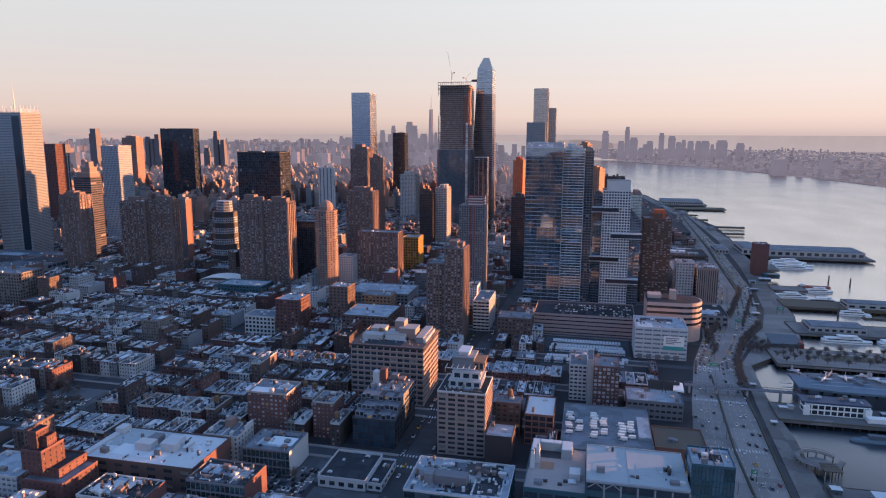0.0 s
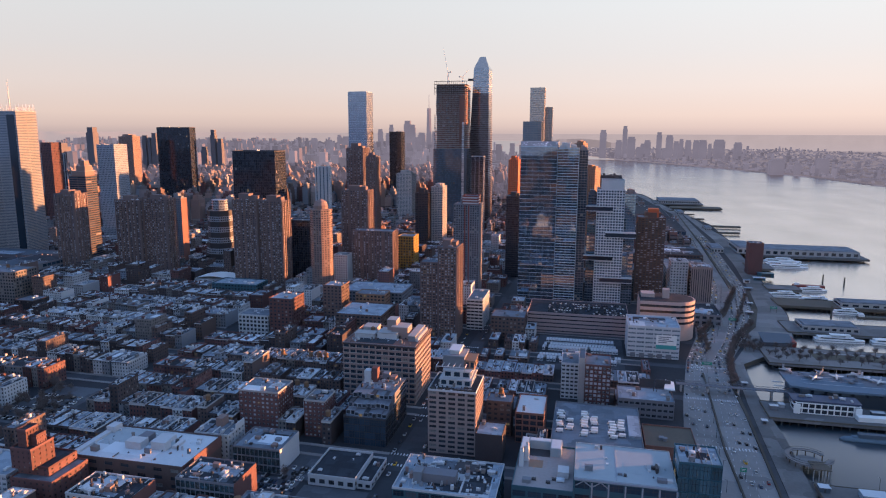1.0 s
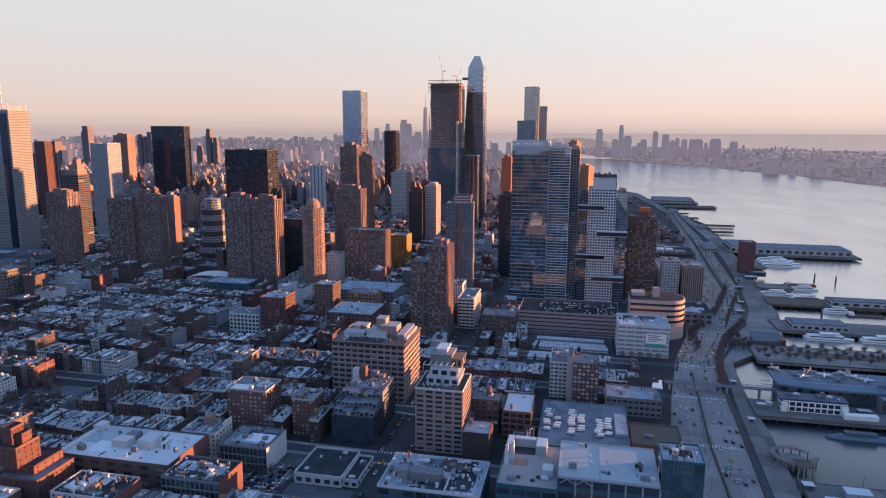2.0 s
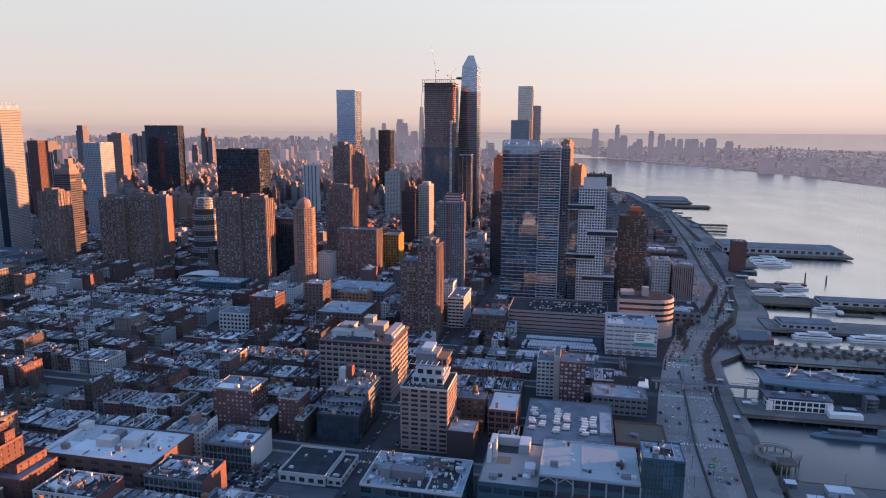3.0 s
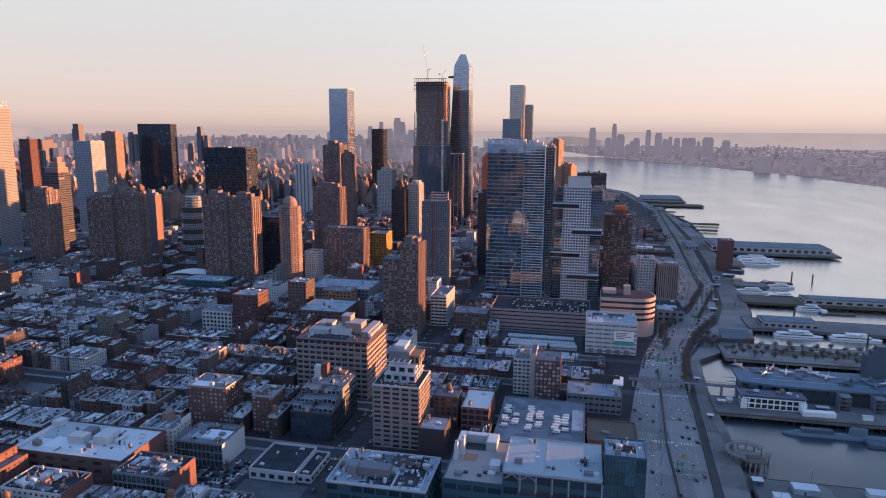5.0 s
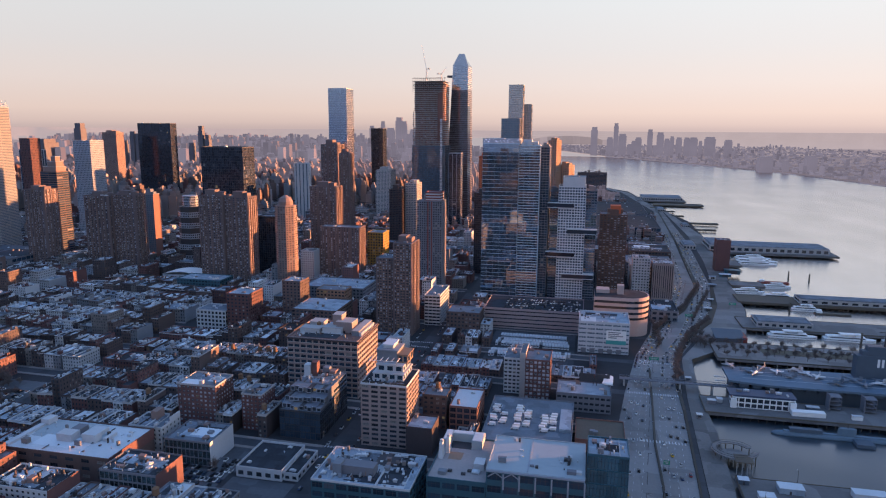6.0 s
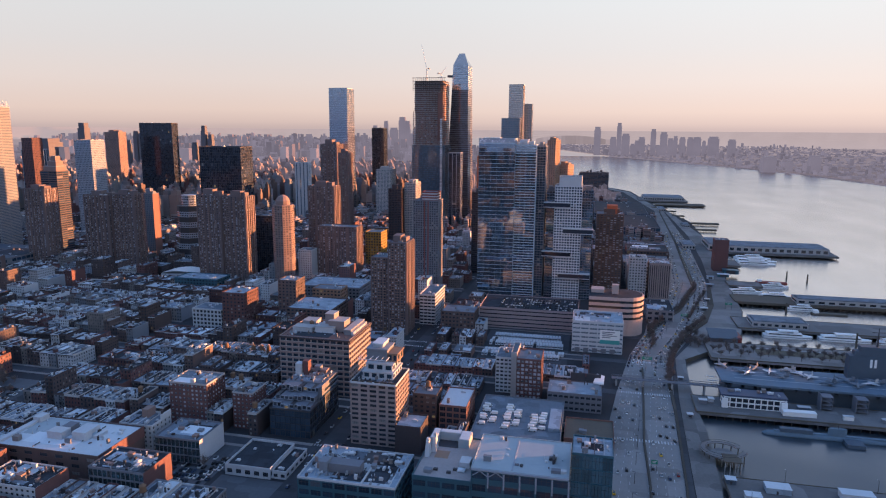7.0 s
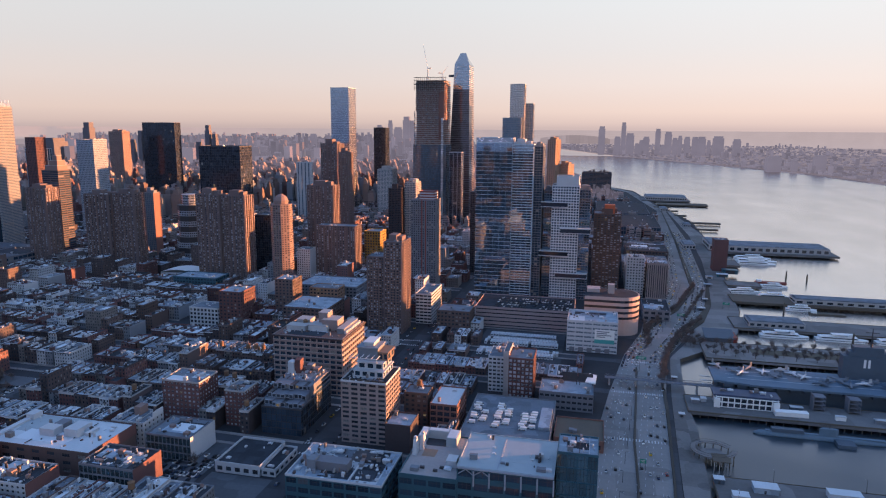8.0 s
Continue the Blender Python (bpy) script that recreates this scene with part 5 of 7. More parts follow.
def extra_tower_parts():
    """Terraces, masts and screens that belong to towers built above."""
    def find(x0):
        return next(o for o in scene.objects if o.parent is None and o.type == "MESH" and o.name.startswith(("apartment_tower", "office_tower")) and abs(o.data.vertices[0].co.x - x0) < 0.2 and "label" in o)
    grid_tower = find(14)
    for x0, x1, z in ((1, 34, 121), (26, 63, 88), (0, 36, 58), (21, 61, 30)):
        d = part("terrace_recess", Shape().box(x0, 861.5, z, x1, 870, z + 5, True), M["dglass"], grid_tower, "dark recessed terrace floor")
        part("terrace_slab", Shape().box(x0 - 0.5, 861, z - 0.8, x1 + 0.5, 871, z, True), M["white"], d)
        part("terrace_roof", Shape().box(x0 - 0.5, 861, z + 5, x1 + 0.5, 871, z + 5.8, True), M["white"], d)
    rods = find(-978)
    part("dark_bay", Shape().box(-934, 939.4, 0, -920, 941, 243, True), M["lowglass"], rods)
    sc = Shape()
    for i in range(22):
        sc.beam((-977 + i * 2.9, 941, 248), (-977 + i * 2.9, 941, 254 + 5 * (i % 3 == 0)), 0.5)
        sc.beam((-917, 942 + i * 1.8, 248), (-917, 942 + i * 1.8, 255 + 5 * (i % 4 == 0)), 0.5)
    part("screen_rods", sc, M["white"], rods)
    part("mast", Shape().cone(-948, 962, 248, 300, 1.1, 0.25, 8), M["metal"], rods)
    crown = next(o for o in scene.objects if o.name.startswith("hotel_tower") and o.parent is None)
    for x0, x1, y0, y1, z0, z1 in ((-803, -779, 922, 943, 146.05, 154), (-797, -781, 925, 941, 154, 162), (-792, -784, 928, 938, 162, 170)):
        tier = part("crown_tier", Shape().box(x0, y0, z0, x1, y1, z1), M["rose"], crown, "stepped sunlit crown tier")
        part("tier_coping", Shape().box(x0 - 0.3, y0 - 0.3, z1, x1 + 0.3, y1 + 0.3, z1 + 0.5, True), M["limestone"], tier)
    red = find(-165)
    for x in (-151, -146):
        part("red_stripe", Shape().box(x, 839.7, 0, x + 1.3, 841, 126, True), M["red"], red, "red vertical stripe")
    t = find(-82)
    for x0, x1, y0, y1 in ((-82, -36, 851, 851.5), (-82, -81.5, 851.5, 880), (-36.5, -36, 851.5, 880), (-81.5, -36.5, 879.5, 880)):
        part("crown_screen", Shape().box(x0, y0, 201.2, x1, y1, 206.5, True), M["clad"], t)
    lights, lr = Shape(), random.Random(12)
    for i in range(30):
        x, z = lr.uniform(-81, -37), 201.6 + 4.2 * lr.random() ** 1.5
        lights.box(x, 850.6, z, x + 0.6, 850.9, z + 0.5, True)
    part("crown_lights", lights, M["lamp"], t, "small white lights along the crown", "stuff")
    t = find(-35.8)
    for i in range(3):
        part("roof_fin", Shape().box(-33.8 + i * 8, 854.5, 198.05, -29 + i * 8, 858, 202 + (i % 2) * 1.5), M["metal"], t)
    p = find(67)
    part("lift_house", Shape().box(80, 900, 110, 93, 913, 121), M["orange"], p, "orange-brown lift house")


def consulate():
    """A banded block with a rounded river end."""
    pts = [(62, 722), (99, 722)] + [(99 + 21 * math.sin(a), 743 - 21 * math.cos(a)) for a in [math.pi * k / 14 for k in range(15)]] + [(62, 764)]
    ob = thing("consulate_block", Shape().prism(pts, 0, 42), M["rosestone"], "pink concrete block with a rounded end and dark window bands", "building")
    for z in (18, 24, 30, 36):
        s = Shape()
        for (xa, ya), (xb, yb) in zip(pts[:-1], pts[1:]):
            if abs(xa - 99) < 0.1 and abs(xb - 99) < 0.1:
                continue
            n = Vector((yb - ya, xa - xb, 0))
            if n.length < 1e-4:
                continue
            n = n.normalized() * 0.15
            s.quad((xa + n.x, ya + n.y, z), (xb + n.x, yb + n.y, z), (xb + n.x, yb + n.y, z + 2.6), (xa + n.x, ya + n.y, z + 2.6))
        part("window_band", s, M["dglass"], ob)
    part("roof", Shape().prism([(63 + (x - 63) * 0.97, 745 + (y - 745) * 0.96) for x, y in pts], 42, 42.2), M["tar_roof"], ob)
    part("stair_tower", Shape().box(86, 738, 42, 93, 746, 52), M["rosestone"], ob)
    part("roof_house", Shape().box(64, 740, 42, 78, 755, 46), M["rosestone"], ob)
    FOOT.append((60, 122, 720, 765))


def terraced_block():
    """A dark glass podium with terraces stepping back above it."""
    ob = building("office_block", -158, -127, 420, 474, 20, "dark glass podium block with stepped grey terraces above", "steel", "lowglass", fh=5, bw=4, wf=0.94, hf=0.92, single=True, clut=0)
    rng = random.Random(5)
    part("upper_side_wall", Shape().box(-127.4, 436, 20.9, -127, 474, 31.4, True), M["slate"], ob, "dark upper wall with window bands")
    for k in range(3):
        part("side_window_band", Shape().box(-127.02, 438 + 9 * k, 21.6 + 3.4 * k, -126.9, 473, 23.6 + 3.4 * k, True), M["lowglass"], ob)
    for k in range(3):
        y0, z = 422 + k * 8, 20.05 + k * 3.6
        for i in range(9):
            x0, f = -157.6 + i * 3.35, y0 + rng.choice((0, 1.5, 3.0))
            hz = rng.choice((2.9, 3.5, 3.5))
            b = part("terrace_room", Shape().box(x0, f, z, x0 + 3.15, 462 if k < 2 else 456, z + hz), M[rng.choice(("slate", "slate", "grey", "steel"))], ob)
            part("terrace_window", Shape().box(x0 + 0.4, f - 0.1, z + 0.5, x0 + 2.75, f, z + hz - 0.6, True), M["glass"], b)
            fr = Shape()
            for u, v in (((x0, z + 0.1), (x0, z + hz)), ((x0 + 3.1, z + 0.1), (x0 + 3.1, z + hz)), ((x0, z + hz), (x0 + 3.1, z + hz)), ((x0, z + 0.3), (x0 + 3.1, z + 0.3))):
                fr.beam((u[0], f - 0.2, u[1]), (v[0], f - 0.2, v[1]), 0.24)
            part("terrace_frame", fr, M["clad"], b)
    part("roof", Shape().box(-157.6, 448, 20.9, -127.5, 473.6, 31.0), M["slate"], ob)
    part("roof_deck", Shape().box(-157, 457, 31.0, -128, 473, 31.2), M["pinkstone"], ob, "pinkish paved roof terrace")
    part("lift_house", Shape().box(-156, 460, 31.2, -151, 466, 40), M["white"], ob)
    part("stair_house", Shape().box(-150.6, 461, 31.2, -146, 467, 42), M["brick"], ob)
    part("plant_box", Shape().box(-144, 468, 31.2, -139, 473, 36), M["grey"], ob)
    part("plant_box", Shape().box(-137.5, 465, 31.2, -133, 472, 34.5), M["rose"], ob)
    clutter(ob, -145, -128, 457, 473, 31.2, 12, rng, 0.8)
    roof_bits(ob, -157, -128, 446, 473, 31.05, 40, rng)


def stepped_brick():
    ob = building("apartment_block", -312, -284, 294, 322, 22, "stepped red brick apartment house lit by the sun", "brick", "glass", fh=3.1, bw=4.2, wf=0.3, hf=0.42, single=True, clut=0)
    for x0, x1, y0, y1, z0, z1 in ((-311.9, -291, 300, 321.9, 22.2, 27), (-311.8, -298, 296, 313, 27.2, 39), (-309, -303, 299, 308, 39.2, 49), (-303, -299, 302, 309, 39.2, 45)):
        w, g = Shape(), Shape()
        for side in "NW":
            facade(w, g, side, x0, x1, y0, y1, z0, z1, 4, max(1, round((z1 - z0) / 3.1)), 0.25, 0.4)
        for a, b in (((x1, y1), (x0, y1)), ((x0, y1), (x0, y0))):
            w.quad((*a, z0), (*b, z0), (*b, z1), (*a, z1))
        rim(w, x0 - 0.1, x1 + 0.1, y0 - 0.1, y1 + 0.1, z1 - 0.3, z1 + 1)
        t = part("setback_tier", w, M["brick"], ob)
        part("glazing", g, M["glass"], t, kind="stuff")
        part("tier_roof", Shape().box(x0 + 0.4, y0 + 0.4, z1 - 0.4, x1 - 0.4, y1 - 0.4, z1), M["tar_roof"], t)


def penthouse_on_grid_block():
    """Terraces, pergola and plant rooms on the buff gridded block."""
    ob = next(o for o in scene.objects if o.name.startswith("office_block") and "terraced white penthouse" in o.get("label", ""))
    for x0, x1, y0, y1, z0, z1, m, n in ((-91, -69, 431, 453, 45.1, 50.2, "white", 4), (-89, -70, 433.5, 453, 50.2, 55.6, "white", 3), (-90, -75, 437, 453, 55.6, 65, "grey", 0), (-86, -79, 440, 453, 65, 68, "white", 0),
                                         (-74.8, -68, 438, 453, 55.6, 62, "buff", 2)):
        w, g = Shape(), Shape()
        for side in "NWES":
            if n and side in "NW":
                facade(w, g, side, x0, x1, y0, y1, z0, z1, n, 1, 0.66, 0.62, 0.5)
            else:
                c = {"N": ((x0, y0), (x1, y0)), "S": ((x1, y1), (x0, y1)), "W": ((x1, y0), (x1, y1)), "E": ((x0, y1), (x0, y0))}[side]
                w.quad((*c[0], z0), (*c[1], z0), (*c[1], z1), (*c[0], z1))
        w.box(x0 - 0.4, y0 - 0.9, z1 - 0.5, x1 + 0.7, y1 + 0.3, z1 + 0.35, True)
        tier = part("penthouse_tier", w, M[m], ob)
        if g.f:
            part("tier_glazing", g, M["lowglass"], tier, kind="stuff")
    pr = random.Random(2)
    clutter(ob, -90, -70, 437, 453, 65, 3, pr, 0.7)
    roof_bits(ob, -96, -65, 422, 432, 45.1, 16, pr)
    for x in (-96.4, -91, -85.6, -80.2, -74.8, -69.4):
        part("terrace_planter", Shape().box(x, 423, 45.05, x + 3.6, 424.2, 46.1), M["hedge"], ob, "dark planter on the roof terrace")
    per = Shape()
    for i in range(6):
        per.beam((-93 + i * 4, 428, 60), (-93 + i * 4, 436, 60), 0.4)
    per.beam((-93, 428, 60), (-73, 428, 60), 0.4)
    per.beam((-93, 428, 56.6), (-93, 428, 60), 0.35)
    per.beam((-73, 428, 56.6), (-73, 428, 60), 0.35)
    part("pergola", per, M["white"], ob)


def warehouse_plant():
    """Machinery on the white warehouse roof."""
    ob = next(o for o in scene.objects if "dark brick warehouse with a white roof" in o.get("label", ""))
    for x0, x1, y0, y1, z1, m in ((-275, -264, 344, 352, 25, "metal"), (-273, -266, 354, 362, 24, "slate"), (-262, -252, 352, 364, 23, "white"), (-258, -248, 346, 352, 25.5, "white"), (-303, -299, 331, 366, 21.5, "white"), (-303, -297, 362, 370, 24, "white"), (-246, -243, 350, 360, 22, "metal")):
        part("plant_house", Shape().box(x0, y0, 20.03, x1, y1, z1), M[m], ob)
    part("brick_end_wall", Shape().box(-225, 329, 14, -224.6, 372, 21.4, True), M["brick"], ob)


warehouse_plant()


def loft_roof():
    """Plant rooms on the roof of the factory block."""
    ob = next(o for o in scene.objects if o.name.startswith("office_block") and "factory block" in o.get("label", ""))
    part("roof_terrace", Shape().box(-186, 498.5, 48.02, -127, 549, 48.3), M["rust"], ob, "red-brown tiled roof terrace")
    for x0, x1, y0, y1, z1, m in ((-163, -146, 514, 526, 53, "white"), (-152, -138, 518, 532, 57.5, "pinkstone"), (-157, -149, 523, 534, 62, "pinkstone"), (-182, -165, 512, 522, 52, "metal"), (-136, -130, 512, 546, 52.5, "grey"), (-180, -168, 528, 540, 53, "concrete")):
        r = part("plant_room", Shape().box(x0, y0, 48.3, x1, y1, z1), M[m], ob)
        part("room_coping", Shape().box(x0 - 0.25, y0 - 0.25, z1, x1 + 0.25, y1 + 0.25, z1 + 0.4, True), M["concrete"], r)
    for x0, x1, y0, y1 in ((-188.2, -124.8, 495.8, 497.0), (-125.9, -124.8, 497.0, 551)):
        part("cornice", Shape().box(x0, y0, 47.4, x1, y1, 48.6, True), M["dark"], ob, "dark overhanging cornice")
    for k in range(11):
        z = 4.4 * k + 0.55
        part("sill_course", Shape().box(-187.3, 496.75, z, -126.05, 496.98, z + 0.4, True), M["concrete"], ob)
    for k in range(9):
        y = 512 + 3.8 * k
        part("roof_unit", Shape().box(-129.6, y, 48.3, -127.6, y + 2.6, 51.2), M["metal" if k % 3 else "white"], ob)
    lr = random.Random(9)
    roof_bits(ob, -185, -130, 499, 548, 48.3, 60, lr)


def depot_roof():
    """Courtyard, vents and trusses of the teal depot."""
    low = next(o for o in scene.objects if "beige terrace roof" in o.get("label", ""))
    for x0, x1, y0, y1 in ((-29, -24.5, 376, 389.6), (-24.5, -11.5, 385, 389.6), (-11.5, -5, 377, 389.6)):
        w = part("court_wing", Shape().box(x0, y0, 28.03, x1, y1, 33.2), M["membrane"], low, "pale roofed wing round a small court")
        part("wing_coping", Shape().box(x0 + 0.5, y0 + 0.5, 33.2, x1 - 0.5, y1 - 0.5, 33.5), M["white_roof"], w)
    part("court_floor", Shape().box(-24.4, 376, 28.03, -11.6, 384.9, 28.2), M["steel"], low, "dark sunken court")
    for x, y in ((-28.5, 361), (-26, 368.5)):
        v = Shape()
        k = len(v.v)
        v.v += [(x, y, 28.03), (x + 2.6, y, 28.03), (x + 2.6, y + 7, 28.03), (x, y + 7, 28.03), (x + 0.4, y + 1.2, 37), (x + 2.2, y + 1.2, 37), (x + 2.2, y + 4.2, 38.5), (x + 0.4, y + 4.2, 38.5)]
        v.f += [(0, 1, 5, 4), (1, 2, 6, 5), (2, 3, 7, 6), (3, 0, 4, 7), (4, 5, 6, 7)]
        f = part("vent_shroud", v, M["white"], low, "tall white tapering vent shroud")
        part("vent_louvre", Shape().box(x + 0.6, y + 1.6, 38.4, x + 2.0, y + 3.8, 39.0), M["metal"], f)
    part("sand_bed", Shape().box(-23, 362, 28.03, -15, 371, 28.12), M["buff"], low, "ochre gravel bed on the roof")
    for x, y in ((-12, 345), (-20, 347), (-9, 349)):
        part("roof_unit", Shape().box(x, y, 28.03, x + 2.4, y + 1.6, 29.2), M["steel"], low)
    part("air_unit", Shape().box(-6, 352, 28.1, 0, 360, 32), M["metal"], low)
    high = next(o for o in scene.objects if "wide pale flat roof" in o.get("label", ""))
    for x in (4.2, 13):
        t = Shape().beam((x, 337.6, 33.2), (x + 4, 337.6, 36), 0.45).beam((x + 4, 337.6, 36), (x + 8, 337.6, 33.2), 0.45)
        part("facade_truss", t, M["clad"], high, "pale diagonal truss on the front")
    for i in range(6):
        x = 12.2 + i * 8.6
        part("facade_post", Shape().box(x, 337.3, 26.5, x + 0.8, 337.9, 35.4, True), M["clad"], high)
    part("eave_band", Shape().box(3.3, 337.2, 36.2, 55.5, 337.9, 37.2, True), M["clad"], high)
    part("roof_duct", Shape().box(46, 352, 37.1, 47.2, 358, 40), M["steel"], high)
    part("roof_seam", Shape().box(25, 340, 37.03, 25.6, 378, 37.3), M["clad"], high)
    for x, y, w, d, h, m in ((44, 356, 2.2, 2.2, 1.6, "steel"), (46.8, 357, 1.6, 3, 2.4, "metal"), (42, 353, 1.4, 1.4, 1.0, "white"), (26, 346, 2.4, 1.2, 1.0, "slate"), (29, 345, 1.6, 1.6, 1.2, "steel"), (46, 342, 5, 3, 1.8, "slate"), (51, 343, 3, 2.4, 1.4, "metal"), (14, 375, 1.8, 1.8, 1.6, "metal"), (17, 374, 1.2, 1.2, 2.2, "steel")):
        part("roof_unit", Shape().box(x, y, 37.03, x + w, y + d, 37.03 + h), M[m], high)


depot_roof()
glass_spire()
unfinished_tower()
banded_tower()
octagonal_tower()
extra_tower_parts()
consulate()
terraced_block()
stepped_brick()
penthouse_on_grid_block()
loft_roof()
for x0, x1, y0, y1 in ((-440, -372, 395, 470), (-208, -166, 318, 366), (-181, -162, 366, 404), (-162, -118, 318, 361)):
    thing("parking_lot", Shape().quad((x0, y0, 0.06), (x1, y0, 0.06), (x1, y1, 0.06), (x0, y1, 0.06)), M["lot"], "worn grey asphalt parking lot", "parking lot", kind="structure")
FOOT += [(-40, 45, 605, 722), (-16, 85, 392, 510), (-208, -164, 328, 404), (-165, -118, 318, 361), (-60, 160, 783, 850), (-440, -372, 395, 470)]
row_houses()


# ---- waterfront ----
def pier(x0, x1, y0, y1, label, z=1.5, material="pierdeck"):
    ob = thing("pier", Shape().box(x0, y0, -1.2, x1, y1, z, True), M[material], label, "pier")
    piles = Shape()
    x = x0 + 3
    while x < x1:
        for y in (y0 + 0.8, y1 - 0.8):
            piles.cone(x, y, -6, -1.2, 0.35, 0.35, 6)
        x += 6
    part("piling", piles, M["timber"], ob, kind="stuff")
    edge = Shape()
    rim(edge, x0 - 0.2, x1 + 0.2, y0 - 0.2, y1 + 0.2, z - 0.6, z + 0.35, 0.6)
    part("edge_beam", edge, M["timber"], ob)
    return ob


pier(148, 520, 532, 566, "long concrete museum pier beside the ship")
pier(180, 520, 668, 722, "wide park pier with bare trees", material="walkway")
pier(226, 540, 782, 828, "paved excursion boat pier")
pier(246, 560, 905, 945, "dark timber pier with sheds", material="timber")
pier(262, 300, 1150, 1200, "small grey marina landing stage")
pier(285, 484, 1275, 1362, "broad pier under a long shed")
pier(286, 352, 1665, 1681, "narrow empty finger pier", material="timber")
pier(240, 380, 2055, 2110, "old dark timber river pier", material="timber")
pier(200, 345, 2165, 2290, "pier with a long arcaded shed")
pier(150, 480, 396, 430, "low concrete pier with a pale edge")
pier(262, 292, 1800, 1813, "narrow old timber finger pier", material="timber")
pier(255, 282, 1900, 1910, "short broken timber finger pier", material="timber")
pier(225, 268, 1985, 2000, "long dark timber river pier", material="timber")
pier(282, 330, 1560, 1572, "short dark timber jetty", material="timber")
pier(255, 300, 1000, 1030, "small grey timber landing stage")


def park_pavilion():
    ob = thing("park_pavilion", Shape().box(188, 722, 0.3, 214, 744, 5.5), M["slate"], "park pavilion with a sloping blue-grey roof", "pavilion")
    roof = Shape()
    roof.v += [(186, 719, 5.6), (216, 721, 5.6), (216, 746, 8.5), (186, 747, 8.5), (186, 719, 6.1), (216, 721, 6.1), (216, 746, 9.0), (186, 747, 9.0)]
    roof.f += [(0, 1, 2, 3), (4, 5, 6, 7), (0, 1, 5, 4), (1, 2, 6, 5), (2, 3, 7, 6), (3, 0, 4, 7)]
    part("sloping_roof", roof, M["navy"], ob)
    part("red_end_wall", Shape().box(214, 722, 0.3, 218, 744, 7), M["hullred"], ob)


park_pavilion()
for x0, x1, y0, y1, name, m, lab in ((226, 330, 690, 706, "lawn", "turf", "dull winter lawn on the park pier"), (345, 420, 684, 708, "lawn", "turf", "dull winter lawn on the park pier"), (225, 500, 708, 711, "path", "concrete", "pale path along the park pier")):
    thing(name, Shape().box(x0, y0, 1.5, x1, y1, 1.62), M[m], lab, name)
for i, (x, y, w, d, h, m) in enumerate(((226, 551, 9, 4, 3, "navy"), (255, 540, 7, 3, 3, "shipwhite"), (282, 541, 12, 3, 2.6, "grey"), (312, 545, 8, 5, 3.4, "teal"), (330, 556, 10, 4, 3, "navy"), (352, 540, 14, 3, 2.6, "concrete"), (152, 548, 6, 4, 3, "slate"), (160, 553, 4, 5, 2.6, "metal"))):
    k = thing("exhibit_cabin", Shape().box(x, y, 1.5, x + w, y + d, 1.5 + h), M[m], "small box cabin standing on the museum pier", "cabin", "cabins on the pier")
    part("cabin_roof", Shape().box(x - 0.3, y - 0.3, 1.5 + h, x + w + 0.3, y + d + 0.3, 1.8 + h, True), M["metal"], k)


def long_shed(x0, x1, y0, y1, z, h, label, bays):
    ob = building("pier_shed", x0, x1, y0, y1, z + h, label, "concrete", "dglass", "grey_roof", fh=h, bw=(x1 - x0) / bays, wf=0.6, hf=0.55, z0=z, category="shed", clut=0, deep=0.6)
    part("ridge_roof", Shape().prism([(x0 + 3, y0 + 3), (x1 - 3, y0 + 3), (x1 - 3, y1 - 3), (x0 + 3, y1 - 3)], z + h + 0.02, z + h + 1.4), M["grey_roof"], ob)


long_shed(305, 472, 1288, 1352, 1.5, 9.5, "long low pier shed with arched doors", 14)
long_shed(215, 335, 2180, 2280, 1.5, 9, "old arcaded pier shed", 18)
long_shed(272, 302, 1292, 1380, 1.5, 10, "pale flat-roofed pier head house", 3)
long_shed(320, 460, 912, 938, 1.5, 5, "low timber pier shed", 12)
long_shed(242, 300, 790, 820, 1.5, 5, "low ticket hall on the pier", 8)


for x0, y0, w, d, h in ((228, 1300, 22, 60, 7), (262, 1600, 16, 40, 5), (236, 1900, 18, 60, 6)):
    long_shed(x0, x0 + w, y0, y0 + d, 0.3, h, "low riverside shed with a flat roof", 4)


def hull_points(L, w, n=10):
    """The outline of a ship's deck along +x, pointed at the far end."""
    pts = [(0, -w * 0.42), (L * 0.04, -w / 2)]
    pts += [(L * (0.7 + 0.3 * k / n), -w / 2 * math.sqrt(max(0, 1 - (k / n) ** 2))) for k in range(n + 1)]
    return pts + [(x, -y) for x, y in reversed(pts[:-1])]


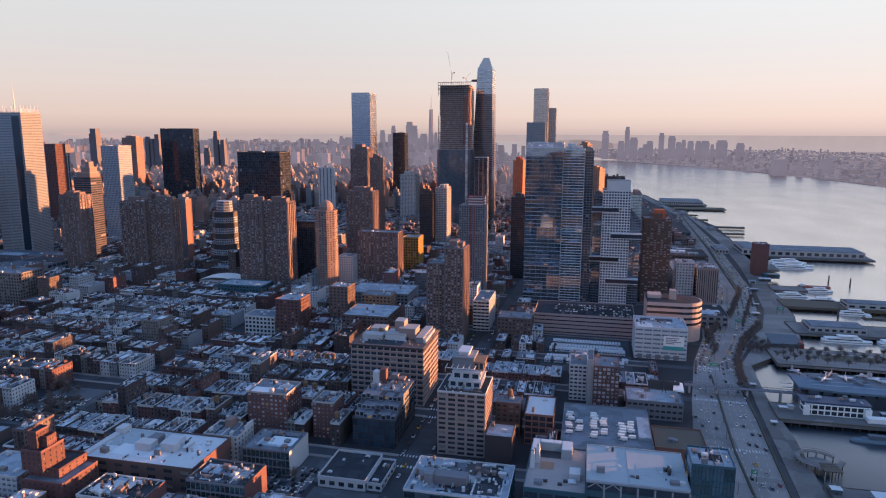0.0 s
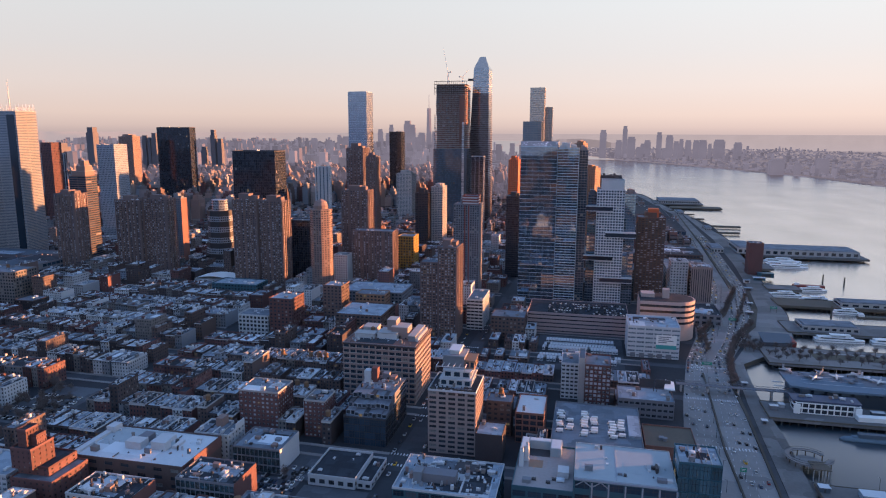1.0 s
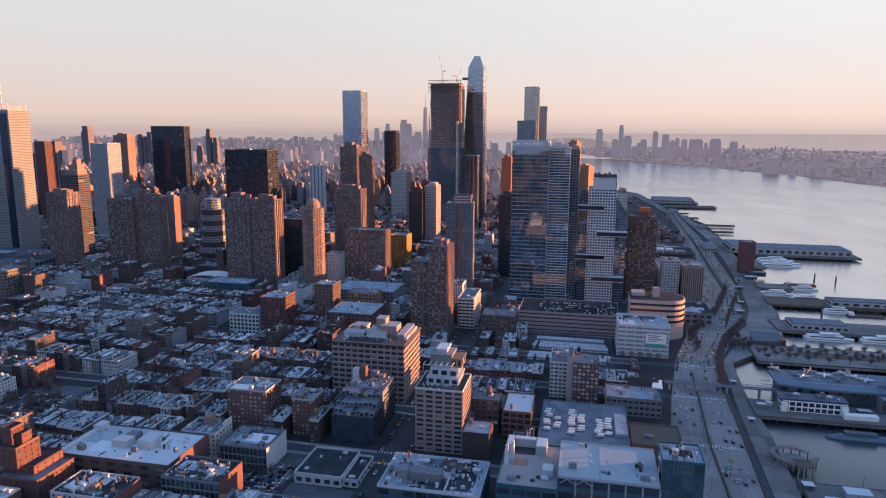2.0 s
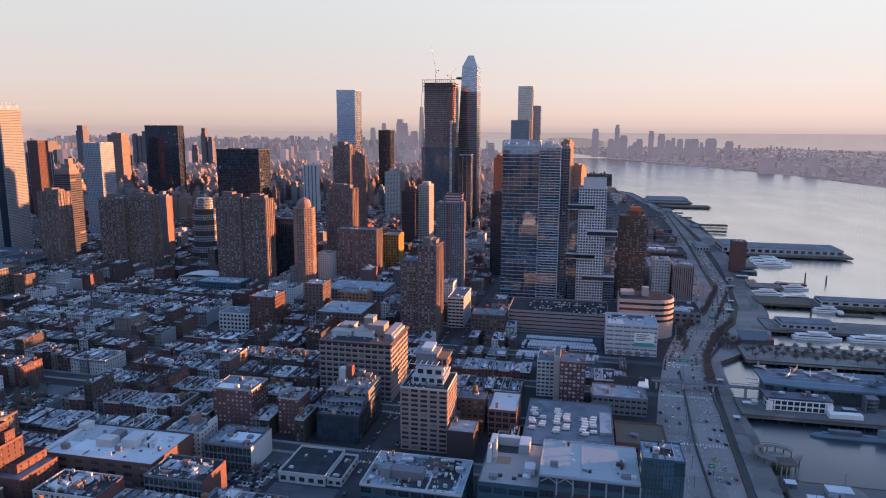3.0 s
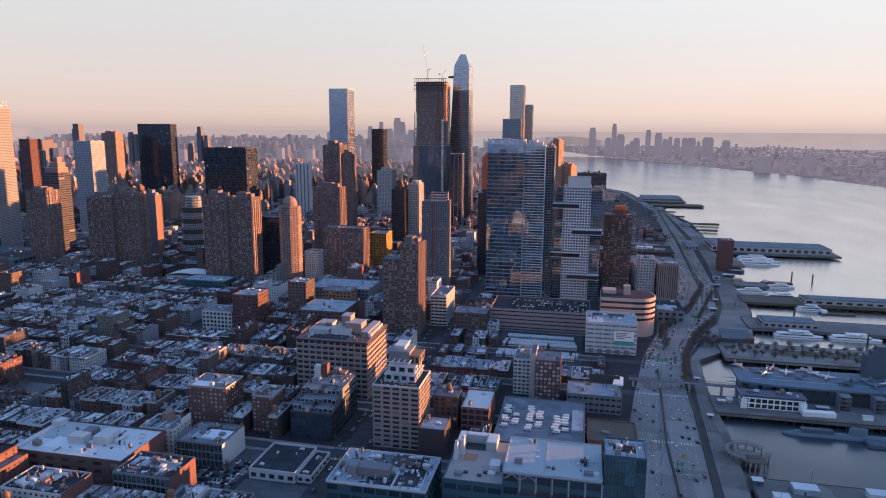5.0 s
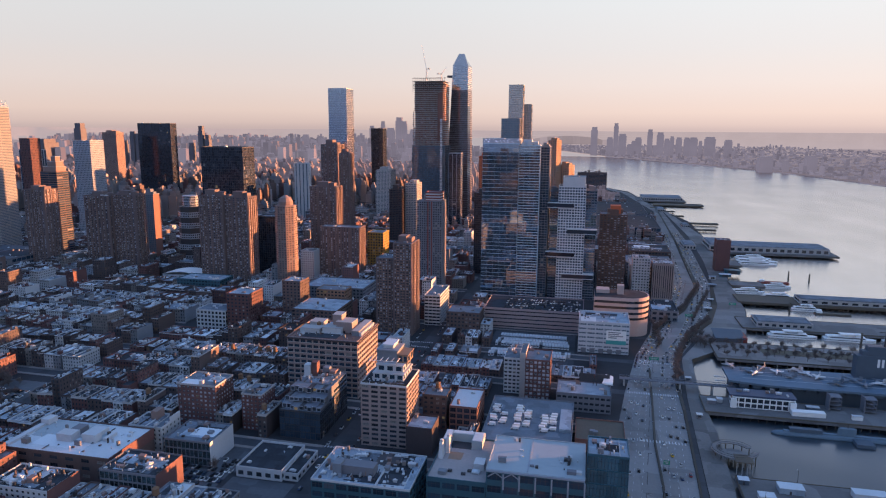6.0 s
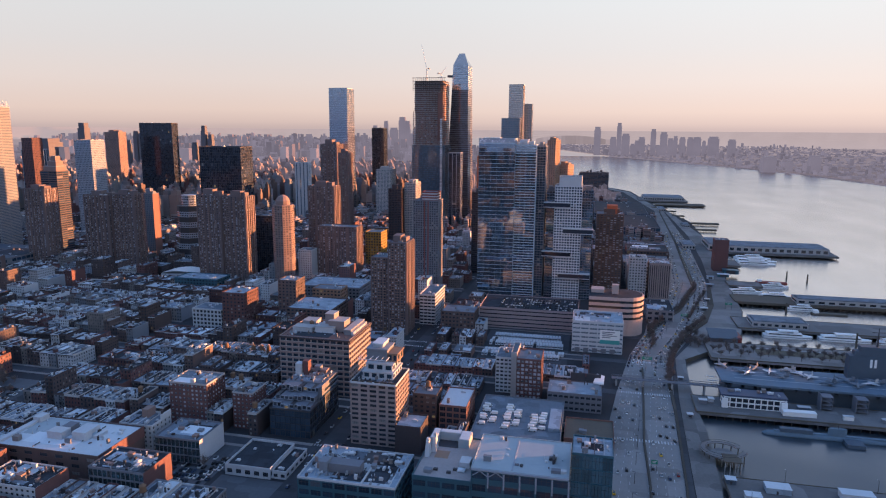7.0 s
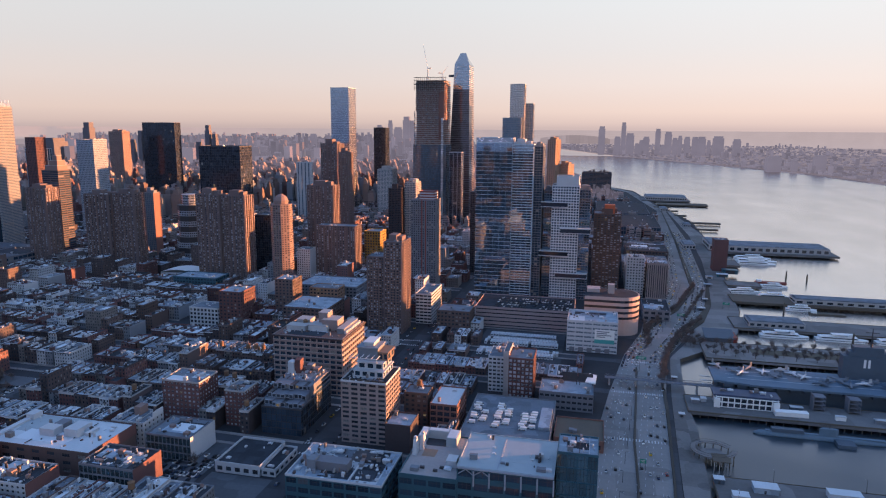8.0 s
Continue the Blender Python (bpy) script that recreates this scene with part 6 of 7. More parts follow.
def carrier():
    """The grey museum aircraft carrier, moored stern to the shore."""
    x, y = 172, 590
    hull = Shape().prism([(x + 4 + a * 0.97, y + b * 0.8) for a, b in hull_points(262, 34)], -5, 9)
    ob = thing("aircraft_carrier", hull, M["navy"], "grey museum aircraft carrier moored beside a pier", "ship")
    part("flight_deck", Shape().prism([(x + a, y + b) for a, b in ((0, -17), (30, -22), (150, -22), (200, -17), (268, -12), (268, 14), (120, 23), (20, 20), (0, 16))], 12.2, 14), surface("deck_paint", (0.095, 0.14, 0.19), 0.7, 0.4, 0.25, 0.05), ob, "blue-grey flight deck")
    for k in range(3):
        part("deck_marking", Shape().box(x + 12 + k * 0.0, y - 9 + k * 9, 14.02, x + 250, y - 8.6 + k * 9, 14.06, True), M["paint"], ob)
    for k in (60, 190):
        part("deck_lift", Shape().box(x + k, y - 6, 14.03, x + k + 14, y + 6, 14.1, True), M["slate"], ob)
    gal = Shape()
    for k in range(24):
        gal.box(x + 8 + k * 10, y - 19, 9, x + 15 + k * 10, y - 13.5, 12.2, True)
        gal.box(x + 8 + k * 10, y + 13.5, 9, x + 15 + k * 10, y + 18, 12.2, True)
    part("gallery_decks", gal, M["navy"], ob, kind="stuff")
    isl = part("island_superstructure", Shape().box(x + 104, y + 11, 14, x + 160, y + 20, 34), M["navy"], ob)
    for a, b, z0, z1 in ((108, 150, 34, 38), (112, 134, 38, 42)):
        part("bridge_deck", Shape().box(x + a, y + 11.8, z0 + 0.01, x + b, y + 19.2, z1), M["navy"], isl)
    mast = Shape().cone(x + 125, y + 15, 42, 58, 0.9, 0.3, 8)
    for z in (45, 49, 54):
        mast.box(x + 120, y + 14.5, z, x + 130, y + 15.5, z + 0.4, True)
    part("mast", mast, M["steel"], isl)
    part("funnel", Shape().box(x + 140, y + 12.5, 38, x + 146, y + 18.5, 43), M["navy"], isl)
    for k in range(2):
        part("hull_numeral", Shape().box(x + 119.6 + k * 3.3, y + 10.8, 24.8, x + 121.4 + k * 3.3, y + 10.95, 31.8, True), M["shipwhite"], isl, "white painted numeral stroke")
    for k in range(3):
        part("boarding_stage", Shape().box(x - 8, y - 9 + 7 * k, 6 + k, x + 1, y - 7.5 + 7 * k, 6.4 + k, True), M["metal"], ob)


def jet(x, y, yaw, material):
    L = 15.0
    f = Shape()
    for a, b, r0, r1 in ((0, 3, 0.25, 0.8), (3, 11, 0.8, 0.9), (11, 15, 0.9, 0.6)):
        k = len(f.v)
        for px, r in ((a, r0), (b, r1)):
            f.v += [(px - 7, r * math.cos(t * math.pi / 4), 2.2 + r * math.sin(t * math.pi / 4)) for t in range(8)]
        f.f += [(k + i, k + (i + 1) % 8, k + 8 + (i + 1) % 8, k + 8 + i) for i in range(8)]
    ob = thing("jet_aircraft", f, material, "parked museum jet aircraft on the flight deck", "aircraft", "aircraft on the deck")
    for s in (1, -1):
        w = Shape()
        k = len(w.v)
        for z in (2.1, 2.3):
            w.v += [(-1, s * 0.8, z), (4.5, s * 0.8, z), (5.5, s * 5.5, z), (3.5, s * 5.5, z)]
        w.f += [(k, k + 1, k + 2, k + 3), (k + 4, k + 5, k + 6, k + 7)] + [(k + i, k + (i + 1) % 4, k + 4 + (i + 1) % 4, k + 4 + i) for i in range(4)]
        part("wing", w, material, ob)
    part("tail_fin", Shape().prism([(5.5, -0.1), (8, -0.1), (8, 0.1), (5.5, 0.1)], 2.8, 5.6), material, ob)
    gear = Shape().box(-4, -0.2, 0, -3.6, 0.2, 2)
    gear.box(3, -1.4, 0, 3.4, -1, 2)
    gear.box(3, 1, 0, 3.4, 1.4, 2)
    part("landing_gear", gear, M["steel"], ob)
    ob.matrix_world = pose(x, y, 14.0, 0, 0, yaw)


carrier()
rng = random.Random(21)
for i in range(30):
    jet(180 + i * 8.2 + rng.uniform(-2, 2), 604 - (i % 3) * 7 + rng.uniform(-2, 2) if i < 9 else 580 + (i % 3) * 7, rng.choice([60, 75, 110, -30, 20]), M[rng.choice(["metal", "grey", "navy", "concrete", "grey"])])


def museum_hall():
    ob = building("museum_hall", 170, 216, 546, 560, 10, "white-framed glass museum hall with a blue roof", "shipwhite", "dglass", "navy", fh=4.2, bw=4.6, wf=0.82, hf=0.75, z0=1.5, single=True, clut=0, para=0.3)
    part("blue_canopy", Shape().prism([(168, 548), (217.5, 548), (217.5, 563), (168, 563)], 10.1, 11.2), surface("blue_roof_sheet", (0.05, 0.065, 0.11), 0.5, 0.2), ob, "dark blue roof canopy")
    for x in (168.5, 212):
        part("white_portal", Shape().box(x, 544.5, 1.5, x + 4.5, 546.5, 9, True), M["shipwhite"], ob)
    clutter(ob, 172, 215, 550, 562, 11.2, 8, random.Random(3))


museum_hall()
thing("exhibit_tent", Shape().prism([(212, 538), (236, 539), (236, 545), (212, 544)], 1.5, 5), M["shipwhite"], "long white exhibit tent on the pier", "tent")
for x in (243, 268, 300):
    st = thing("stair_tower", Shape().box(x, 556, 1.5, x + 0.4, 564, 14), M["slate"], "open steel stair tower beside the ship", "stairs", "stair towers on the pier")
    for k in range(4):
        part("landing", Shape().box(x, 555.5, 3 + k * 3.2, x + 9, 564.5, 3.3 + k * 3.2, True), M["slate"], st)
    for a in (0.5, 8.6):
        for b in (556, 563.6):
            part("post", Shape().box(x + a, b, 1.5, x + a + 0.35, b + 0.35, 13), M["slate"], st)


M["subblue"] = surface("blue_grey_hull_paint", (0.10, 0.15, 0.20), 0.6, 0.3, 0.3, 0.05)


def submarine():
    s, n = Shape(), 12
    prof = [(0, 0.6), (3, 2.0), (10, 2.7), (70, 2.8), (88, 1.8), (96, 0.4)]
    for px, r in prof:
        s.v += [(192 + px, 515 + r * math.cos(2 * math.pi * i / n), -3.2 + r * math.sin(2 * math.pi * i / n)) for i in range(n)]
    for k in range(len(prof) - 1):
        s.f += [(k * n + i, k * n + (i + 1) % n, k * n + n + (i + 1) % n, k * n + n + i) for i in range(n)]
    ob = thing("submarine", s, M["subblue"], "blue-grey museum submarine floating beside the pier", "submarine")
    part("casing_deck", Shape().box(200, 513.6, -0.9, 280, 516.4, -0.2, True), M["subblue"], ob)
    part("sail", Shape().prism([(236, 514), (239, 513.4), (247, 513.6), (249, 515), (247, 516.4), (239, 516.6)], -0.2, 5), M["subblue"], ob)
    part("missile_hangar", Shape().box(204, 512.9, -0.6, 226, 517.1, 2.0), M["navy"], ob)
    part("periscope", Shape().cone(243, 515, 5, 8.5, 0.25, 0.2, 6), M["steel"], ob)


submarine()
thing("barge_platform", Shape().box(246, 503, -4.8, 258, 519, -1.6, True), M["navy"], "grey floating barge beside the submarine", "barge")


def excursion_boat(x, y, L=50, w=10, yaw=0.0, group="excursion boats at the pier"):
    hull = Shape().prism(hull_points(L, w), -1.0, 2.2)
    ob = thing("excursion_boat", hull, M["shipwhite"], "white two-deck excursion boat moored at a pier", "boat", group)
    part("lower_deck", Shape().box(3, -w * 0.42, 2.2, L * 0.78, w * 0.42, 4.6), M["shipwhite"], ob)
    for s in (-1, 1):
        part("window_band", Shape().box(5, s * (w * 0.42 + 0.04) - 0.04, 3.0, L * 0.76, s * (w * 0.42 + 0.04) + 0.04, 4.1, True), M["dglass"], ob)
    part("upper_deck", Shape().box(8, -w * 0.4, 4.7, L * 0.62, w * 0.4, 4.95, True), M["shipwhite"], ob)
    part("canopy", Shape().box(L * 0.3, -w * 0.38, 7.0, L * 0.6, w * 0.38, 7.25, True), M["shipwhite"], ob)
    part("wheelhouse", Shape().box(L * 0.6, -w * 0.25, 4.7, L * 0.7, w * 0.25, 7.6), M["shipwhite"], ob)
    posts = Shape()
    for a in (0.31, 0.45, 0.59):
        for b in (-0.37, 0.36):
            posts.box(L * a, w * b, 4.9, L * a + 0.2, w * b + 0.2, 7.0)
    part("canopy_posts", posts, M["shipwhite"], ob)
    part("hull_stripe", Shape().prism([(a * 1.001, b * 1.006) for a, b in hull_points(L, w)], 0.6, 1.2, False), M["navy"], ob)
    ob.matrix_world = pose(x, y, -3.4, 0, 0, yaw)


for x, y, L, yaw in ((250, 774, 50, 0), (306, 775, 52, 0), (364, 775, 50, 0), (306, 898, 36, 0), (300, 1018, 40, 8), (302, 1196, 62, 0), (305, 1222, 66, 0), (308, 1250, 60, 0), (285, 958, 44, 0), (250, 978, 46, 6)):
    excursion_boat(x, y, L, L * 0.2, yaw)


def barge(x, y, L, w, material, label):
    ob = thing("barge", Shape().box(0, -w / 2, -1.2, L, w / 2, 1.4, True), M[material], label, "barge")
    part("deckhouse", Shape().box(2, -w * 0.3, 1.4, 8, w * 0.3, 4), M["shipwhite"], ob)
    ob.matrix_world = pose(x, y, -3.6)


barge(303, 1056, 42, 9, "hullred", "red-hulled barge lying at a landing stage")
barge(330, 885, 40, 8, "timber", "dark working barge with a small deckhouse")
for x, y, z in ((352, 1085, 9), (378, 1075, 8), (300, 880, 10), (335, 752, 12)):
    thing("mooring_pile", Shape().cone(x, y, -6, z, 1.3, 0.9, 8), M["timber"], "dark timber mooring pile cluster in the river", "pile", "mooring piles")


def spiral_ramp():
    cx, cy, r = 156, 463, 15
    root = thing("spiral_viewing_ramp", Shape().cone(cx, cy, 0, 0.6, 9, 9, 24), M["paving"], "round concrete viewing ramp over the water", "ramp")
    deck, rail = Shape(), Shape()
    n = 40
    for i in range(n + 1):
        t, z = 2 * math.pi * (0.1 + 0.85 * i / n), 2.0 + 3.0 * i / n
        deck.v += [(cx + rr * math.cos(t), cy + rr * math.sin(t), z + dz) for rr in (r - 3.2, r) for dz in (0, 0.5)]
    for i in range(n):
        k = 4 * i
        deck.f += [(k + 1, k + 3, k + 7, k + 5), (k, k + 1, k + 5, k + 4), (k + 2, k + 3, k + 7, k + 6), (k, k + 2, k + 6, k + 4)]
    deck.f += [(0, 1, 3, 2), (4 * n, 4 * n + 2, 4 * n + 3, 4 * n + 1)]
    for i in range(n):
        a, b = [2 * math.pi * (0.1 + 0.85 * k / n) for k in (i, i + 1)]
        za, zb = 2.0 + 3.0 * i / n, 2.0 + 3.0 * (i + 1) / n
        for rr in (r, r - 3.2):
            rail.beam((cx + rr * math.cos(a), cy + rr * math.sin(a), za + 1.6), (cx + rr * math.cos(b), cy + rr * math.sin(b), zb + 1.6), 0.15)
        if i % 3 == 0:
            px, py = cx + (r - 1.6) * math.cos(a), cy + (r - 1.6) * math.sin(a)
            part("ramp_support", Shape().box(px - 0.3, py - 0.3, -6, px + 0.3, py + 0.3, za), M["timber"], root)
    part("ramp_deck", deck, M["tan"], root)
    part("handrail", rail, M["steel"], root)
    part("pavilion_roof", Shape().box(cx - 3, cy - 20, 4.6, cx + 8, cy - 8, 5.1, True), M["timber"], root)
    for i in range(4):
        for y in (cy - 19.5, cy - 9):
            part("pavilion_post", Shape().box(cx - 2.6 + i * 3.3, y, -4, cx - 2.1 + i * 3.3, y + 0.5, 4.6), M["concrete"], root)


spiral_ramp()
strip("promenade", [(300, 127, 136), (415, 131, 147), (500, 135, 151), (560, 138, 149), (660, 146, 155), (700, 160, 189), (760, 180, 225), (860, 205, 245), (1000, 230, 255), (1190, 246, 271), (1470, 258, 287), (1900, 252, 262)], M["paving"], "pale paved riverside promenade", 0.3, "pavement")
strip("bike_path", [(300, 119, 125), (415, 127, 130.5), (560, 134.5, 137.5), (660, 143.4, 145.8), (740, 173, 177)], M["asphalt"], "dark asphalt cycle path", 0.34, "path")


def footbridge():
    deck = Shape().box(84, 575, 6.2, 178, 580, 6.8, True)
    ob = thing("footbridge", deck, M["slate"], "grey steel footbridge across the highway", "bridge")
    for y in (575, 579.8):
        t = Shape()
        for i in range(24):
            x = 84 + i * 3.9
            t.beam((x, y + 0.1, 6.8), (x + 3.9, y + 0.1, 8.6), 0.18)
            t.beam((x, y + 0.1, 6.8), (x, y + 0.1, 8.6), 0.18)
        t.beam((84, y + 0.1, 8.6), (178, y + 0.1, 8.6), 0.25)
        part("truss", t, M["slate"], ob)
    for x in (88, 110, 134, 160, 175):
        part("bridge_pier", Shape().box(x - 0.7, 575.5, -5 if x > 150 else 0, x + 0.7, 579.5, 6.2), M["concrete"], ob)


footbridge()


def tree(x, y, size, rng):
    """A bare winter tree: trunk, limbs and a haze of twigs."""
    t = Shape().cone(0, 0, 0, size * 0.4, size * 0.035, size * 0.022, 7)
    tw = Shape()
    for i in range(11):
        a, e = i * 2.4 + rng.random(), rng.uniform(0.45, 1.4)
        base = Vector((0, 0, size * rng.uniform(0.14, 0.42)))
        tip = base + Vector((math.cos(a) * math.cos(e), math.sin(a) * math.cos(e), math.sin(e))) * size * rng.uniform(0.42, 0.62)
        t.beam(base, tip, size * 0.013)
        for k in range(22):
            p = base.lerp(tip, rng.uniform(0.35, 1))
            q = p + Vector((rng.uniform(-1, 1), rng.uniform(-1, 1), rng.uniform(-0.3, 0.9))) * size * 0.19
            tw.beam(p, q, 0.05)
            for m in range(2):
                tw.beam(p.lerp(q, 0.6), q + Vector((rng.uniform(-1, 1), rng.uniform(-1, 1), rng.uniform(0, 1))) * size * 0.13, 0.04)
    ob = thing("tree", t, M["twig"], "bare leafless street tree with fine twigs", "tree", "bare trees by the river")
    part("crown", tw, M["twig"], ob)
    ob.matrix_world = pose(x, y, 0.2)
    return ob


rng = random.Random(8)
trees = [tree(0, 0, s, rng) for s in (6.5, 7.5, 8.5)]
spots = [(190 + i * 9, 676 + 8 * (i % 2), 1.5) for i in range(16)] + [(196 + i * 13, 712, 1.5) for i in range(12)]
spots += [(129 + rng.uniform(-2, 2), 690 + i * 9, 0.3) for i in range(10)] + [(175 + i * 3, 800 + i * 11, 0.3) for i in range(14)] + [(160 + rng.uniform(0, 25), 700 + rng.uniform(0, 50), 0.3) for i in range(14)]
for i in range(44):
    y = 580 + i * 5.2
    spots.append((float(np.interp(y, [532, 592, 669, 740, 798, 880], [132, 133.5, 143.5, 164, 191, 212])) + rng.uniform(-1.6, 1.6), y, 0.9))
for i in range(34):
    y = 745 + i * 7
    spots.append((float(np.interp(y, [741, 800, 843, 971, 1400], [127.5, 149, 168.5, 205, 224])) + rng.uniform(-1.5, 1.5), y, 0.9))
spots += [(184 + i * 8 + rng.uniform(-2, 2), 694 + rng.uniform(-4, 4), 1.5) for i in range(18)]
spots += [(-395 - rng.uniform(0, 48), rng.uniform(398, 468), 0.1) for i in range(44)]
for sy in STREETS[3:11]:
    for i in range(3):
        spots.append((-130 - rng.uniform(0, 235), sy + 40 + rng.uniform(-2, 2), 0.1))
    for i in range(1):
        spots.append((-400 - rng.uniform(0, 200), sy + rng.choice((-6.5, 6.5)), 0.1))
for i, (x, y, z) in enumerate(spots):
    if i < 3:
        trees[i].matrix_world = pose(x, y, z)
    else:
        copy_thing(trees[i % 3], pose(x, y, z, 0, 0, rng.uniform(0, 360)))

# planted and kerbed medians of the highway
for pts in ([(300, 99, 101), (408, 103.4, 105), (469, 103.6, 105.2), (550, 108.4, 110), (625, 112.4, 114)], [(720, 122, 127), (741, 125, 130), (800, 146, 152), (843, 165, 172), (971, 202, 208), (1400, 222, 226), (1900, 237, 239)],
            [(300, 116.5, 118.5), (412, 125.3, 127), (532, 131, 133.5), (592, 132, 135), (669, 141, 146), (740, 160, 168), (798, 186, 196), (880, 208, 216), (1000, 226, 230)]):
    s = Shape()
    for (ya, la, ra), (yb, lb, rb) in zip(pts, pts[1:]):
        k = len(s.v)
        s.v += [(la, ya, 0.2), (ra, ya, 0.2), (rb, yb, 0.2), (lb, yb, 0.2), (la + 0.2, ya, 1.1), (ra - 0.2, ya, 1.1), (rb - 0.2, yb, 1.1), (lb + 0.2, yb, 1.1)]
        s.f += [(k, k + 3, k + 7, k + 4), (k + 1, k + 2, k + 6, k + 5), (k + 4, k + 5, k + 6, k + 7)]
    thing("median", s, M["hedge"], "dark planted median strip along the highway", "hedge", kind="structure")


def along(y, f):
    """A point across the highway: f from 0 (city side) to 1 (river side), and the road's heading there."""
    ys = [a for a, _, _ in HIGHWAY]
    L, R = np.interp([y, y + 5], ys, [b for _, b, _ in HIGHWAY]), np.interp([y, y + 5], ys, [c for _, _, c in HIGHWAY])
    a, b = L[0] + (R[0] - L[0]) * f, L[1] + (R[1] - L[1]) * f
    return float(a), math.degrees(math.atan2(5, b - a))


lanes = Shape()
for f in (0.09, 0.19, 0.29, 0.39, 0.6, 0.69, 0.78, 0.88):
    y = 300.0
    while y < 1000:
        x, yaw = along(y, f)
        x2, _ = along(y + 3, f)
        lanes.quad((x - 0.12, y, 0.23), (x + 0.12, y, 0.23), (x2 + 0.12, y + 3, 0.23), (x2 - 0.12, y + 3, 0.23))
        y += 9
for y0 in (470, 560, 640):
    for i in range(22):
        x, _ = along(y0, 0.04 + i * 0.042)
        lanes.quad((x, y0, 0.235), (x + 0.8, y0, 0.235), (x + 0.8, y0 + 4, 0.235), (x, y0 + 4, 0.235))
for sy in STREETS[4:10]:
    for dy in (-9, 6):
        for i in range(10):
            lanes.quad((-121 + i * 2.2, sy + dy, 0.3), (-120 + i * 2.2, sy + dy, 0.3), (-120 + i * 2.2, sy + dy + 3, 0.3), (-121 + i * 2.2, sy + dy + 3, 0.3))
thing("road_markings", lanes, M["paint"], "worn white lane lines and crossings", "road marking", kind="stuff")


def car(material, label):
    b = Shape()
    prof = [(-2.2, 0.35), (2.2, 0.35), (2.25, 0.8), (1.3, 0.98), (-1.9, 1.0), (-2.25, 0.85)]
    k = len(b.v)
    for s in (-0.88, 0.88):
        b.v += [(x, s, z) for x, z in prof]
    n = len(prof)
    b.f += [tuple(k + i for i in reversed(range(n))), tuple(k + n + i for i in range(n))] + [(k + i, k + (i + 1) % n, k + n + (i + 1) % n, k + n + i) for i in range(n)]
    ob = thing("car", b, material, label, "car", "cars on the streets")
    c = Shape()
    c.v += [(-1.7, -0.8, 0.98), (1.1, -0.8, 0.98), (1.1, 0.8, 0.98), (-1.7, 0.8, 0.98), (-1.2, -0.65, 1.45), (0.4, -0.65, 1.45), (0.4, 0.65, 1.45), (-1.2, 0.65, 1.45)]
    c.f += [(0, 1, 5, 4), (1, 2, 6, 5), (2, 3, 7, 6), (3, 0, 4, 7)]
    c.f.append((4, 5, 6, 7))
    part("cabin", c, M["dglass"], ob)
    w = Shape()
    for x in (-1.35, 1.35):
        k = len(w.v)
        w.v += [(x + 0.33 * math.cos(t * math.pi / 4), d, 0.33 + 0.33 * math.sin(t * math.pi / 4)) for d in (-0.92, 0.92) for t in range(8)]
        w.f += [(k + i, k + (i + 1) % 8, k + 8 + (i + 1) % 8, k + 8 + i) for i in range(8)] + [tuple(range(k, k + 8)), tuple(range(k + 8, k + 16))]
    part("wheel_set", w, M["steel"], ob)
    return ob


PAINTS = [("white car", (0.7, 0.7, 0.7)), ("black car", (0.015, 0.015, 0.018)), ("silver car", (0.4, 0.41, 0.42)), ("yellow taxi", (0.6, 0.35, 0.03)), ("dark red car", (0.22, 0.02, 0.02)), ("dark blue car", (0.03, 0.05, 0.10))]
cars = [car(surface(n.replace(" ", "_") + "_paint", c, 0.35, 0.1), f"{n} with dark windows on the road") for n, c in PAINTS]
rng = random.Random(4)
places, lot_cars = [], []
for f in (0.05, 0.14, 0.24, 0.34, 0.64, 0.74, 0.83, 0.93):
    y = 300 + rng.uniform(0, 30)
    while y < 1500:
        x, yaw = along(y, f)
        places.append((x, y, 0.2, yaw if f > 0.5 else yaw + 180))
        y += rng.uniform(18, 50) if y < 600 else rng.uniform(6.5, 14) if y < 1000 else rng.uniform(9, 26)
for y in range(300, 800, 14):
    for x in (-119.5, -100.5):
        if rng.random() < 0.75:
            places.append((x, y + rng.uniform(0, 5), 0.25, 90))
    if rng.random() < 0.3:
        places.append((-110 + rng.choice([-4, 4]), y, 0.25, 90))
for r in range(8):
    for i in range(12):
        if rng.random() < 0.8:
            lot_cars.append((-200 + i * 2.9 + r * 0.4, 334 + r * 6.4, 0.1, 90 + rng.uniform(-4, 4)))
lot_cars += [(-436 + i * 2.9, 402 + r * 9 + rng.uniform(-0.5, 0.5), 0.12, 90) for r in range(6) for i in range(15) if rng.random() < 0.6]
roof_cars = [(-52 + i * 2.9, 730 + r * 9.5 + rng.uniform(-0.4, 0.4), 22.05, 90) for r in range(5) for i in range(35) if rng.random() < 0.72 and i > 5]
rng.shuffle(places)
for i, (x, y, z, yaw) in enumerate(places[:300]):
    m = pose(x, y, z, 0, 0, yaw)
    q = rng.choice([0, 0, 0, 1, 1, 1, 1, 2, 2, 2, 5, 5, rng.choice([3, 4])])
    if cars[q].matrix_world.translation.length < 0.01:
        cars[q].matrix_world = m
    else:
        copy_thing(cars[q], m)

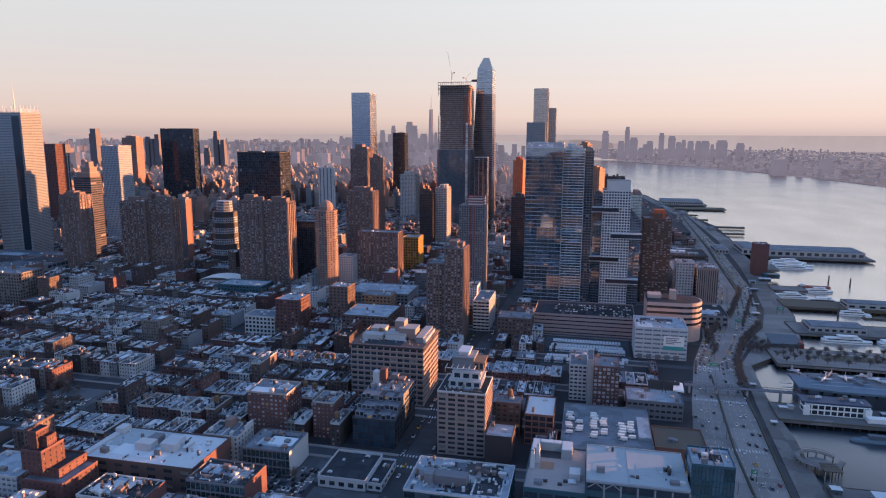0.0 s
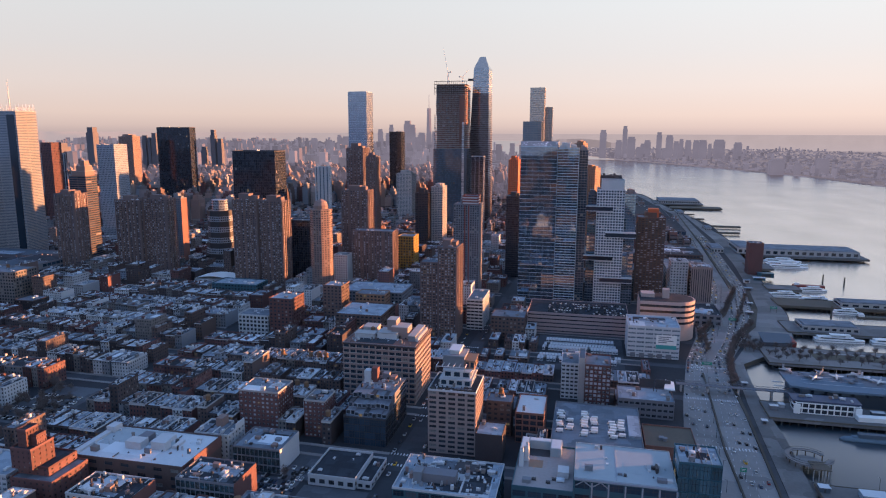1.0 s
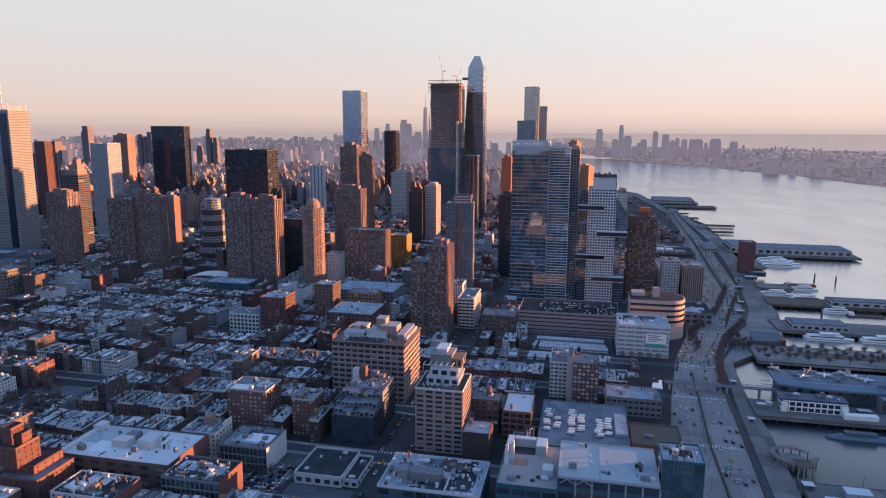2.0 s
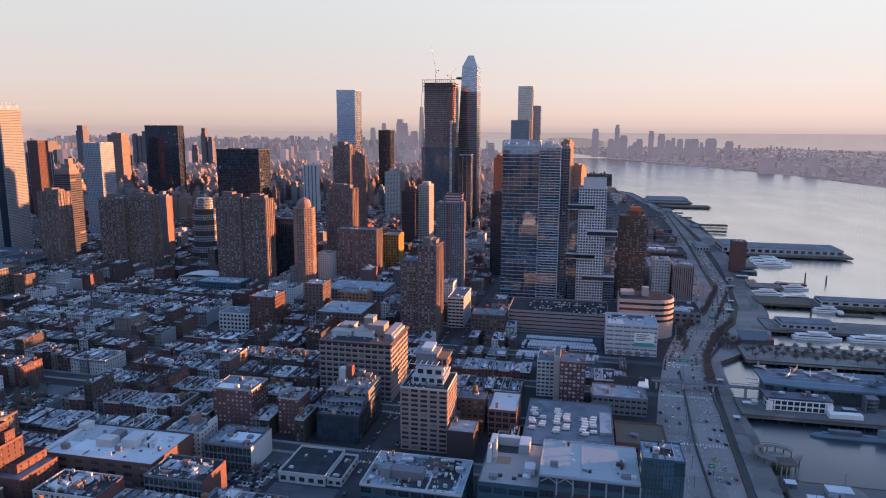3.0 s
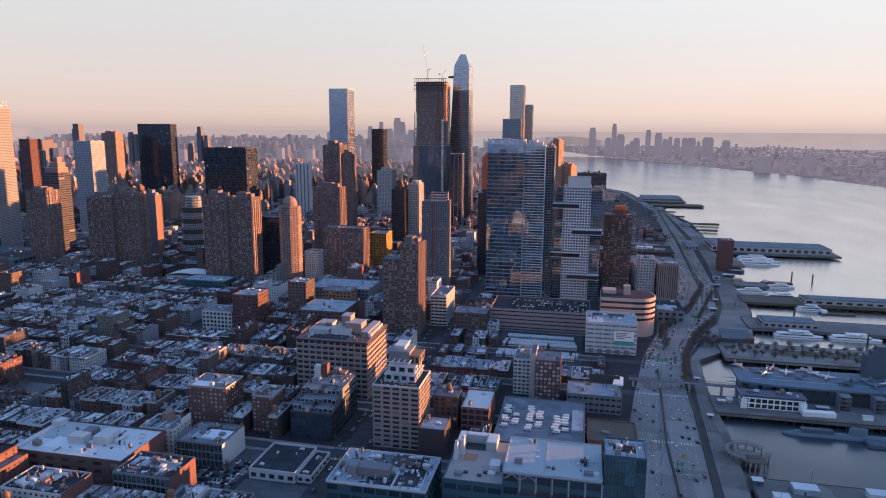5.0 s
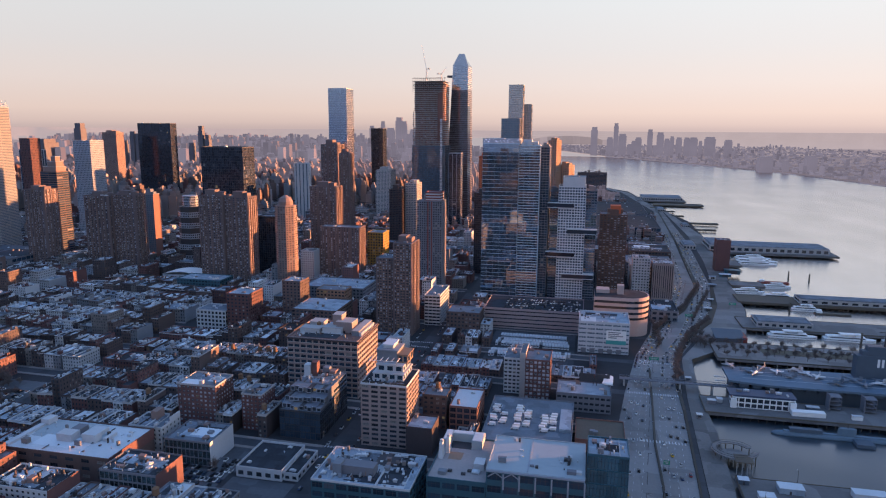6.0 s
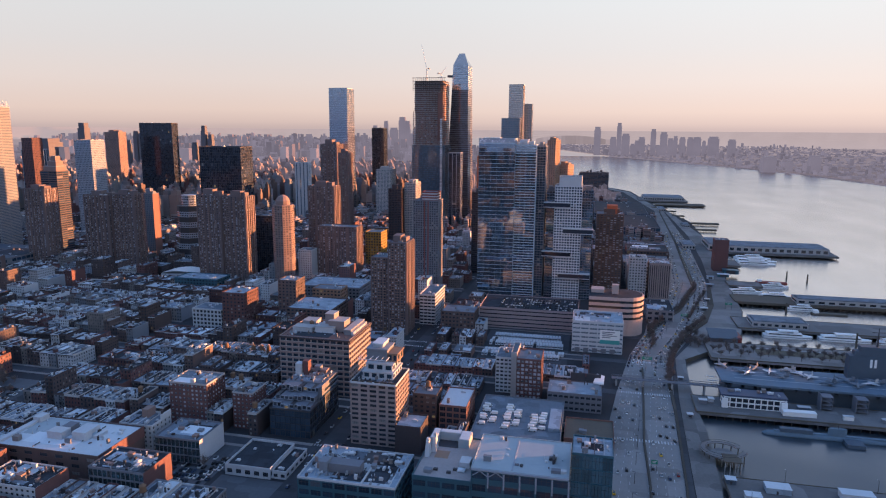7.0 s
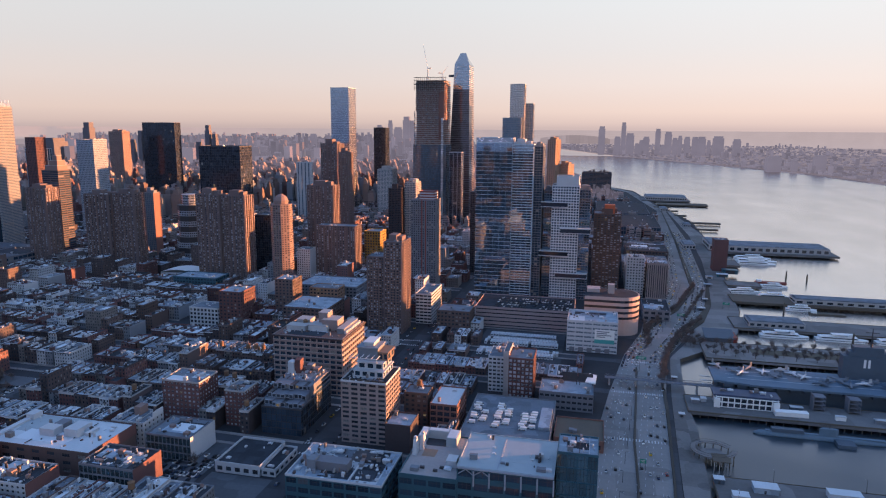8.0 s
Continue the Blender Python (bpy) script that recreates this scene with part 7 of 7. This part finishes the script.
deck_cars = Shape()
for x, y, z, yaw in roof_cars + lot_cars:
    deck_cars.use(cars[rng.choice([0, 0, 0, 1, 1, 1, 2, 5])].data.materials[0])
    deck_cars.box(x - 0.9, y - 2.2, z + 0.25, x + 0.9, y + 2.2, z + 0.95, True)
    deck_cars.use(M["dglass"]).box(x - 0.75, y - 1.3, z + 0.95, x + 0.75, y + 1.2, z + 1.4)
for x, y, z, yaw in places[300:]:
    deck_cars.use(cars[rng.choice([0, 0, 1, 1, 2, 2, 5, 3])].data.materials[0])
    deck_cars.box(x - 0.9, y - 2.2, z + 0.25, x + 0.9, y + 2.2, z + 0.95, True)
    deck_cars.use(M["dglass"]).box(x - 0.75, y - 1.3, z + 0.95, x + 0.75, y + 1.2, z + 1.4)
thing("parked_cars", deck_cars, M["steel"], "many small cars on a garage roof, in lots and on the road", "cars", kind="stuff")


def van(name, L, w, h, label, group, paint="shipwhite"):
    b = Shape().box(-L / 2, -w / 2, 0.5, L * 0.24, w / 2, h, True)
    ob = thing(name, b, M[paint], label, "van", group)
    c = Shape()
    x0, x1 = L * 0.25, L / 2
    c.v += [(x0, -w / 2 + 0.1, 0.5), (x1, -w / 2 + 0.1, 0.5), (x1, w / 2 - 0.1, 0.5), (x0, w / 2 - 0.1, 0.5), (x0, -w / 2 + 0.15, h * 0.85), (x1 - 1.1, -w / 2 + 0.15, h * 0.8), (x1 - 1.1, w / 2 - 0.15, h * 0.8), (x0, w / 2 - 0.15, h * 0.85),
            (x1, -w / 2 + 0.1, h * 0.45), (x1, w / 2 - 0.1, h * 0.45)]
    c.f += [(0, 1, 8, 5, 4), (1, 2, 9, 8), (2, 3, 7, 6, 9), (4, 5, 6, 7), (5, 8, 9, 6)]
    part("cab", c, M[paint], ob)
    part("windscreen", Shape().quad((x1 - 0.08, -w / 2 + 0.25, h * 0.48), (x1 - 0.08, w / 2 - 0.25, h * 0.48), (x1 - 1.0, w / 2 - 0.3, h * 0.79), (x1 - 1.0, -w / 2 + 0.3, h * 0.79)) , M["dglass"], ob)
    if name == "delivery_van":
        for x in (-L * 0.3, L * 0.32):
            for y in (-w / 2 - 0.02, w / 2 - 0.28):
                part("wheel", Shape().box(x - 0.4, y, 0, x + 0.4, y + 0.3, 0.8, True), M["steel"], ob)
    else:
        ws = Shape()
        for x in (-L * 0.3, L * 0.32):
            ws.box(x - 0.4, -w / 2 - 0.02, 0, x + 0.4, w / 2 + 0.02, 0.8, True)
        part("wheel_set", ws, M["steel"], ob)
    return ob


truck = van("delivery_truck", 9.5, 2.5, 3.4, "white box delivery truck parked in a yard", "trucks in the yard", "white")
first = True
for r, (y, n) in enumerate(((630, 25), (641, 26), (664, 25), (675, 24), (690, 23))):
    for i in range(n):
        if rng.random() < 0.05:
            continue
        m = pose(-37 + i * 3.0 + r * 1.2, y, 0.3, 0, 0, 90 if r % 2 else -90)
        if first:
            truck.matrix_world, first = m, False
        else:
            copy_thing(truck, m)
yard = thing("truck_yard", Shape().quad((-42, 606, 0.22), (44, 606, 0.22), (44, 712, 0.22), (-42, 712, 0.22)), M["asphalt"], "dark asphalt truck yard", "yard", kind="structure")

# ---- the roof car park and its neighbours ----
deck = building("parking_deck", -14, 47, 396, 500, 12, "flat roof car park with white vans", "grey", "dglass", "grey_roof", fh=6, bw=8, wf=0.7, hf=0.5, clut=0, para=0.9)
part("ramp_house", Shape().box(38, 446, 12.02, 46, 480, 14.5), M["silver_roof"], deck)
v = van("delivery_van", 5.6, 2.0, 2.4, "white delivery van parked on a roof deck", "vans on the roof deck")
first = True
for x, y0, n in ((-9, 447, 8), (-2, 452, 4), (8, 444, 9), (15, 450, 6), (27, 444, 7), (33, 448, 6)):
    for i in range(n):
        if rng.random() < 0.15:
            continue
        m = pose(x + rng.uniform(-0.6, 0.6), y0 + i * 4.6, 12.05, 0, 0, rng.choice([0, 180]) + rng.uniform(-3, 3))
        if first:
            v.matrix_world, first = m, False
        else:
            copy_thing(v, m)
building("low_depot", 49, 83, 446, 481, 8, "low shed with a brown flat roof", "rust", "dglass", "timber", fh=6, bw=8, wf=0.5, hf=0.4, clut=2)
dc = building("low_office", 33, 75, 512, 540, 14, "low grey office block with roof billboards", "slate", "dglass", "silver_roof", fh=4.5, bw=4, wf=0.7, hf=0.4, single=True, clut=8)
for x in (50, 62.5):
    b = part("billboard", Shape().box(x, 534, 17, x + 11.5, 534.6, 24, True), M["steel"], dc, "dark roof billboard panel")
    part("billboard_legs", Shape().box(x + 1, 534.1, 14, x + 1.5, 534.5, 17).box(x + 11, 534.1, 14, x + 11.5, 534.5, 17), M["steel"], b)
part("white_awning", Shape().prism([(68, 524), (76, 522), (77, 540), (71, 544)], 20, 21), M["shipwhite"], dc)


# ---- the city beyond and the far skylines ----
def city_beyond():
    """Closely packed blocks between one and three kilometres off, their roofs stepped and topped with bulkheads."""
    rng = random.Random(33)
    s = Shape()
    tones = ["limestone", "brick", "brown", "rose", "far", "tan", "grey", "mauve"]
    for tone in tones:
        for _ in range(1900):
            y = rng.uniform(1250, 3000)
            x = rng.uniform(-1100 - y * 0.55, edge_at(SHORE, y) - 95)
            w, d = rng.uniform(8, 24), rng.uniform(9, 26)
            h = rng.uniform(12, 34) if rng.random() < 0.78 else rng.uniform(34, 75)
            if x > -330:
                h, w, d = h * 0.42, w * 0.7, d * 0.7
            if taken(x, x + w, y, y + d, 4) or (x + w > -700 and y < 1640 and h > 30):
                continue
            # blocks past two kilometres carry haze as a faint glow of their own
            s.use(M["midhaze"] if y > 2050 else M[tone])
            s.box(x, y, 0, x + w, y + d, h)
            if h > 34:
                s.box(x + w * 0.15, y + d * 0.15, h, x + w * 0.85, y + d * 0.85, h * 1.12)
                h *= 1.12
            s.box(x + w * 0.3, y + d * 0.3, h, x + w * 0.6, y + d * 0.7, h + rng.uniform(2, 6))
            if y < 2050:
                s.use(M["silver_roof" if rng.random() < 0.4 else "grey_roof"]).box(x + 0.5, y + 0.5, min(h, 34) - 1, x + w - 0.5, y + d - 0.5, min(h, 34) + 0.1)
                s.use(M["glass"])
                for f in range(1, min(8, int(h / 4))):
                    s.quad((x + 1, y - 0.12, 4 * f), (x + w - 1, y - 0.12, 4 * f), (x + w - 1, y - 0.12, 4 * f + 1.5), (x + 1, y - 0.12, 4 * f + 1.5))
                    s.quad((x + w + 0.12, y + 1, 4 * f), (x + w + 0.12, y + d - 1, 4 * f), (x + w + 0.12, y + d - 1, 4 * f + 1.5), (x + w + 0.12, y + 1, 4 * f + 1.5))
    # unseen dark blocks behind the camera, added for the glass towers to mirror
    s.use(M["dark"])
    for i in range(700):
        y, x = rng.uniform(-2600, 150), rng.uniform(-1500, 30)
        w, h = rng.uniform(16, 45), rng.uniform(12, 40) if rng.random() < 0.7 else rng.uniform(50, 120)
        if y > -900:
            h = min(h, 24 + 0.02 * abs(y))
        s.box(x, y, 0, x + w, y + w, h)
    thing("city_blocks_beyond", s, M["far"], "dense mid-rise city blocks stretching into the distance", "buildings", kind="stuff")


city_beyond()


def backdrop_city(name, label, n, place, tones, seed):
    rng = random.Random(seed)
    s = Shape()
    s.use(M[tones])
    for _ in range(n):
        x, y, w, h = place(rng)
        k = len(s.v)
        s.box(x, y, 0, x + w, y + w, h)
        c = Vector((x, y, 0)) - EYE_MID
        d = math.hypot(c.x, c.y)
        f = (3000 + 1880 * (1 - math.exp(-(d - 3000) / 1880))) / d if d > 3000 else 1.0
        s.v[k:] = [tuple(EYE_MID + (Vector(p) - EYE_MID) * f) for p in s.v[k:]]
    thing(name, s, M[tones], label, "buildings", kind="stuff")


def south_place(rng):
    y = rng.uniform(2600, 11000)
    return rng.uniform(-1200 - y * 0.75, -420 if y < 3000 else edge_at(SHORE, min(y, 6900)) - 60 if y < 6900 else -2600), y, rng.uniform(14, 48), rng.uniform(15, 55) if rng.random() < 0.85 else rng.uniform(60, 130)


def west_place(rng):
    y = rng.uniform(2300, 9500)
    x = edge_at(JERSEY, y) + 25 + rng.random() ** 1.6 * 3500
    return x, y, rng.uniform(8, 28), rng.uniform(5, 14) if rng.random() < 0.95 else rng.uniform(20, 50)


# both distant cities glow faintly, their haze painted into the material
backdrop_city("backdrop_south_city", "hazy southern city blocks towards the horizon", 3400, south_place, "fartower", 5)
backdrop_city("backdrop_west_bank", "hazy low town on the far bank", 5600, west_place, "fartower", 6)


def far_tower(x0, x1, y, h, label, group, spire=0):
    f_c = Vector(((x0 + x1) / 2, y, 0)) - EYE_MID
    d = math.hypot(f_c.x, f_c.y)
    f = (3000 + 1880 * (1 - math.exp(-(d - 3000) / 1880))) / d if d > 3000 else 1.0
    w = x1 - x0
    s = Shape().box(x0, y, -30, x1, y + w, h * 0.9)
    s.box(x0 + w * 0.1, y + w * 0.1, h * 0.9, x1 - w * 0.1, y + w * 0.9, h)
    if spire:
        s = Shape()
        s.v += [(x0, y, 0), (x1, y, 0), (x1, y + w, 0), (x0, y + w, 0)] + [(x0 + w * a, y + w * b, h) for a, b in ((0.5, 0.15), (0.85, 0.5), (0.5, 0.85), (0.15, 0.5))]
        s.f += [(0, 1, 4), (1, 2, 5), (2, 3, 6), (3, 0, 7), (1, 5, 4), (2, 6, 5), (3, 7, 6), (0, 4, 7), (4, 5, 6, 7)]
        s.cone(x0 + w / 2, y + w / 2, h, h + spire, w * 0.06, 1.0, 6)
    s.v = [tuple(EYE_MID + (Vector(p) - EYE_MID) * f) for p in s.v]
    # haze goes into the material: tinted masonry up to 3 km, glow beyond
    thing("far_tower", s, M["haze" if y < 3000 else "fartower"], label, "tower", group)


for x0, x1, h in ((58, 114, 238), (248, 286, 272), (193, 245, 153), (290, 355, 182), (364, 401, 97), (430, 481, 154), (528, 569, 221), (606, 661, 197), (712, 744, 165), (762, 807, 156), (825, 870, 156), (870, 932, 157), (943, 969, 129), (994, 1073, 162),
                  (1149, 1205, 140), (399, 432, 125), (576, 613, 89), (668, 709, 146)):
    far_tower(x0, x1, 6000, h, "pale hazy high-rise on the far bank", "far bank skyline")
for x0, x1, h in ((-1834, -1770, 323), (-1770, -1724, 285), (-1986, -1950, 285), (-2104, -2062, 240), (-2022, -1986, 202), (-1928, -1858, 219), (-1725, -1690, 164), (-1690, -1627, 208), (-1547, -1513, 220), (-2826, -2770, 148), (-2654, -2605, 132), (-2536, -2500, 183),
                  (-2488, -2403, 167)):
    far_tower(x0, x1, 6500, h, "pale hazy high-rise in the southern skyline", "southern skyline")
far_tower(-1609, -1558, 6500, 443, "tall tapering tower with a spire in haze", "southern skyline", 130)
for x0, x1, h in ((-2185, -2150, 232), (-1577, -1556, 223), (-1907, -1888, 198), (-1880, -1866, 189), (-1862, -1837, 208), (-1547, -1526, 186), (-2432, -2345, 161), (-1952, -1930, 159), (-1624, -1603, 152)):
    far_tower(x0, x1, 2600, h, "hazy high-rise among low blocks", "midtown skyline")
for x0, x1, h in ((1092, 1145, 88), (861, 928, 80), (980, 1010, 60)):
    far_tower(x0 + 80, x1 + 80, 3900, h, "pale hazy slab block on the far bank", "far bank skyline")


# ---- small things along the waterfront ----
def kiosk(x, y, w, d, h, wall, roof, label):
    ob = thing("kiosk", Shape().box(x, y, 0.3, x + w, y + d, 0.3 + h), M[wall], label, "kiosk", "kiosks by the river")
    part("canopy", Shape().box(x - 0.6, y - 0.6, 0.3 + h, x + w + 0.6, y + d + 0.6, 0.7 + h, True), M[roof], ob)
    part("shutter", Shape().box(x + w * 0.2, y - 0.12, 0.9, x + w * 0.8, y, h - 0.3, True), M["steel"], ob)


for x, y, w, d, h, wall, roof in ((262, 1085, 22, 12, 6, "teal", "teal"), (250, 1060, 16, 8, 4, "teal", "white_roof"), (208, 900, 6, 4, 3, "grey", "metal"), (196, 850, 8, 5, 3.5, "slate", "metal"),
                                  (222, 985, 10, 6, 4, "grey", "silver_roof"), (232, 1040, 9, 6, 4, "white", "silver_roof"), (142, 600, 4, 3, 2.8, "slate", "metal"), (140, 520, 3.5, 3, 2.8, "grey", "metal")):
    kiosk(x, y, w, d, h, wall, roof, f"small {wall} box kiosk with a flat canopy")


def lamp_post(x, y, z):
    ob = thing("street_lamp", Shape().cone(0, 0, 0, 8.5, 0.16, 0.09, 6), M["steel"], "slim dark steel street lamp beside the highway", "lamp post", "lamps along the river")
    part("arm", Shape().box(-0.06, -0.06, 8.3, 2.2, 0.06, 8.45, True), M["steel"], ob)
    part("lamp_head", Shape().box(1.6, -0.2, 8.15, 2.6, 0.2, 8.3, True), M["metal"], ob)
    ob.matrix_world = pose(x, y, z)
    return ob


def overhead_sign(x, y, w):
    ob = thing("road_sign", Shape().box(-w / 2, -0.15, 5.6, w / 2, 0.0, 8.4, True), M["signgreen"], "green overhead highway sign on steel posts", "road sign", "signs over the highway")
    for u in (-w / 2 + 0.3, w / 2 - 0.5):
        part("sign_post", Shape().box(u, 0.02, 0, u + 0.25, 0.27, 8.4), M["steel"], ob)
    for k, f in enumerate((0.7, 0.5)):
        part("text_bar", Shape().box(-w * f / 2, -0.22, 7.3 - 0.9 * k, w * f / 2, -0.17, 7.7 - 0.9 * k, True), M["paint"], ob)
    ob.matrix_world = pose(x, y, 0.2)


M["signgreen"] = surface("green_sign_sheet", (0.03, 0.22, 0.15), 0.5, 0.1)
for x, y, w in ((117.6, 634.2, 9), (170.5, 799.1, 8), (230.7, 866.9, 8), (107.6, 427.7, 4)):
    overhead_sign(x, y, w)
lamp = lamp_post(*([along(330, 0.44)[0], 330, 0.2]))
for k in range(1, 26):
    y = 330 + k * 26
    copy_thing(lamp, pose(along(y, 0.44)[0], y, 0.9, 0, 0, 180 * (k % 2)))
for k in range(12):
    copy_thing(lamp, pose(160 + k * 26, 429 if k % 2 else 398, 1.5, 0, 0, 90))

# stores and low huts on the near pier
for x, y, w, d, h, m in ((158, 402, 9, 6, 3.2, "white"), (172, 414, 14, 8, 3.6, "silver_roof"), (196, 402, 7, 5, 3, "navy"), (214, 416, 18, 7, 4, "white"), (246, 404, 10, 8, 3.4, "grey"), (150, 420, 6, 5, 3, "navy"), (268, 414, 20, 8, 4, "silver_roof")):
    hut = thing("pier_hut", Shape().box(x, y, 1.5, x + w, y + d, 1.5 + h), M[m], "small plain hut standing on the near pier", "hut", "huts on the near pier")
    part("hut_roof", Shape().box(x - 0.3, y - 0.3, 1.5 + h, x + w + 0.3, y + d + 0.3, 1.75 + h, True), M["white_roof"], hut)
    part("hut_door", Shape().box(x + w * 0.4, y - 0.08, 1.5, x + w * 0.4 + 1.2, y, 3.6, True), M["steel"], hut)


# ---- far hills behind the bay ----
hills = Shape()
for i in range(24):
    xa, xb = -330 + i * 24, -306 + i * 24
    ha, hb = (152 + 24 * math.sin(math.pi * min(1, k / 19)) ** 0.7 if k < 19 else 152 for k in (i, i + 1))
    hills.quad((xa, 4600, 120), (xb, 4600, 120), (xb, 4600, hb), (xa, 4600, ha))
    hills.quad((xa, 4600, ha), (xb, 4600, hb), (xb, 4680, 120), (xa, 4680, 120))
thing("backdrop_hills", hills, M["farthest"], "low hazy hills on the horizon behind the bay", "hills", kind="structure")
